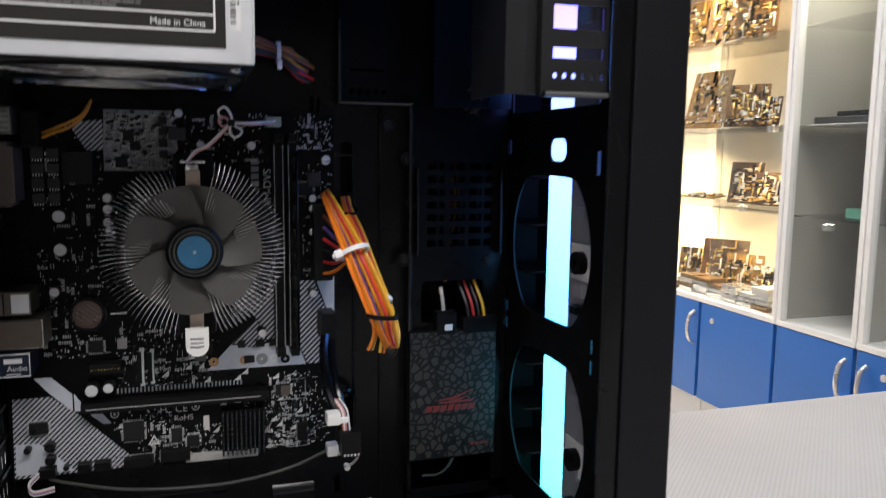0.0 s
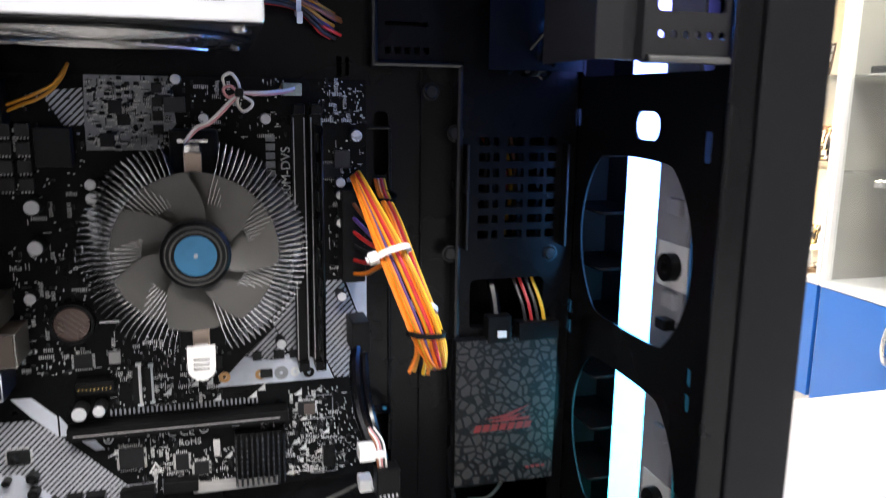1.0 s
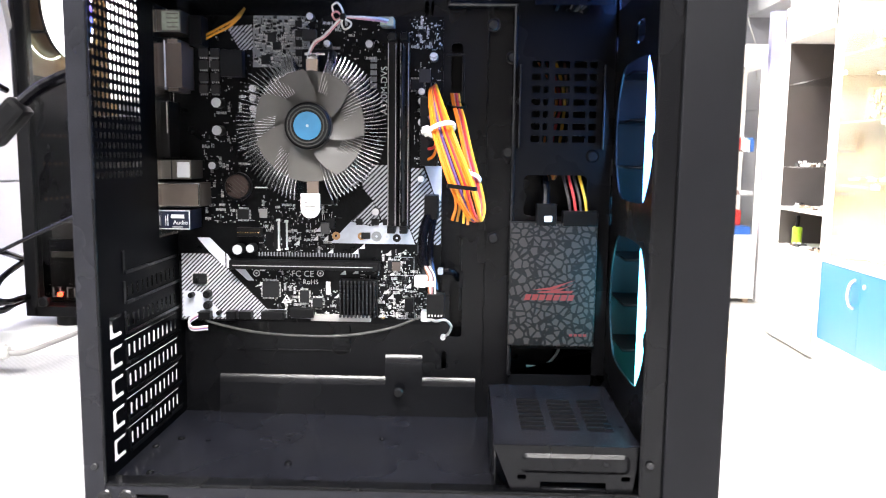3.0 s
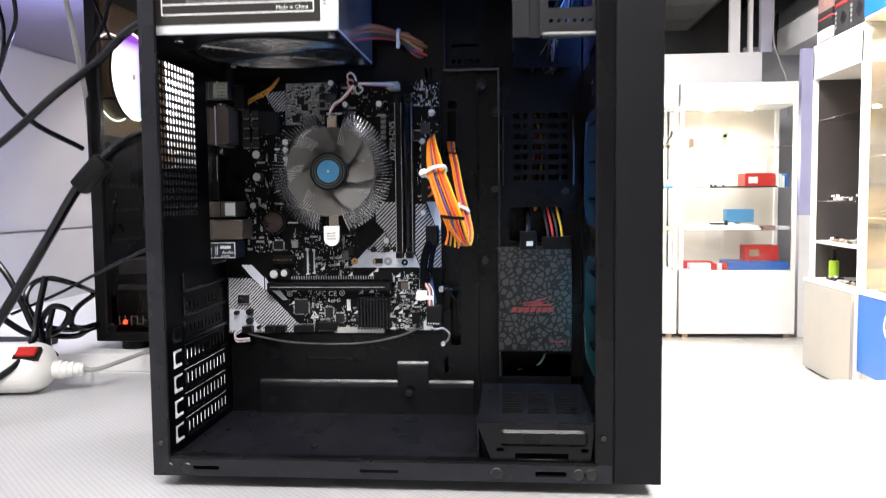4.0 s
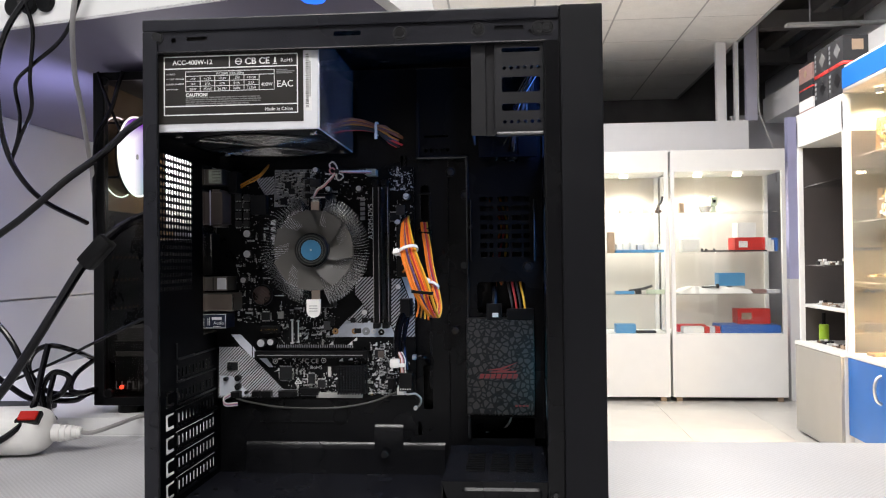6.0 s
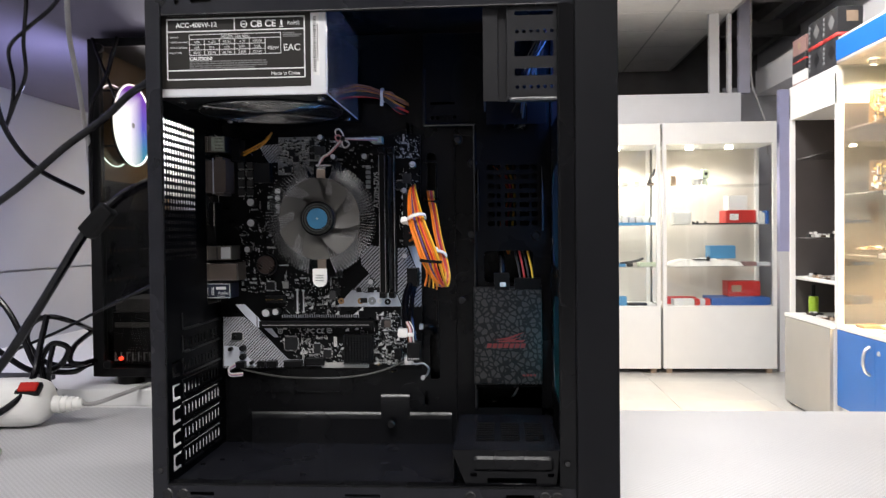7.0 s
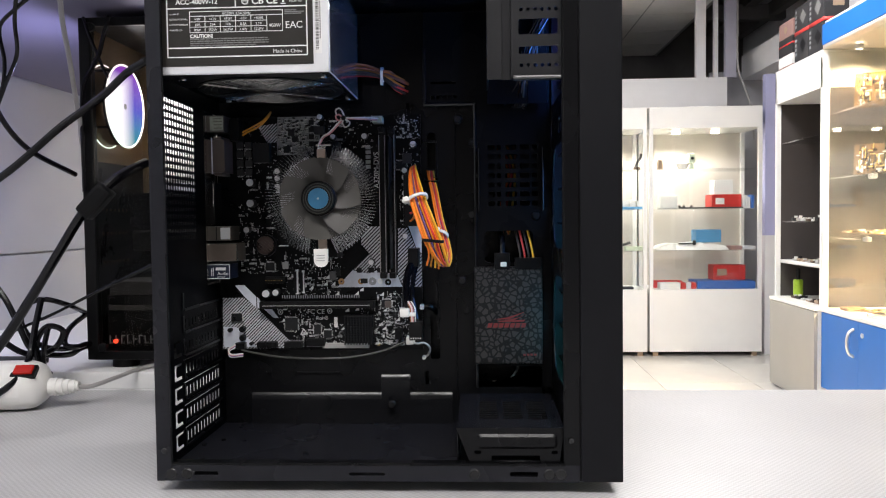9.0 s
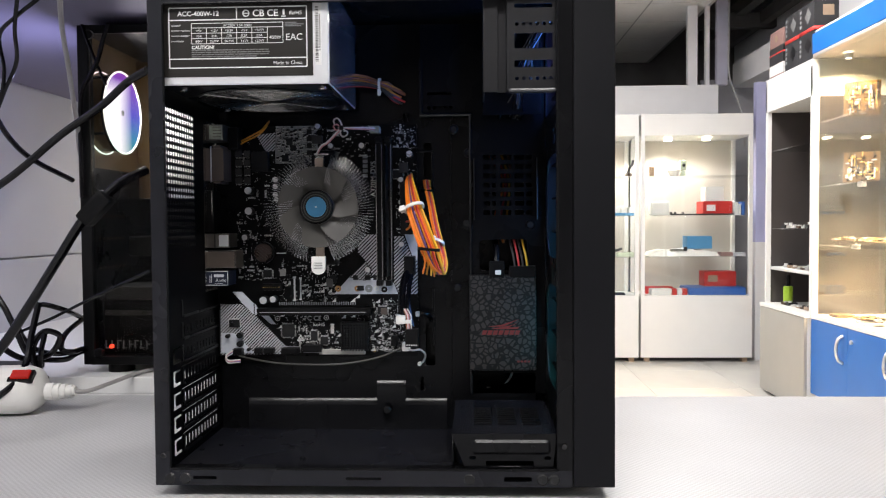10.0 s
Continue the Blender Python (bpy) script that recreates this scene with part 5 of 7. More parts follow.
# ---- processor cooler ----
CX, CZ = 0.1180, 1.0976
cooler = thing("processor_cooler", (CX, 0.12, CZ), "round aluminium finned processor cooler with a smoky fan at rest", "cooler")
fin_me = None
for i in range(108):
    a = 2 * math.pi * (i + 0.5) / 108
    off = abs((math.degrees(a) % 180) - 90)
    if off < 13:
        continue
    if fin_me is None:
        bm = bmesh.new()
        prof = [(0.0250, 0), (0.034, 0.0002), (0.0410, 0.0), (0.0445, 0.0001), (0.0490, 0.0003), (0.0520, 0.0007), (0.0545, 0.0012)]
        for s in (-0.00013, 0.00013):
            for r, w in prof:
                for y, k in ((0.1050 + 0.36 * max(0.0, r - 0.041), 1.0), (0.1430, 0.80)):
                    bm.verts.new((r * k, y, w + s))
        bm.verts.ensure_lookup_table()
        v = bm.verts
        n = len(prof)
        for k in range(n - 1):
            for o in (0, 2 * n):
                bm.faces.new((v[o + 2 * k], v[o + 2 * k + 1], v[o + 2 * k + 3], v[o + 2 * k + 2]))
            bm.faces.new((v[2 * k], v[2 * k + 2], v[2 * n + 2 * k + 2], v[2 * n + 2 * k]))
        bm.faces.new((v[2 * n - 2], v[2 * n - 1], v[4 * n - 1], v[4 * n - 2]))
        fin = part("fin", bm, "alu", cooler, smooth=60)
        fin_me = fin.data
    else:
        fin = new("fin", fin_me)
        fin.parent = cooler
    fin.matrix_parent_inverse = Matrix.Translation(-cooler.location)
    fin.matrix_basis = Matrix.Translation((CX, 0, CZ)) @ Matrix.Rotation(-a, 4, "Y")
part("core", rod(bmesh.new(), (CX, 0.116, CZ), "y", 0.032, 0.0255, 40), "alu", cooler)
fan = part("fan_hub", rod(bmesh.new(), (CX, 0.1160, CZ), "y", -0.0195, 0.0165, 40, cap=0.0015), "soft", cooler)
bm = ringbar(bmesh.new(), (CX, 0.0963, CZ), "y", -0.0009, 0.0112, 0.0122, 40)
ringbar(bm, (CX, 0.0963, CZ), "y", -0.0006, 0.0138, 0.0144, 40)
part("hub_ring", bm, "dark_lead", fan)
part("hub_sticker", rod(bmesh.new(), (CX, 0.0964, CZ), "y", -0.0006, 0.0098, 32), "blue_dot", fan, "blue hub sticker")
part("hub_pin", rod(bmesh.new(), (CX, 0.0958, CZ), "y", -0.0006, 0.0010, 16), "grey_print", fan)
for i in range(7):
    bm = bmesh.new()
    rows = []
    for k in range(6):
        r = 0.0160 + 0.0047 * k
        half = radians(32.0 - 0.2 * k)
        row = []
        for j in range(5):
            s = -1 + 0.5 * j
            a = 2 * math.pi * i / 7 + s * half + 0.08 * k
            row.append((CX + r * math.cos(a), 0.1050 + 0.0045 * s, CZ + r * math.sin(a)))
        rows.append(row)
    for d in (0, 0.0008):
        vs = [[bm.verts.new((p[0], p[1] + d, p[2])) for p in row] for row in rows]
        for r0, r1 in zip(vs, vs[1:]):
            for j in range(4):
                bm.faces.new((r0[j], r0[j + 1], r1[j + 1], r1[j]))
    part("fan_blade", bm, "smoke", fan, "smoky translucent blade")
# clip across the cooler
clip = part("clip_strap", one(CX - 0.0042, CX + 0.0042, 0.1125, 0.1150, CZ - 0.0520, CZ + 0.0480, 0.0008), "strap", cooler, "brownish steel clip strap")
bm = bmesh.new()
box(bm, CX - 0.0046, CX + 0.0040, 0.1160, 0.1270, CZ + 0.0370, CZ + 0.0520, 0.0028)
box(bm, CX - 0.0075, CX + 0.0075, 0.1240, 0.1280, CZ + 0.0520, CZ + 0.0538, 0.0006)
part("clip_end", bm, "chrome", clip)
part("clip_tab", sheet([(CX - 0.0068, CZ - 0.0480), (CX + 0.0068, CZ - 0.0480), (CX + 0.0068, CZ - 0.0590)] + [(CX + 0.0068 * math.cos(a), CZ - 0.0590 - 0.0066 * math.sin(a)) for a in (math.pi * k / 8 for k in range(1, 8))] + [(CX - 0.0068, CZ - 0.0590)], [], "y", 0.1035, 0.003), "white_plastic", clip, "pale clip tab")
bm = bmesh.new()
for z in (0.0545, 0.0570, 0.0595):
    box(bm, CX - 0.0040, CX + 0.0040, 0.1028, 0.1036, CZ - z, CZ - z + 0.0007)
box(bm, CX - 0.0030, CX + 0.0030, 0.1062, 0.1126, CZ - 0.0515, CZ - 0.0490)
part("tab_rib", bm, "grey_cable", clip)
bm = bmesh.new()
box(bm, CX - 0.030, CX + 0.030, 0.142, Y, CZ - 0.030, CZ + 0.030, 0.001)
box(bm, CX - 0.012, CX + 0.012, 0.134, Y, CZ + 0.030, CZ + 0.058, 0.002)
box(bm, CX - 0.012, CX + 0.012, 0.134, Y, CZ - 0.058, CZ - 0.030, 0.002)
part("mount_frame", bm, "soft", cooler)

# ---- solid-state drive ----
ssd = thing("solid_state_drive", (0.298, 0.150, 0.9295), "flat dark drive with a cracked-earth sticker and a red emblem", "drive")
part("shell", one(0.2640, 0.3320, 0.1470, 0.1545, 0.9300, 1.0280, 0.0012), "soft", ssd)
part("sticker", one(0.2648, 0.3312, 0.1467, 0.1471, 0.9308, 1.0272), "crackle", ssd, "dark sticker printed like cracked earth")
marks = [((0.2870, 0.9752), (0.3000, 0.9772), (0.3190, 0.9832), (0.3100, 0.9790), (0.3020, 0.9752)), ((0.2960, 0.9740), (0.3060, 0.9738), (0.3205, 0.9812), (0.3120, 0.9772)), ((0.2905, 0.9728), (0.3165, 0.9728), (0.3185, 0.9748), (0.2930, 0.9740))]
marks += [((0.2800 + 0.0056 * k, 0.9670), (0.2844 + 0.0056 * k, 0.9670), (0.2858 + 0.0056 * k, 0.9715), (0.2814 + 0.0056 * k, 0.9715)) for k in range(7)]
marks += [((0.3160 + 0.0036 * k, 0.9385), (0.3186 + 0.0036 * k, 0.9385), (0.3186 + 0.0036 * k, 0.9405), (0.3160 + 0.0036 * k, 0.9405)) for k in range(4)]
for pp in marks:
    bm = bmesh.new()
    bm.faces.new([bm.verts.new((x - 0.0035, 0.1464, z)) for x, z in pp])
    part("emblem", bm, "red_ink", ssd, "red printed mark")
# ---- cables inside the case ----
def at(y, *n):
    """Points from x, z pairs at one depth, or depths in turn."""
    ys = y if isinstance(y, (list, tuple)) else [y] * (len(n) // 2)
    return [(n[2 * i], ys[i] - 0.009, n[2 * i + 1]) for i in range(len(n) // 2)]


# main power loom: a folded bundle hanging beside the board
loom = thing("main_power_loom", (0.225, 0.14, 1.08), "folded bundle of orange, yellow and red wires, tied white", "wires")
rng = random.Random(3)
cols = ("orange", "orange", "yellow", "orange", "yellow", "amber", "red", "violet", "orange", "yellow", "umber", "orange", "red", "orange", "amber", "yellow")
for i, key in enumerate(cols):
    o = (i - 7.5) / 7.5
    d = rng.uniform(-1, 1)
    s = 0.0058 * o + 0.0010 * rng.uniform(-1, 1)
    down = [(0.2035, 0.1500, 1.1300), (0.2050, 0.1300, 1.1220), (0.2120, 0.0920, 1.0965), (0.2195, 0.0815, 1.0760), (0.2265, 0.0780, 1.0575)]
    path = [(x + s * (0.35, 0.55, 1.0, 1.15, 1.15)[k], y + 0.0035 * d * (0.4, 0.8, 1.0, 1.2, 1.2)[k], z + 0.25 * s) for k, (x, y, z) in enumerate(down)]
    if i % 4 == 1:
        path += [(0.2275 + 0.9 * s, 0.0830 + 0.003 * d, 1.0440), (0.2265 + 1.2 * s, 0.0870 + 0.003 * d, 1.0320 - 0.002 * o)]
    else:
        path += [(0.2325 + 0.9 * s, 0.0820 + 0.003 * d, 1.0430 - 0.003 * (1 - abs(o))), (0.2370 + 0.6 * s, 0.0900 + 0.003 * d, 1.0340 - 0.002 * d), (0.2415 + 0.25 * s, 0.0970, 1.0410 + 0.002 * d)]
        path += [(x + 0.45 * s, y + 0.002 * d, z) for x, y, z in ((0.2370, 0.1040, 1.0580), (0.2310, 0.1180, 1.0790), (0.2255, 0.1400, 1.1030), (0.2215, 0.1580, 1.1170), (0.2200, 0.1640, 1.1260))]
    part("wire", tube(bmesh.new(), path, 0.00105, 6, 5), "wire_" + key, loom)


def tie(c, w, d, tilt, mat, parent, tail=True, thick=0.0012, h=0.0028, lean=0):
    """A flat strap round a bundle, with its head."""
    bm = bmesh.new()
    n = 24
    rings = []
    for k, (r, z) in enumerate(((0, -h / 2), (thick, -h / 2), (thick, h / 2), (0, h / 2))):
        rings.append([bm.verts.new(((w + r) * math.cos(2 * math.pi * i / n), (d + r) * math.sin(2 * math.pi * i / n), z)) for i in range(n)])
    for k in range(4):
        a, b = rings[k], rings[(k + 1) % 4]
        for i in range(n):
            bm.faces.new((a[i], a[(i + 1) % n], b[(i + 1) % n], b[i]))
    if tail:
        box(bm, -w - 0.0040, -w + 0.0012, -d * 0.6 - 0.003, -d * 0.6 + 0.003, -0.0028, 0.0028, 0.0011)
        box(bm, -w - 0.0052, -w - 0.0038, -d * 0.6 - 0.0014, -d * 0.6 + 0.0014, -0.0014, 0.0014, 0.0005)
    bmesh.ops.transform(bm, matrix=Matrix.Translation(c) @ Matrix.Rotation(radians(tilt), 4, "Y") @ Matrix.Rotation(radians(lean), 4, "X"), verts=bm.verts)
    return part("zip_tie", bm, mat, parent)


tie((0.2125, 0.0905, 1.0960), 0.0088, 0.0062, -18, "white_plastic", loom, h=0.0030, thick=0.0014, lean=-30)
tie((0.2272, 0.0780, 1.0570), 0.0092, 0.0062, 6, "soft", loom, tail=False)
tie((0.2345, 0.1050, 1.0620), 0.0052, 0.0050, 24, "white_plastic", loom, h=0.0028, lean=-35)
tie((0.2215, 0.1570, 1.1165), 0.0066, 0.0040, 4, "soft", loom, tail=False, lean=30)
part("board_plug", one(0.1945, 0.2075, 0.139, 0.1560, 1.070, 1.122, 0.001), "soft", loom, "black main power plug")
for i in range(6):
    path = [(0.2010, 0.1400, 1.075 + 0.008 * i), (0.2055, 0.1260, 1.078 + 0.006 * i), (0.2095, 0.1080, 1.086 + 0.003 * i), (0.2120, 0.0960, 1.093 + 0.001 * i)]
    part("wire", tube(bmesh.new(), path, 0.0012, 6, 4), "wire_" + ("orange", "red", "dark", "red", "violet", "umber")[i], loom)

# processor power lead, top of the board
lead = thing("processor_power_lead", (0.05, 0.15, 1.18), "short yellow wires looping to the board edge", "wires")
for k in range(2):
    path = [(0.0295, 0.1500, 1.1640 + 0.003 * k), (0.0380, 0.1460, 1.1675 + 0.0025 * k), (0.0450, 0.1440, 1.1700 + 0.003 * k), (0.0515 + 0.001 * k, 0.1455, 1.1745 + 0.003 * k), (0.0560, 0.1500, 1.1810 + 0.002 * k), (0.0580, 0.1560, 1.1880)]
    part("wire", tube(bmesh.new(), path, 0.0009, 6), "wire_amber", lead)
part("plug", one(0.0200, 0.0300, 0.139, 0.1555, 1.158, 1.180, 0.001), "soft", lead)

# cooler lead, looped above the fan
lead = thing("cooler_lead", (0.125, 0.14, 1.17), "pink and pale cooler wire tied in a loop", "wires")
KNOT = (0.1412, 0.1100, 1.1745)
for key, pp in (("pale", [(0.1140, 0.1200, 1.1500), (0.1200, 0.1130, 1.1575), (0.1270, 0.1100, 1.1610), (0.1350, 0.1090, 1.1690), KNOT, (0.1405, 0.1080, 1.1820), (0.1356, 0.1070, 1.1882), (0.1300, 0.1080, 1.1852), (0.1310, 0.1100, 1.1790)]),
                ("pink", [(0.1150, 0.1205, 1.1505), (0.1212, 0.1135, 1.1568), (0.1282, 0.1105, 1.1605), (0.1360, 0.1095, 1.1680), KNOT, (0.1385, 0.1080, 1.1765), (0.1345, 0.1070, 1.1793), (0.1298, 0.1080, 1.1765), (0.1335, 0.1095, 1.1710), KNOT]),
                ("pale", [KNOT, (0.1440, 0.1090, 1.1720), (0.1500, 0.1085, 1.1680), (0.1490, 0.1085, 1.1640), (0.1432, 0.1090, 1.1612), (0.1395, 0.1095, 1.1670), KNOT]),
                ("pale", [KNOT, (0.1530, 0.1120, 1.1748), (0.1640, 0.1250, 1.1762), (0.1700, 0.1400, 1.1775)]),
                ("pink", [KNOT, (0.1520, 0.1130, 1.1738), (0.1630, 0.1260, 1.1748), (0.1690, 0.1400, 1.1760)])):
    near = [tuple(k + 0.66 * (c - k) for c, k in zip(p, KNOT)) if p[2] > 1.1605 and p[0] < 0.1515 and p[0] > 0.1290 else p for p in pp]
    part("wire", tube(bmesh.new(), near, 0.00075, 6), "wire_" + key, lead)
part("knot", one(0.1390, 0.1432, 0.1075, 0.1125, 1.1722, 1.1768, 0.0014), "soft", lead, "black tie round the loops")
part("plug", one(0.1640, 0.1740, 0.1400, 0.1555, 1.1735, 1.1800, 0.0005), "pale_port", lead, "small clear plug")

# front-panel leads at the board's lower corner
lead = thing("front_panel_leads", (0.2, 0.15, 0.96), "black sleeved leads with white and black plugs", "wires")
part("sleeve", tube(bmesh.new(), [(0.2030, 0.1400, 1.0360), (0.1990, 0.1260, 1.0230), (0.1985, 0.1100, 1.0060), (0.2020, 0.0990, 0.9930), (0.2065, 0.0930, 0.9820)], 0.0036, 10), "cable", lead, "thick black sleeve")
part("sleeve", tube(bmesh.new(), [(0.2065, 0.1400, 1.0340), (0.2045, 0.1250, 1.0180), (0.2050, 0.1080, 1.0020), (0.2095, 0.0960, 0.9820)], 0.0024, 8), "cable", lead)
part("usb_plug", one(0.1985, 0.2090, 0.133, 0.1555, 1.030, 1.048, 0.001), "soft", lead, "black plug")
for k, key in enumerate(("umber", "pale", "pink", "dark", "pale")):
    path = [(x + 0.0011 * k, y, z) for x, y, z in ((0.2000, 0.1000, 0.9990), (0.2040, 0.0945, 0.9930), (0.2045, 0.0900, 0.9860), (0.2050, 0.0895, 0.9800))]
    part("wire", tube(bmesh.new(), path, 0.0006, 6), "wire_" + key, lead)
for x0, x1, y0, y1, z0, z1 in ((0.1945, 0.2035, 0.0870, 0.0970, 0.9855, 0.9935), (0.1980, 0.2058, 0.1090, 0.1190, 0.9560, 0.9640)):
    part("white_plug", one(x0, x1, y0, y1, z0, z1, 0.0016), "white_plastic", lead, "white plug")
part("white_tab", one(0.2030, 0.2085, 0.0890, 0.0930, 0.9860, 0.9895, 0.0008), "white_plastic", lead)
plug = part("black_plug", one(0.2035, 0.2160, 0.0850, 0.0960, 0.9640, 0.9810, 0.0008), "soft", lead, "black header plug")
for k in range(5):
    part("contact", one(0.2048 + 0.0022 * k, 0.2058 + 0.0022 * k, 0.0844, 0.0852, 0.9655, 0.9668), "smd", plug)
part("wire", tube(bmesh.new(), [(0.2030, 0.1120, 0.9590), (0.2090, 0.1070, 0.9575), (0.2160, 0.1110, 0.9575), (0.2205, 0.1190, 0.9510), (0.2180, 0.1250, 0.9435), (0.2142, 0.1275, 0.9412)], 0.0010, 8), "wire_pale", lead)
part("tip", rod(bmesh.new(), (0.2142, 0.1290, 0.9408), "y", -0.005, 0.0020, 12), "white_plastic", lead)
part("tip", one(0.2090, 0.2130, 0.1440, 0.1540, 0.9860, 0.9905, 0.0008), "tan_card", lead, "beige plug end")
part("wire", tube(bmesh.new(), [(0.2130, 0.1490, 0.9880), (0.2180, 0.1500, 0.9880), (0.2230, 0.1540, 0.9850), (0.2240, 0.1660, 0.9800)], 0.0026, 8), "cable", lead)
lead = thing("audio_lead", (0.1, 0.145, 0.93), "grey lead sagging along the board's lower edge", "cable")
part("lead", tube(bmesh.new(), [(0.0240, 0.1500, 0.9450), (0.0390, 0.1430, 0.9430), (0.0710, 0.1310, 0.9405), (0.1070, 0.1230, 0.9405), (0.1420, 0.1190, 0.9425), (0.1740, 0.1165, 0.9490), (0.1990, 0.1150, 0.9590)], 0.0011, 8), "dark_lead", lead)
for k, key in enumerate(("pale", "pink", "violet", "pale")):
    path = [(x, y, z - 0.0008 * k) for x, y, z in at([0.158, 0.150, 0.148, 0.152], 0.0190, 0.9510, 0.0140, 0.9470, 0.0170, 0.9420, 0.0280, 0.9420)]
    part("wire", tube(bmesh.new(), path, 0.0008, 6), "wire_" + key, lead)

# data and power plugs above the drive
plug = thing("drive_data_plug", (0.29, 0.165, 1.03), "black data plug with a pale clip", "plug")
part("body", one(0.2845, 0.3000, 0.1460, 0.1560, 1.0250, 1.0420, 0.001), "soft", plug)
part("clip", one(0.2905, 0.2965, 0.1450, 0.1460, 1.0285, 1.0330, 0.0006), "white_plastic", plug)
part("lead", tube(bmesh.new(), [(0.2925, 0.154, 1.040), (0.2925, 0.162, 1.055), (0.290, 0.174, 1.075)], 0.0032, 8), "cable", plug)
plug = thing("drive_power_plug", (0.317, 0.165, 1.03), "black power plug with red, yellow and black wires", "plug")
part("body", one(0.3050, 0.3320, 0.1460, 0.1560, 1.0250, 1.0370, 0.001), "soft", plug)
for k, key in enumerate(("dark", "red", "dark", "yellow")):
    x = 0.3090 + 0.0042 * k
    part("wire", tube(bmesh.new(), [(x + 0.002, 0.151, 1.036), (x + 0.0005, 0.154, 1.047), (x - 0.002, 0.163, 1.060), (x - 0.004, 0.174, 1.074)], 0.0012, 6), "wire_" + key, plug)
tag = thing("loose_lead", (0.3, 0.17, 0.91), "thin dark lead behind the tray cut-out", "wire")
part("lead", tube(bmesh.new(), [(0.282, 0.172, 0.907), (0.296, 0.170, 0.908), (0.306, 0.172, 0.917), (0.311, 0.176, 0.930)], 0.0011, 6), "grey_cable", tag)
# reddish wires and dark lead behind the vent and in the upper front corner
wires = thing("hidden_wires", (0.30, 0.18, 1.12), "coloured wires behind the tray vent", "wires")
for k, key in enumerate(("orange", "red", "yellow", "umber")):
    part("wire", tube(bmesh.new(), [(0.280 + 0.008 * k, 0.173, 1.16), (0.300 + 0.003 * k, 0.172, 1.125), (0.292 + 0.006 * k, 0.175, 1.09), (0.300, 0.175, 1.06)], 0.0013, 6), "wire_" + key, wires)
bunch = thing("front_port_leads", (0.31, 0.12, 1.22), "tangle of thin leads in the upper front corner", "wires")
rng = random.Random(12)
for k in range(12):
    a, b, c = (rng.uniform(-1, 1) for _ in range(3))
    part("wire", tube(bmesh.new(), [(0.336, 0.13 + 0.02 * a, 1.275 + 0.01 * b), (0.322 + 0.008 * c, 0.13 + 0.015 * b, 1.245 + 0.01 * a), (0.318 + 0.008 * a, 0.135 + 0.015 * c, 1.215), (0.310 + 0.012 * b, 0.147, 1.195 + 0.008 * c), (0.305 + 0.010 * b, 0.153, 1.188)], 0.0011, 6),
         ("wire_dark", "cable", "dark_lead")[k % 3], bunch)


# ---- display cabinets along the far partition ----
def display_cabinet(x0, x1, label):
    """White glazed cabinet with three glass shelves and a closed base."""
    y0, y1 = 5.29, 5.73
    cab = thing("display_cabinet", (x0 + 0.40, 5.5, 0), label, "display cabinet", "cabinets along the partition")
    part("base", one(x0, x1, y0, y1, 0.035, 0.512, 0.002), "white_lam", cab)
    part("header", one(x0, x1, y0, y1, 1.740, 1.902, 0.002), "white_lam", cab)
    part("back", one(x0 + 0.02, x1 - 0.02, y1 - 0.016, y1, 0.512, 1.740), "cream", cab)
    for x in (x0, x1 - 0.028):
        part("upright", one(x, x + 0.028, y0, y0 + 0.03, 0.512, 1.740, 0.001), "white_lam", cab)
        part("upright", one(x, x + 0.028, y1 - 0.046, y1 - 0.016, 0.512, 1.740, 0.001), "white_lam", cab)
    for z in (1.430, 1.124, 0.806):
        part("shelf", one(x0 + 0.03, x1 - 0.03, y0 + 0.03, y1 - 0.05, z, z + 0.006), "glass", cab, "clear glass shelf")
    pane = part("pane", one(x0 + 0.028, x1 - 0.028, y0 + 0.004, y0 + 0.009, 0.516, 1.737), "glass", cab, "clear sliding glass front")
    pane.visible_shadow = False
    for x in (x0 + 0.05, x1 - 0.05):
        part("foot", one(x - 0.02, x + 0.02, y0 + 0.02, y0 + 0.06, 0, 0.035), "brown_card", cab)
    for x in (x0 + 0.25, x0 + 0.55):
        part("spotlight", rod(bmesh.new(), (x, y0 + 0.2, 1.740), "z", -0.02, 0.03, 20), "bulb", cab, "round warm downlight")
    return cab


display_cabinet(1.560, 2.404, "white glazed cabinet with a few boxed goods on glass shelves")
display_cabinet(0.690, 1.542, "white glazed cabinet with small goods on glass shelves")
for x, power in ((1.82, 36), (2.12, 7), (0.98, 20), (1.28, 24)):
    spot("cabinet_spot", (x, 5.49, 1.713), (x, 5.52, 0), power, 140, (1.0, 0.92, 0.80))


def carton(name, x0, x1, y0, y1, z0, z1, mat, label, cat="box", patch=None):
    t = thing(name, ((x0 + x1) / 2, (y0 + y1) / 2, z0), label, cat)
    part("body", one(x0, x1, y0, y1, z0, z1, 0.002), mat, t)
    part("flap", one(x0 + 0.002, x1 - 0.002, y0 + 0.004, y1 - 0.004, z1, z1 + 0.0015), mat, t)
    if patch:
        w, h = x1 - x0, z1 - z0
        part("patch", one(x0 + 0.12 * w, x0 + 0.42 * w, y0 - 0.0012, y0 + 0.001, z0 + 0.3 * h, z0 + 0.75 * h), patch, t)
    return t


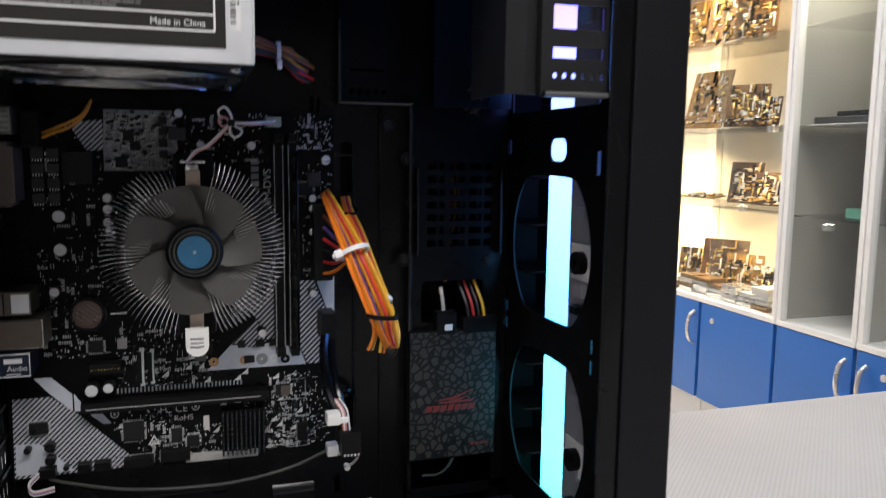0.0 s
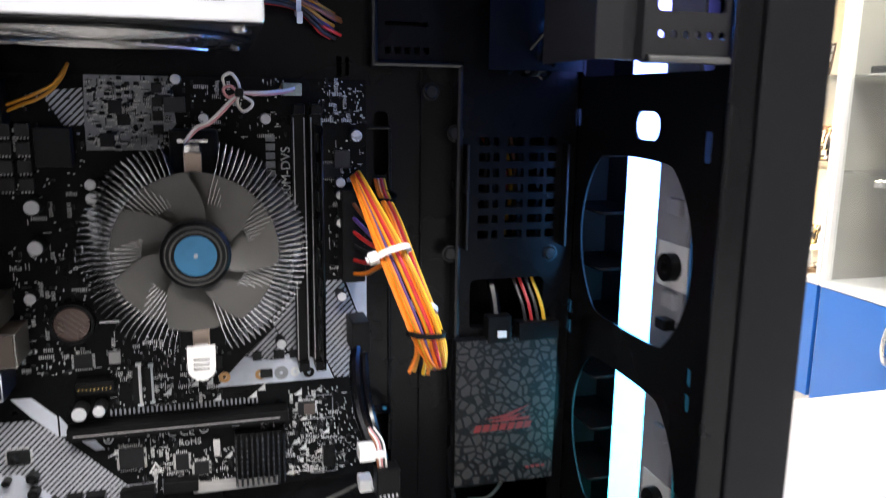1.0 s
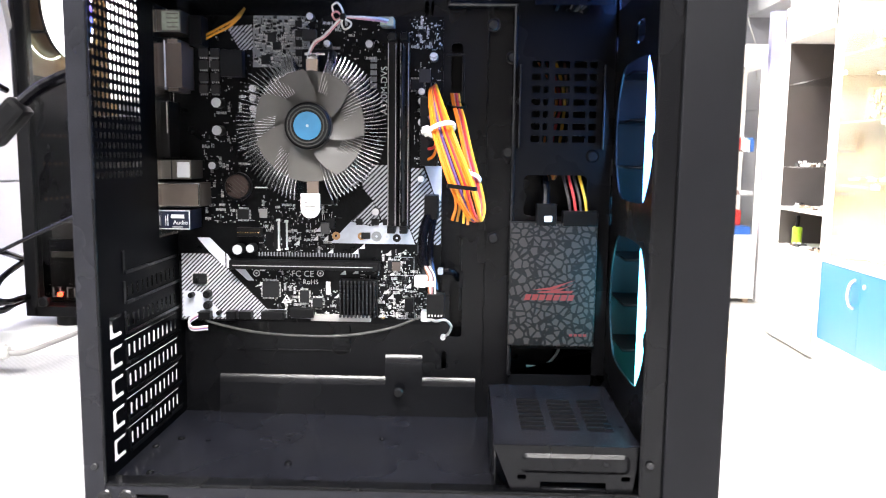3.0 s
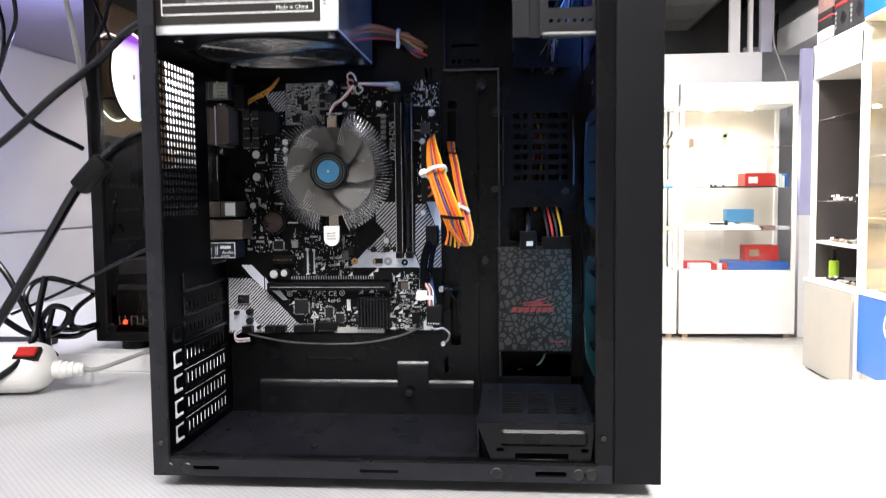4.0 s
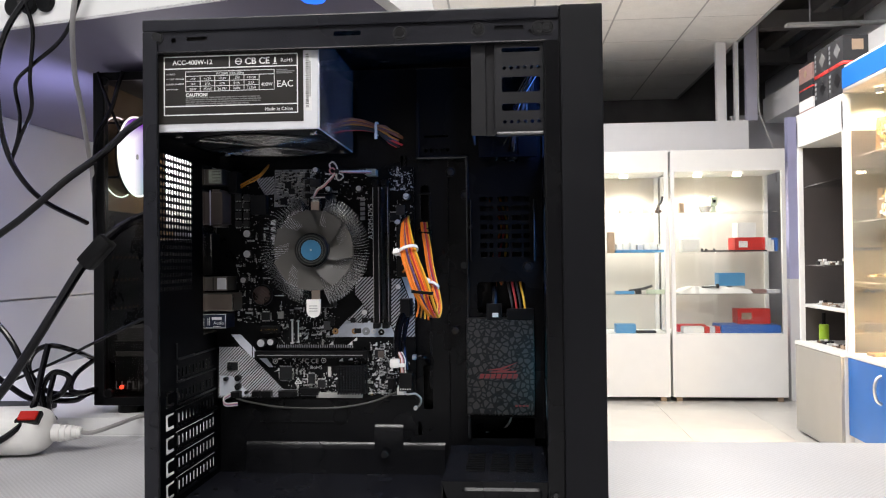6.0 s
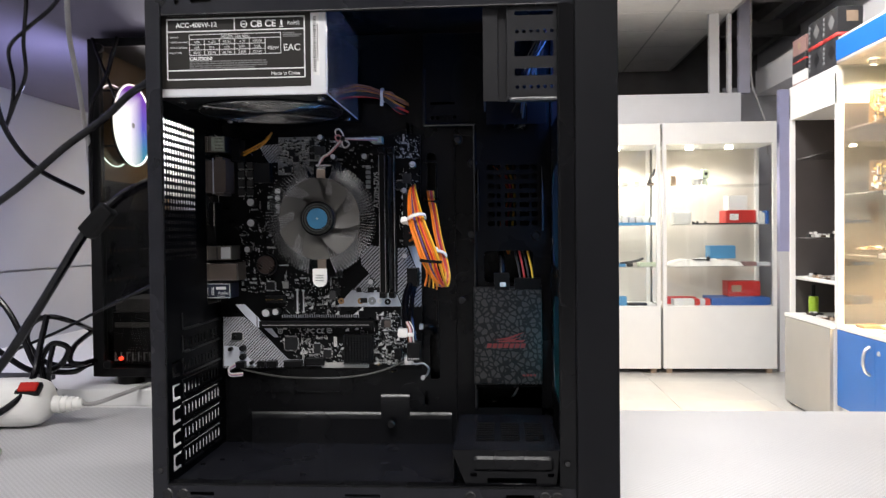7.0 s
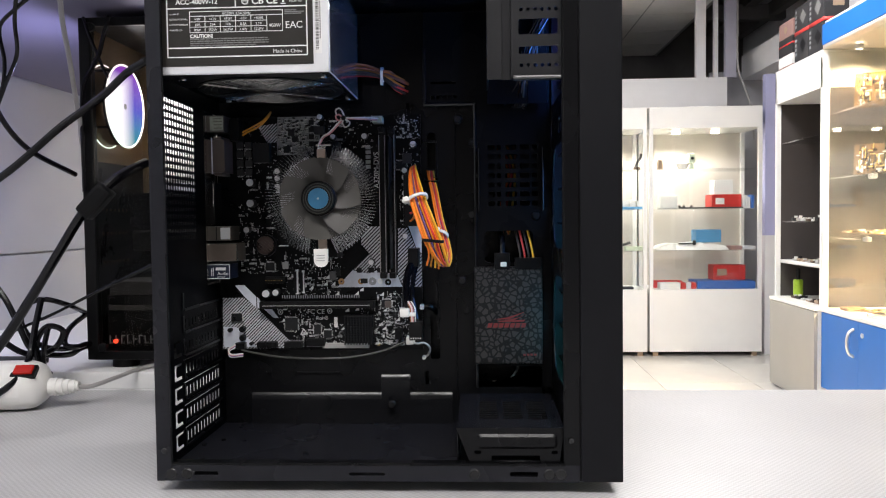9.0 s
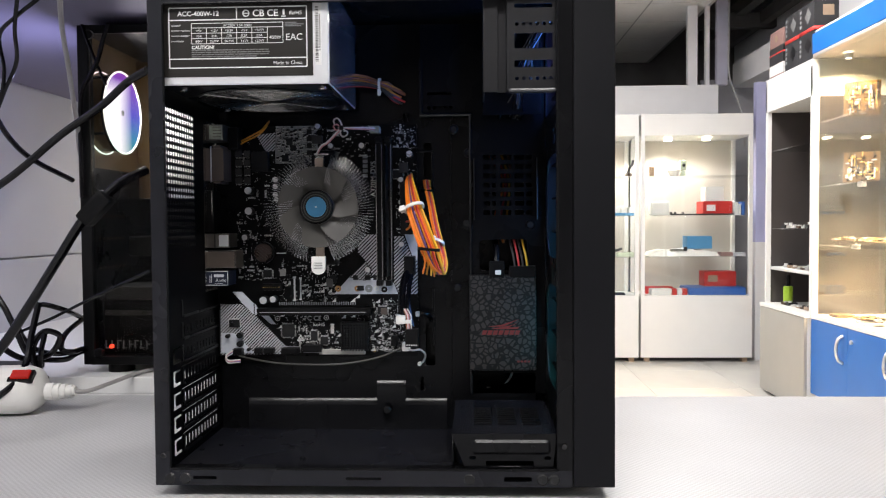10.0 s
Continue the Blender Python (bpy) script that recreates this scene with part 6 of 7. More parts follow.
# goods of the cabinet beside the display row
carton("goods_box", 2.062, 2.285, 5.400, 5.580, 1.131, 1.238, "red_card", "red cardboard box on a glass shelf", patch="print")
carton("goods_box", 2.090, 2.228, 5.420, 5.560, 1.2396, 1.352, "print", "white cardboard box on top of a red one")
for k in range(3):
    carton("slim_pack", 2.290 + 0.020 * k, 2.306 + 0.020 * k, 5.380, 5.500, 1.131, 1.240 - 0.012 * k, "print", "white slim pack standing on a glass shelf", "pack")
carton("goods_box", 2.352, 2.372, 5.370, 5.500, 1.131, 1.232, "blue_card", "blue slim box on a glass shelf")
router = thing("router", (1.734, 5.46, 1.131), "small rounded white device on a glass shelf", "device")
part("body", one(1.662, 1.806, 5.400, 5.520, 1.131, 1.240, 0.022), "white_plastic", router)
part("foot", one(1.690, 1.780, 5.410, 5.500, 1.1305, 1.134), "grey_cable", router)
rail = thing("dark_bar", (2.02, 5.42, 1.131), "long black bar with a knob lying on a glass shelf", "bar")
part("bar", one(1.800, 2.285, 5.350, 5.385, 1.131, 1.143, 0.003), "black_card", rail)
for x in (1.805, 1.835, 1.895):
    part("knob", rod(bmesh.new(), (x, 5.36, 1.143), "z", 0.014, 0.010, 12, cap=0.002), "black_card", rail)
carton("goods_box", 1.950, 2.145, 5.440, 5.570, 0.868, 0.966, "teal_card", "blue box lying on a white bag")
bag = thing("soft_bag", (1.92, 5.45, 0.813), "crumpled white plastic bag on a glass shelf", "bag")
rng = random.Random(31)
bm = bmesh.new()
rows = []
for i in range(19):
    a = i / 18
    top = 0.016 + 0.040 * math.sin(math.pi * a) ** 0.6 + rng.uniform(-0.006, 0.006)
    rows.append([bm.verts.new((1.635 + 0.545 * a, 5.37 + 0.20 * b + rng.uniform(-0.008, 0.008), 0.8125 + (top + rng.uniform(-0.006, 0.006)) * (0.0 if b in (0.0, 1.0) else 1.0))) for b in (0.0, 0.15, 0.4, 0.7, 0.9, 1.0)])
for p, q in zip(rows, rows[1:]):
    for k in range(5):
        bm.faces.new((p[k], p[k + 1], q[k + 1], q[k]))
    bm.faces.new((p[0], q[0], q[5], p[5]))
bm.faces.new(rows[0])
bm.faces.new(rows[-1][::-1])
part("body", bm, "white_plastic", bag, smooth=20)
clipper = thing("dark_tool", (1.87, 5.37, 0.86), "small dark tool resting on the white bag", "tool")
part("shaft", one(1.805, 1.915, 5.385, 5.400, 0.858, 0.867, 0.003), "black_card", clipper)
part("head", one(1.912, 1.936, 5.382, 5.404, 0.852, 0.886, 0.004), "black_card", clipper)
carton("goods_box", 2.190, 2.275, 5.350, 5.450, 0.813, 0.842, "pink_card", "flat pink pack on a glass shelf", "pack")
carton("goods_box", 2.282, 2.372, 5.345, 5.450, 0.813, 0.838, "tan_card", "flat straw-coloured pack on a glass shelf", "pack")
carton("goods_box", 2.090, 2.338, 5.460, 5.600, 0.572, 0.687, "red_card", "red box standing on a long blue box", patch="brown_card")
carton("goods_box", 1.935, 2.372, 5.340, 5.600, 0.5125, 0.5700, "blue_card", "long blue box on the cabinet floor")
carton("goods_box", 1.652, 1.806, 5.340, 5.440, 0.5125, 0.560, "print", "white box on the cabinet floor")
carton("goods_box", 1.632, 1.850, 5.460, 5.560, 0.5125, 0.566, "red_card", "red box behind a white one on the cabinet floor")
for k in range(3):
    carton("goods_box", 1.812 + 0.040 * k, 1.848 + 0.040 * k, 5.345, 5.440, 0.5125, 0.560, ("red_card", "tan_card", "red_card")[k], "small carton standing on the cabinet floor")
carton("goods_box", 1.658, 1.694, 5.430, 5.480, 1.437, 1.512, "brown_card", "small brown box on a glass shelf")
cup = thing("white_dish", (1.845, 5.45, 1.437), "small white dish tipped on a glass shelf", "dish")
part("bowl", rod(bmesh.new(), (1.85, 5.45, 1.437), "z", 0.045, 0.030, 20, r2=0.050), "white_plastic", cup)
part("rim", ringbar(bmesh.new(), (1.85, 5.45, 1.480), "z", 0.004, 0.044, 0.052, 24), "white_plastic", cup)
webcam = thing("webcam", (1.918, 5.45, 1.437), "pale green webcam on a stand on a glass shelf", "webcam")
part("stand", rod(bmesh.new(), (1.918, 5.45, 1.437), "z", 0.050, 0.026, 16, r2=0.010), "pale_green", webcam)
part("body", one(1.890, 1.946, 5.425, 5.475, 1.487, 1.560, 0.014), "pale_green", webcam)
part("lens", rod(bmesh.new(), (1.918, 5.425, 1.523), "y", -0.006, 0.013, 16, cap=0.002), "soft", webcam)
# goods of the other cabinet
tray = thing("parts_tray", (1.35, 5.42, 1.131), "teal tray of small white packs on a glass shelf", "tray")
part("tray", one(1.155, 1.530, 5.360, 5.480, 1.131, 1.152, 0.002), "teal_card", tray)
for k in range(7):
    part("pack", one(1.162 + 0.053 * k, 1.206 + 0.053 * k, 5.372, 5.440, 1.1525, 1.196 + 0.006 * (k % 3), 0.003), ("print", "white_plastic", "print", "tan_card")[k % 4], tray)
carton("goods_box", 1.100, 1.148, 5.370, 5.450, 1.131, 1.290, "brown_card", "small dark brown pack on a glass shelf", "pack")
figure = thing("dark_gadget", (1.50, 5.44, 1.437), "small dark gadget with a raised arm on a glass shelf", "gadget")
part("foot", one(1.470, 1.520, 5.420, 5.470, 1.437, 1.462, 0.004), "board_umber", figure)
part("arm", tube(bmesh.new(), [(1.485, 5.445, 1.460), (1.500, 5.445, 1.500), (1.522, 5.445, 1.530), (1.530, 5.445, 1.566)], 0.010, 8), "black_card", figure)
for x in (1.19, 1.28, 1.37):
    carton("small_pack", x, x + 0.045, 5.430, 5.480, 1.437, 1.470, "ivory", "small pale pack on a glass shelf", "pack")
carton("flat_box", 1.152, 1.290, 5.350, 5.430, 0.813, 0.834, "teal_card", "flat blue box on a glass shelf")
gun = thing("dark_tool", (1.34, 5.38, 0.813), "black hand tool lying on a glass shelf", "tool")
part("grip", one(1.300, 1.345, 5.350, 5.385, 0.813, 0.842, 0.006), "black_card", gun)
part("barrel", tube(bmesh.new(), [(1.250, 5.370, 0.838), (1.330, 5.370, 0.848), (1.390, 5.370, 0.862), (1.428, 5.370, 0.876)], 0.010, 8), "black_card", gun)
carton("flat_box", 1.392, 1.530, 5.350, 5.440, 0.813, 0.842, "pale_green", "flat pale pack on a glass shelf", "pack")
carton("goods_box", 1.150, 1.300, 5.360, 5.470, 0.5125, 0.578, "teal_card", "grey-blue pack on the cabinet floor", "pack")
carton("flat_box", 1.310, 1.450, 5.345, 5.430, 0.5125, 0.530, "black_card", "flat black box on the cabinet floor")

# ---- display row along the east side ----
RX = 2.13


def circuit_goods(y0, z0, wide, tall, yaw, tilt, mat, seed):
    """An old circuit board standing or lying on its shelf, with its chips, slots and gilt contacts."""
    rng = random.Random(seed)
    t = thing("old_board", (RX + 0.18, y0, z0), "old circuit board lying flat on a glass shelf" if tilt > 60 else "old circuit board standing on a glass shelf under warm light", "circuit board", "old boards on display")
    m = Matrix.Translation((RX + (0.06 if tilt > 60 else 0.17), y0, z0 + (0.018 if tilt > 60 else 0.001))) @ Matrix.Rotation(radians(yaw), 4, "Z") @ Matrix.Rotation(radians(tilt), 4, "Y")
    part("circuit_board", box(bmesh.new(), 0, 0.003, -wide / 2, wide / 2, 0, tall, m=m), mat, t)
    for key, n in (("chip", 24), ("smd", 18), ("gold", 26), ("print", 5)):
        bm = bmesh.new()
        for _ in range(n):
            w, h = rng.choice(((0.04, 0.010), (0.018, 0.018), (0.009, 0.09), (0.028, 0.028), (0.012, 0.012), (0.03, 0.006), (0.008, 0.06)))
            a, b = rng.uniform(-0.46, 0.36) * wide, rng.uniform(0.03, 0.85) * tall
            w, h = 0.62 * w, 0.62 * h
            box(bm, -rng.uniform(0.003, 0.010), 0, a, min(a + w, wide / 2), b, min(b + h, tall), m=m)
        part("soldered_part", bm, key, t)["kind"] = "stuff"
    return t


def glazed_unit(y0, y1, blue, label, doors, posts=(True, True)):
    """Display unit: base cupboard below, shelves behind glass above."""
    x0, x1 = RX, RX + 0.42
    unit = thing("display_unit", (x0 + 0.2, (y0 + y1) / 2, 0), label, "display unit", "display row")
    foot = 0.13 if blue else 0.02
    b0 = x0 if blue else x0 - 0.03
    part("plinth", one(b0 + 0.03, x1, y0, y1, 0, foot + 0.01), "white_lam", unit)
    part("carcass", one(b0 + 0.018, x1, y0 + 0.004, y1 - 0.004, foot + 0.01, 0.545), "white_lam", unit)
    part("counter", one(b0 - 0.002, x1, y0, y1, 0.545, 0.565, 0.001), "white_lam", unit)
    for a, b, grip, lock in doors:
        door = part("door", one(b0, b0 + 0.017, a + 0.002, b - 0.002, foot, 0.542, 0.001), "blue_lam" if blue else "grey_lam", unit)
        if grip:
            pp = [(x0, grip, 0.36), (x0 - 0.024, grip, 0.38), (x0 - 0.034, grip, 0.43), (x0 - 0.024, grip, 0.48), (x0, grip, 0.50)]
            part("handle", tube(bmesh.new(), pp, 0.008, 10), "silver", door, "arched chrome handle")
        if lock:
            part("lock", rod(bmesh.new(), (x0, lock, 0.48), "x", -0.006, 0.012, 16), "silver", door)
    # Units south of 1.88 get grey for ivory, shade put into the back.
    part("back", one(x1 - 0.014, x1, y0, y1, 0.565, 1.98), ("ivory" if y0 > 1.88 else "grey_lam") if blue else "umbra", unit)
    for y, solid in ((y0, posts[0]), (y1 - 0.02, posts[1])):
        if solid:
            part("upright", one(x0, x0 + 0.03, y, y + 0.02, 0.565, 1.93, 0.002), "white_lam", unit)
    if blue:
        # Opaque sides there are added to block the neighbours' spotlights.
        part("side", one(x0 + 0.03, x1 - 0.014, y1 - 0.008, y1 - 0.002, 0.565, 1.98), "glass" if y1 > 1.9 else "grey_lam", unit)
    else:
        for y in (y0 + 0.001, y1 - 0.013):
            part("side", one(x0 + 0.03, x1 - 0.014, y, y + 0.012, 0.565, 1.765), "umbra", unit)
    for z in ((0.945, 1.265, 1.61) if blue else (0.775, 1.03, 1.515)):
        # Their opaque 1.265 shelf is added to keep spotlight off the space below.
        part("shelf", one(x0 + 0.03, x1 - 0.014, y0 + 0.01, y1 - 0.014, z, z + (0.007 if blue or z > 0.8 else 0.02)), "grey_lam" if y1 < 1.9 and z == 1.265 else "glass" if blue or z > 0.8 else "white_lam", unit)
    if blue:
        pane = part("pane", one(x0 + 0.010, x0 + 0.015, y0 + 0.03, y1 - 0.03, 0.57, 1.95), "glass", unit, "clear glass front")
        pane.visible_shadow = False
        part("fascia", one(x0 - 0.004, x1, y0, y1, 1.990, 2.098, 0.002), "blue_lam", unit, "blue fascia board")
        part("top", one(x0, x1, y0, y1, 1.968, 1.9895), "cream", unit)
        part("top_edge", one(x0 + 0.01, x1, y0, y1, 2.0985, 2.116), "white_lam", unit)
    else:
        part("header", one(x0, x1, y0, y1, 1.765, 1.968, 0.002), "white_lam", unit)
    return unit


glazed_unit(3.655, 4.315, False, "white unit with grey door below and dark shelves above", ((3.660, 4.310, None, 4.13),))
glazed_unit(2.775, 3.650, True, "display unit with blue cupboard doors and old boards behind glass", ((3.232, 3.645, 3.28, None), (2.785, 3.235, 2.83, 3.19)))
glazed_unit(2.330, 2.770, True, "display unit with blue cupboard door and amber boards behind glass", ((2.335, 2.765, 2.362, None),), (False, True))
glazed_unit(1.885, 2.325, True, "display unit with blue cupboard door and brown boards behind glass", ((1.89, 2.32, None, 2.24),), (True, False))
glazed_unit(1.520, 1.880, True, "pale display unit with blue cupboard door and few goods", ((1.525, 1.875, 1.555, None),))
glazed_unit(0.700, 1.515, True, "display unit with blue cupboard doors and plastic drawers", ((1.10, 1.51, 1.47, 1.40), (0.705, 1.10, 1.06, None)))
for y, z in ((3.50, 1.93), (2.95, 1.93), (3.35, 1.25), (2.55, 1.93), (2.1, 1.93), (2.1, 1.25), (2.25, 0.93), (3.40, 0.93), (2.95, 0.93), (2.95, 1.25), (1.72, 1.93), (1.79, 0.895)):
    if (y, z) != (1.79, 0.895):
        spot("display_spot", (RX + 0.12, y, z), (RX + 0.33, y, 0.2), 52 if y > 2.8 else 21 if y > 1.9 else 14, 150, (1.0, 0.70, 0.38) if y > 1.9 else (1.0, 0.9, 0.7))
    lampy = thing("display_lamp", (RX + 0.12, y, z), "small chrome spotlight on a stem inside a display unit", "spotlight", "display spotlights")
    part("stem", rod(bmesh.new(), (RX + 0.12, y, z + 0.012), "z", 0.02, 0.006, 12), "silver", lampy)
    part("head", ringbar(bmesh.new(), (RX + 0.12, y, z + 0.004), "z", 0.022, 0.018, 0.021, 20), "silver", lampy)
    part("bulb", rod(bmesh.new(), (RX + 0.12, y, z + 0.024), "z", -0.006, 0.017, 20), "bulb", lampy)
rng = random.Random(77)
shown = {1.626: ((2.70, 0.2, "gold"), (2.50, 0.21, "gold"), (2.30, 0.18, "tan"), (3.46, 0.17, "gold", 58)),
         1.281: ((2.62, 0.23, "gold"), (2.33, 0.18, "tan"), (2.19, 0.10, "umber"), (3.46, 0.17, "tan", 58)),
         0.961: ((2.31, 0.16, "umber"), (2.17, 0.14, "umber")),
         0.566: ((2.62, 0.16, "gold"), (2.42, 0.2, "umber"), (2.28, 0.16, "gold"), (2.17, 0.14, "gold"))}
seed = 20
for z, row in shown.items():
    for y, wide, key, *turn in row:
        seed += 1
        circuit_goods(y, z, wide, wide * rng.uniform(0.95, 1.2), turn[0] if turn else rng.uniform(8, 34), rng.uniform(6, 16), "board_" + key, seed)
for z, y, wide in ((1.281, 2.60, 0.16), (1.281, 2.36, 0.2), (1.281, 2.22, 0.10), (0.961, 2.48, 0.18), (0.961, 2.20, 0.12), (0.961, 3.30, 0.22), (0.961, 3.05, 0.2), (0.961, 3.52, 0.15), (0.572, 3.2, 0.2)):
    seed += 1
    circuit_goods(y, z, wide, 0.09, rng.uniform(-15, 20), 84, ("board_tan", "board_umber", "board_gold")[seed % 3], seed)
rng = random.Random(5)
for y in (2.03, 2.12, 2.21, 2.30, 2.40, 2.5, 2.6, 2.9, 3.2, 3.5):
    pile = thing("old_part_stack", (RX + 0.10, y, 0.566), "low stack of old drives and parts on the counter", "stack of parts", "stacks of parts")
    for k in range(rng.choice((3, 4, 5)) if y < 2.65 else 1):
        o = rng.uniform(-0.012, 0.012)
        part("layer", one(RX + 0.045 + o, RX + 0.145 + o, y - 0.045 + o, y + 0.045 + o, 0.566 + 0.018 * k, 0.582 + 0.018 * k, 0.002), rng.choice(("silver", "zinc", "board_tan", "smd")), pile)
laptop = thing("flat_device", (RX + 0.2, 1.7, 1.273), "flat dark device on a glass shelf", "device")
part("body", one(RX + 0.08, RX + 0.32, 1.60, 1.85, 1.273, 1.299, 0.004), "black_card", laptop)
part("lid", one(RX + 0.09, RX + 0.31, 1.61, 1.76, 1.299, 1.316, 0.004), "soft", laptop)
greenie = carton("green_card_box", RX + 0.1, RX + 0.2, 1.61, 1.70, 0.953, 0.985, "green_part", "small green box on a glass shelf")
for k in range(4):
    dr = thing("plastic_drawer", (RX + 0.2, 1.35, 0.953 + 0.062 * k), "clear grey plastic drawer with a label", "drawer", "plastic drawers")
    part("body", one(RX + 0.05, RX + 0.3, 1.25, 1.49, 0.953 + 0.062 * k, 1.010 + 0.062 * k, 0.004), "grey_cable", dr)
    part("label_plate", one(RX + 0.0485, RX + 0.05, 1.30, 1.44, 0.965 + 0.062 * k, 0.997 + 0.062 * k), "print", dr)
# goods in the dark shelves
rng = random.Random(9)
for z in (0.796, 1.038, 0.566):
    for i in range(7):
        y = 3.74 + 0.065 * i
        g = thing("small_goods", (RX + 0.08, y, z), "small electronic part lying on a shelf", "goods")
        h = rng.uniform(0.006, 0.022)
        part("body", one(RX + 0.05, RX + 0.05 + rng.uniform(0.03, 0.08), y, y + rng.uniform(0.03, 0.055), z, z + h, 0.002), rng.choice(("smd", "chip", "brown_card", "board_umber", "grey_cable")), g)
        part("plug", one(RX + 0.052, RX + 0.070, y + 0.004, y + 0.014, z + h, z + h + rng.uniform(0.004, 0.016), 0.001), rng.choice(("print", "chip", "smd")), g)
bot = thing("spray_bottle", (RX + 0.10, 4.20, 0.566), "lime green bottle on a shelf", "bottle")
part("body", rod(bmesh.new(), (RX + 0.10, 4.20, 0.566), "z", 0.11, 0.028, 20, cap=0.006), "lime", bot)
part("cap", rod(bmesh.new(), (RX + 0.10, 4.20, 0.676), "z", 0.07, 0.012, 16, cap=0.003), "soft", bot)

# boxes on top of the display row
def hardware_box(y0, y1, z0, h, mat, label, x0=2.15, deep=0.134, stripe=True):
    t = thing("hardware_box", (x0 + deep / 2, (y0 + y1) / 2, z0), label, "box", "boxes on the display row")
    part("body", one(x0, x0 + deep, y0, y1, z0, z0 + h, 0.002), mat, t)
    if stripe:
        bm = box(bmesh.new(), x0 - 0.0012, x0 + deep, y0 - 0.0012, y1 - 0.002, z0 + 0.004, z0 + 0.15 * h)
        part("stripe", bm, "red_card", t)
    bm = bmesh.new()
    for k in range(4):
        box(bm, x0 - 0.0014, x0 + 0.001, y1 - 0.030, y1 - 0.012, z0 + (0.28 + 0.17 * k) * h, z0 + (0.38 + 0.17 * k) * h)
    part("printing", bm, "grey_print" if mat == "black_card" else "black_card", t)
    bm = bmesh.new()
    m = Matrix.Translation((x0, (y0 + y1) / 2 - 0.02, z0 + 0.58 * h)) @ Matrix.Rotation(radians(45), 4, "X")
    box(bm, -0.0014, 0.001, -0.030, 0.030, -0.030, 0.030, m=m)
    part("emblem", bm, "dim_print" if stripe else "bay_steel", t)
    part("side_print", one(x0 + 0.35 * deep, x0 + 0.80 * deep, y0 - 0.0014, y0 + 0.001, z0 + 0.5 * h, z0 + 0.85 * h), "brown_card", t)
    return t


for y0, y1 in ((3.684, 3.878), (3.881, 4.075)):
    hardware_box(y0, y1, 1.9685, 0.160, "black_card", "black computer part box under another one", stripe=False)
    hardware_box(y0, y1, 2.1290, 0.165, "black_card", "black computer part box with a red stripe along its foot")
pink = thing("hardware_box", (2.21, 4.2, 1.9685), "upright pinkish part box with dark and white print", "box", "boxes on the display row")
part("body", one(2.15, 2.25, 4.105, 4.310, 1.9685, 2.255, 0.002), "pink_card", pink)
part("band", one(2.1488, 2.2512, 4.1038, 4.3112, 2.05, 2.155), "black_card", pink, "dark printed band")
part("stripe", one(2.1484, 2.2516, 4.1034, 4.3116, 2.108, 2.118), "red_card", pink)
part("label_plate", one(2.1484, 2.2516, 4.1034, 4.3116, 1.985, 2.048), "print", pink, "white printed lower part")
part("emblem", rod(bmesh.new(), (2.150, 4.21, 2.205), "x", -0.0014, 0.022, 20), "brown_card", pink)


# ---- second computer, strip and cables on the rear table ----
pc = thing("second_computer", (-0.06, 0.5, 0.874), "black tower computer with smoked glass side and lit fan", "computer")
X0, X1, Y0, Y1, ZB, ZT = -0.279, 0.140, 0.415, 0.620, 0.886, 1.359
bm = bmesh.new()
box(bm, X0, X0 + 0.016, Y0, Y0 + 0.014, ZB, ZT, 0.002)
box(bm, X1 - 0.03, X1, Y0, Y1, ZB, ZT, 0.002)
box(bm, X0 + 0.010, X1 - 0.03, Y0, Y1, ZT - 0.012, ZT, 0.001)
box(bm, X0 + 0.010, X1 - 0.03, Y0, Y1, ZB, ZB + 0.012, 0.001)
part("frame", bm, "soft", pc)
part("rear_wall", sheet(rrect(Y0 + 0.014, Y1, ZB, ZT), [disc(0.484, 1.247, 0.0565, 40)], "x", X0, 0.0015), "bronze", pc, "brownish inner rear wall")
part("upper_tray", one(X0 + 0.0016, -0.245, 0.600, 0.6015, 1.1255, ZT - 0.0125), "bronze", pc, "brownish inner side")
part("tray", one(X0 + 0.0016, X1 - 0.03, 0.605, 0.6065, ZB + 0.012, 1.125), "steel", pc)
shroud = part("shroud", one(X0 + 0.021, X1 - 0.031, Y0 + 0.018, 0.604, ZB + 0.013, 0.975, 0.002), "soft", pc, "black power supply shroud with pale printing")
part("shroud_ledge", one(X0 + 0.026, X1 - 0.031, Y0 + 0.017, 0.52, 0.9755, 0.994, 0.001), "liner", shroud)
part("shroud_band", one(X0 + 0.024, X1 - 0.031, Y0 + 0.0165, Y0 + 0.0178, 0.9535, 0.9605, 0.0004), "dark_lead", shroud, "grey band along the shroud")
bm = bmesh.new()
for k in range(8):
    box(bm, -0.2555 + 0.0084 * k, -0.2541 + 0.0084 * k, Y0 + 0.0172, Y0 + 0.0178, 0.9062, 0.9178)
    box(bm, -0.2541 + 0.0084 * k, -0.2498 + 0.0084 * k, Y0 + 0.0172, Y0 + 0.0178, 0.9062 + 0.0052 * (k % 3), 0.9076 + 0.0052 * (k % 3))
part("printed_bars", bm, "grey_print", shroud)
part("power_led", rod(bmesh.new(), (-0.246, Y0 + 0.0175, 0.9095), "y", -0.003, 0.0028, 12), "red_led", shroud)
bm = sheet(rrect(0.4295, 0.604, 0.900, 1.165), [rrect(0.437 + 0.0125 * i, 0.444 + 0.0125 * i, 0.992 + 0.0085 * j, 0.9955 + 0.0085 * j) for i in range(2, 9) for j in (3, 8, 12)], "x", X0 + 0.0018, 0.001)
part("mesh_plate", bm, "steel", pc, "black mesh plate inside the rear wall")
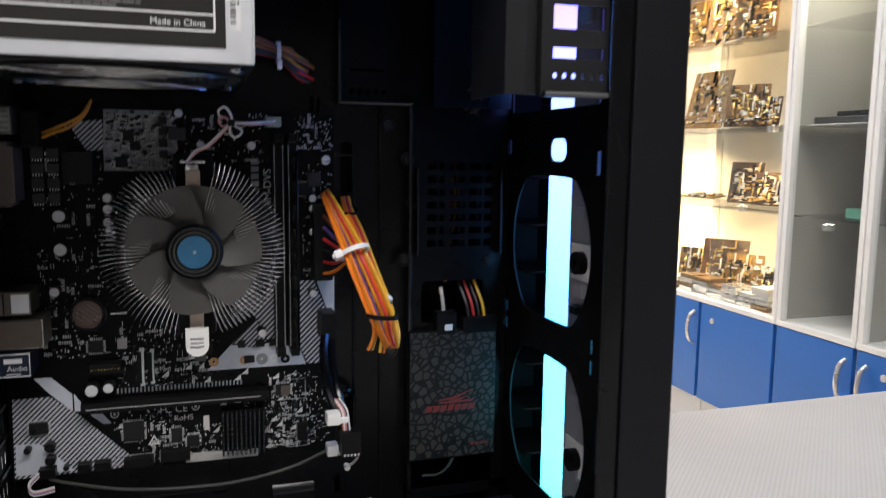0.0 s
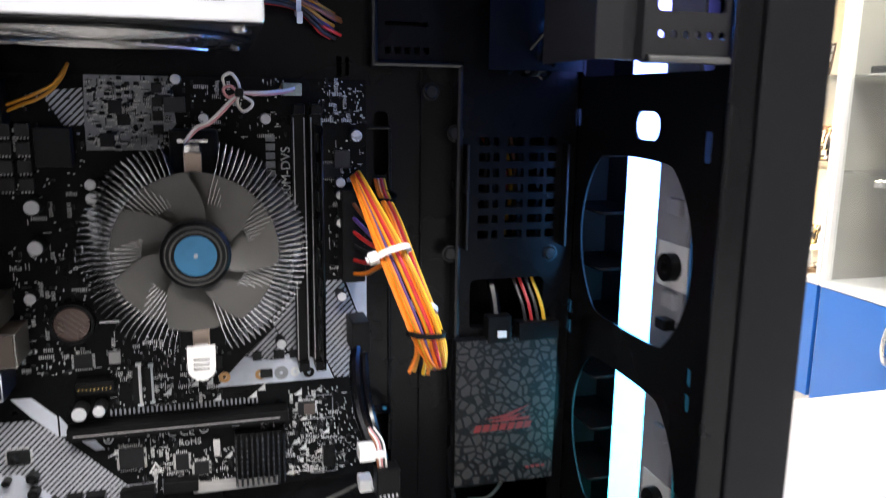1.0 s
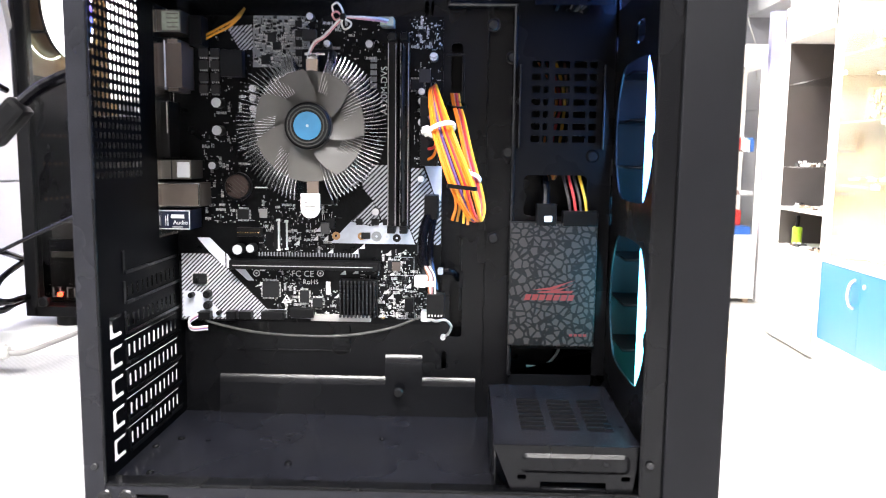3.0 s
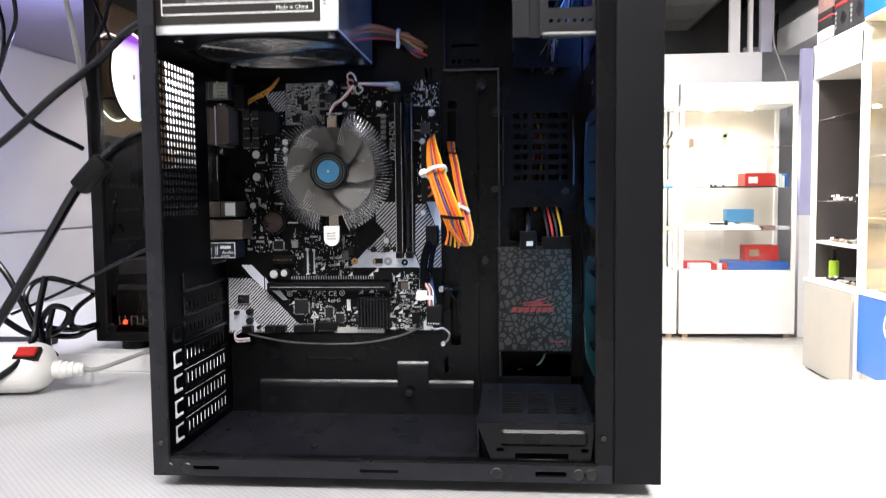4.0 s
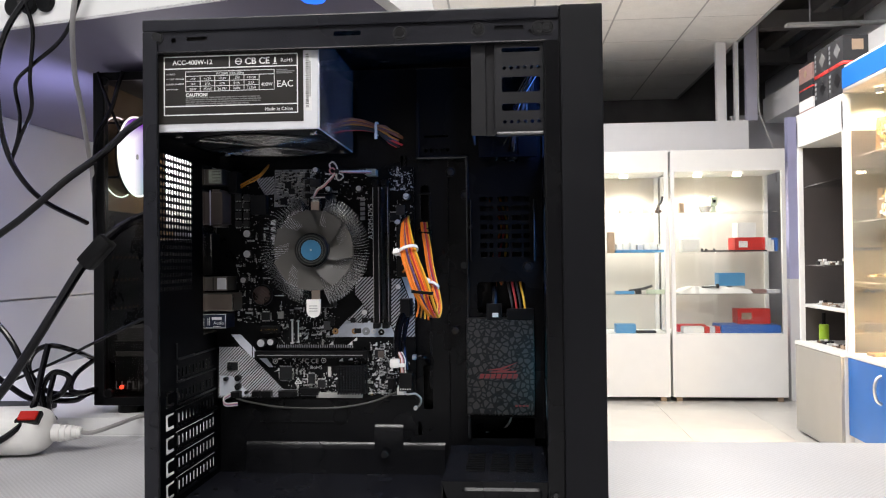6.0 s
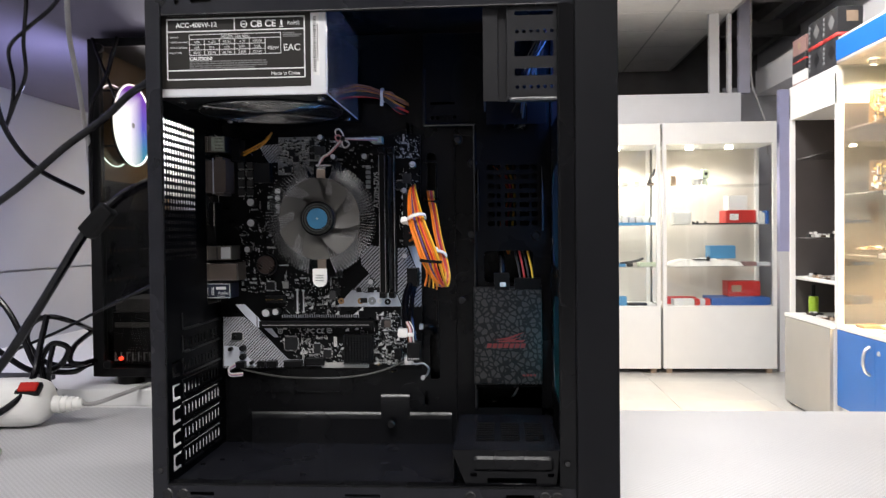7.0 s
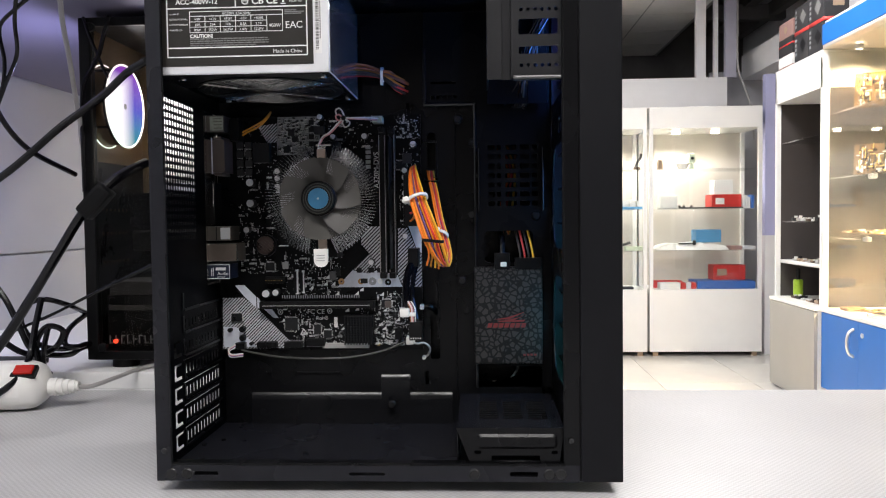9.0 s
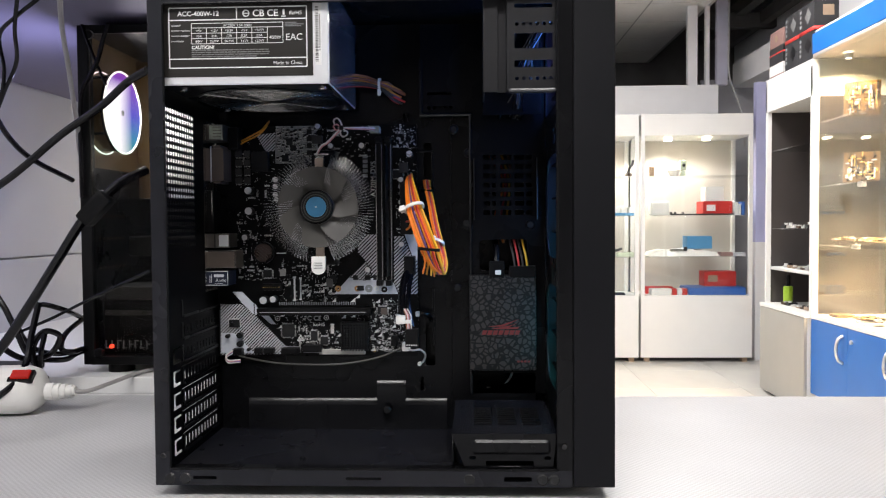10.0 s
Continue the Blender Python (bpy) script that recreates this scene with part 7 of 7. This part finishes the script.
# Made-up block that catches fan light so the case's vent holes look bright.
part("vent_filler", one(-0.221, -0.090, 0.520, 0.590, 1.140, 1.285, 0.004), "grey_lam", pc, "added pale block, brightens the view through the vent")
part("dark_board", one(-0.211, 0.05, 0.595, 0.603, 0.995, 1.075, 0.001), "board", pc)
part("graphics_card", one(-0.246, 0.01, 0.49, 0.594, 1.035, 1.065, 0.003), "soft", pc, "dark graphics card")
FY, FZ = 0.484, 1.247
bm = ringbar(bmesh.new(), (-0.2525, FY, FZ), "x", 0.0030, 0.0560, 0.0586, 48)
for a in (0.6, 2.2, 3.8, 5.4):
    rod(bm, (-0.277, FY + 0.0572 * math.cos(a), FZ + 0.0572 * math.sin(a)), "x", 0.0246, 0.002, 8)
fan = part("fan_frame", bm, "soft", pc, "fan ring lit in rainbow colours")
part("light_ring", ringbar(bmesh.new(), (-0.2765, FY, FZ), "x", 0.0012, 0.0592, 0.0606, 48), "rim", fan)
part("light_ring", ringbar(bmesh.new(), (-0.2475, FY, FZ), "x", 0.0014, 0.0582, 0.0606, 48), "rim", fan)
part("fan_disc", rod(bmesh.new(), (-0.2489, FY, FZ), "x", 0.0012, 0.0583, 48), "ring", fan, "frosted lit disc over the blades")
part("fan_body", rod(bmesh.new(), (-0.2786, FY, FZ), "x", 0.0246, 0.0560, 48), "bronze", fan)
part("hub_badge", rod(bmesh.new(), (-0.2477, FY, FZ), "x", 0.0005, 0.0042, 20), "grey_cable", fan)
pane = part("side_glass", one(X0 + 0.0165, X1 - 0.0305, Y0 + 0.002, Y0 + 0.006, ZB + 0.0125, ZT - 0.0125), "smoked", pc, "smoked glass side")
for x, z in ((-0.260, 1.345), (-0.2555, 0.904)):
    part("thumb_screw", rod(bmesh.new(), (x, Y0, z), "y", -0.006, 0.006, 18, cap=0.001), "soft", pc)
for x in (-0.236, 0.09):
    for y in (0.44, 0.59):
        part("foot", rod(bmesh.new(), (x, y, 0.874), "z", 0.012, 0.018, 24), "soft", pc)
part("inner_lead", tube(bmesh.new(), [(-0.268, 0.4095, 1.358), (-0.260, 0.4085, 1.334), (-0.250, 0.408, 1.310), (-0.241, 0.4085, 1.287), (-0.236, 0.4095, 1.275)], 0.0022, 8), "cable", pc, "thin black lead crossing another")
part("inner_lead", tube(bmesh.new(), [(-0.231, 0.4095, 1.358), (-0.238, 0.408, 1.337), (-0.245, 0.407, 1.310), (-0.254, 0.4065, 1.291), (-0.267, 0.4065, 1.270), (-0.2715, 0.407, 1.245), (-0.2725, 0.4075, 1.200), (-0.2725, 0.4085, 1.120)], 0.0031, 8), "cable", pc, "thick black lead hanging along the frame")
carton("packing_box", -0.30, 0.12, 0.66, 0.95, 0.874, 1.345, "tan_card", "pale cardboard box behind the second computer")

strip = thing("power_strip", (-0.42, 0.28, 0.85), "white power strip with a lit red rocker switch", "power strip")
TS = Matrix.Translation((-0.256, 0.259, 0.85)) @ Matrix.Rotation(radians(8), 4, "Z")


def on_strip(name, x0, x1, y0, y1, z0, z1, mat, bev=0.0, parent=strip, label=""):
    bm = one(x0, x1, y0, y1, z0, z1, bev)
    bmesh.ops.transform(bm, matrix=TS, verts=bm.verts)
    return part(name, bm, mat, parent, label)


bm = bmesh.new()
box(bm, -0.36, 0.0, 0.0, 0.060, 0.001, 0.059)
bmesh.ops.bevel(bm, geom=list(bm.edges), offset=0.025, segments=7, affect="EDGES", profile=0.5)
bmesh.ops.transform(bm, matrix=TS, verts=bm.verts)
part("housing", bm, "white_plastic", strip, smooth=60)
on_strip("socket_face", -0.345, -0.080, 0.010, 0.050, 0.0582, 0.0600, "soft", 0.0006, label="dark socket face")
for name, box_, mat in (("rocker_bezel", (-0.0140, 0.0140, -0.0085, 0.0085, -0.006, 0.0006), "soft"), ("rocker", (-0.0105, 0.0105, -0.0062, 0.0062, -0.002, 0.0036), "switch")):
    bm = one(*box_, 0.0008)
    bmesh.ops.transform(bm, matrix=TS @ Matrix.Translation((-0.021, 0.0085, 0.0512)) @ Matrix.Rotation(radians(38), 4, "X"), verts=bm.verts)
    part(name, bm, mat, strip)
on_strip("black_plug", -0.170, -0.100, 0.010, 0.050, 0.0592, 0.090, "soft", 0.008, label="black mains plug")
bm = rod(bmesh.new(), (0.0, 0.030, 0.026), "x", 0.034, 0.011, 20, r2=0.006)
for k in range(4):
    ringbar(bm, (0.006 + 0.007 * k, 0.030, 0.026), "x", 0.0035, 0.007, 0.0112 - 0.001 * k, 16)
bmesh.ops.transform(bm, matrix=TS, verts=bm.verts)
part("strain_relief", bm, "white_plastic", strip)
part("cord", tube(bmesh.new(), [(-0.229, 0.293, 0.876), (-0.216, 0.302, 0.874), (-0.205, 0.340, 0.876), (-0.195, 0.400, 0.8775), (-0.175, 0.470, 0.8772), (-0.150, 0.640, 0.8772)], 0.0028, 10), "grey_cable", strip)

green = thing("green_plug", (-0.258, 0.135, 0.85), "small green plug with a clear tip lying on the desk", "plug")
part("body", rod(bmesh.new(), (-0.280, 0.135, 0.860), "x", 0.040, 0.0088, 18, cap=0.002), "green_part", green)
part("tip", rod(bmesh.new(), (-0.240, 0.135, 0.860), "x", 0.012, 0.0055, 14, cap=0.001), "pale_port", green)


def run_cable(name, label, r, pts_, mat="cable", steps=8):
    t = thing(name, pts_[-1], label, "cable", "cables by the wall")
    part("lead", tube(bmesh.new(), pts_, r, 10, steps), mat, t)
    return t


c = run_cable("mains_cable", "thick black mains cable running to the case's back", 0.0037, [(-0.0390, 0.085, 1.2280), (-0.0660, 0.100, 1.2190), (-0.0970, 0.110, 1.1980), (-0.1430, 0.120, 1.1720), (-0.1790, 0.120, 1.1430), (-0.2080, 0.120, 1.1220), (-0.2810, 0.120, 1.0760), (-0.4180, 0.130, 1.0150)])
part("plug", rod(bmesh.new(), (-0.020, 0.085, 1.2120), "x", 0.018, 0.009, 16), "soft", c)
c = run_cable("video_cable", "black video cable with a ferrite block", 0.0046, [(-0.0610, 0.130, 1.1370), (-0.0720, 0.115, 1.1280), (-0.0850, 0.105, 1.1160), (-0.1110, 0.100, 1.0880), (-0.1380, 0.100, 1.0480), (-0.1670, 0.100, 1.0040), (-0.2000, 0.100, 0.9580), (-0.2360, 0.100, 0.9260), (-0.3420, 0.100, 0.8850)])
f0, f1 = Vector((-0.0890, 0.102, 1.1090)), Vector((-0.1100, 0.100, 1.0870))
ang = math.atan2(f1.z - f0.z, f1.x - f0.x)
bm = one(-0.018, 0.018, -0.008, 0.008, -0.0085, 0.0085, 0.004)
bmesh.ops.transform(bm, matrix=Matrix.Translation((f0 + f1) / 2) @ Matrix.Rotation(-ang, 4, "Y"), verts=bm.verts)
part("ferrite_block", bm, "soft", c)
run_cable("black_cable", "black cable sagging from the shelf to the second computer", 0.0036, [(-0.2110, 0.220, 1.4530), (-0.2410, 0.225, 1.4150), (-0.2800, 0.230, 1.3670), (-0.3080, 0.250, 1.3220), (-0.3240, 0.280, 1.2640), (-0.3280, 0.310, 1.2160), (-0.3210, 0.360, 1.1750), (-0.3020, 0.440, 1.1460)])
run_cable("thin_cable", "thin black cable hanging from the shelf", 0.0024, [(-0.2540, 0.220, 1.4480), (-0.2560, 0.225, 1.4020), (-0.2520, 0.235, 1.3640), (-0.2720, 0.260, 1.3160), (-0.2830, 0.280, 1.2810), (-0.3110, 0.300, 1.2490), (-0.3310, 0.312, 1.2220)])
run_cable("thin_cable", "thin black cable hanging from the shelf", 0.0024, [(-0.1580, 0.200, 1.4290), (-0.1810, 0.210, 1.3870), (-0.2050, 0.230, 1.3640), (-0.2330, 0.250, 1.3500), (-0.2690, 0.260, 1.3300), (-0.2970, 0.270, 1.3100), (-0.3050, 0.290, 1.2760), (-0.3140, 0.300, 1.2490), (-0.3310, 0.312, 1.2220)])
run_cable("pale_cable", "pale grey cable hanging from the shelf", 0.0031, [(-0.167, 0.190, 1.438), (-0.177, 0.200, 1.403), (-0.194, 0.220, 1.364), (-0.221, 0.270, 1.324), (-0.246, 0.330, 1.286), (-0.262, 0.372, 1.245), (-0.273, 0.402, 1.215), (-0.287, 0.432, 1.188), (-0.298, 0.470, 1.150)], "grey_cable")
run_cable("thin_cable", "thin dark lead running behind the case", 0.0020, [(-0.1320, 0.300, 1.0250), (-0.1700, 0.310, 1.0090), (-0.2270, 0.320, 0.9840), (-0.2780, 0.330, 0.9610), (-0.3460, 0.340, 0.9340)])
run_cable("black_cable", "black cable looping on the table", 0.0036, [(-0.2940, 0.440, 0.9500), (-0.2820, 0.370, 0.9690), (-0.3010, 0.350, 0.9780), (-0.3180, 0.340, 0.9710), (-0.3200, 0.330, 0.9500), (-0.3080, 0.340, 0.9230), (-0.2890, 0.360, 0.9110), (-0.2900, 0.440, 0.9020)])
run_cable("black_cable", "black cable looping on the table", 0.0036, [(-0.2970, 0.460, 0.9490), (-0.2840, 0.380, 0.9360), (-0.2800, 0.360, 0.9180), (-0.2710, 0.370, 0.9120), (-0.2720, 0.400, 0.9110), (-0.2870, 0.460, 0.9030)])
run_cable("black_cable", "black cable coiled on the table", 0.0038, [(-0.4050, 0.320, 1.0430), (-0.3600, 0.320, 1.0130), (-0.3350, 0.320, 0.9840), (-0.3170, 0.320, 0.9480), (-0.3030, 0.320, 0.9190), (-0.2910, 0.330, 0.9110), (-0.2790, 0.340, 0.9190), (-0.2710, 0.340, 0.9380), (-0.2860, 0.330, 0.9450), (-0.2950, 0.320, 0.9260), (-0.2890, 0.315, 0.8980)])
run_cable("black_cable", "black cable coiled on the table", 0.0038, [(-0.3850, 0.310, 0.9670), (-0.3460, 0.330, 0.9270), (-0.3230, 0.340, 0.9090), (-0.3010, 0.360, 0.9030), (-0.2850, 0.380, 0.9000), (-0.2800, 0.400, 0.9050), (-0.2870, 0.460, 0.9020)])
run_cable("black_cable", "black cable dropping over the power strip", 0.0040, [(-0.2800, 0.310, 0.9850), (-0.2870, 0.305, 0.9470), (-0.2860, 0.290, 0.9130), (-0.2840, 0.260, 0.8920), (-0.3130, 0.250, 0.8700), (-0.3670, 0.250, 0.8450)])
run_cable("black_cable", "black cable leaning across the strip", 0.0034, [(-0.2790, 0.320, 0.9440), (-0.2820, 0.315, 0.9200), (-0.2860, 0.320, 0.8970), (-0.2870, 0.335, 0.8830)])
tower = thing("dark_stand", (-0.44, 0.33, 0.85), "dark slim stand at the edge of the wall", "stand")
part("column", one(-0.47, -0.395, 0.33, 0.37, 0.874, 1.035, 0.004), "soft", tower)
part("base", one(-0.50, -0.36, 0.372, 0.46, 0.874, 0.884, 0.003), "soft", tower)
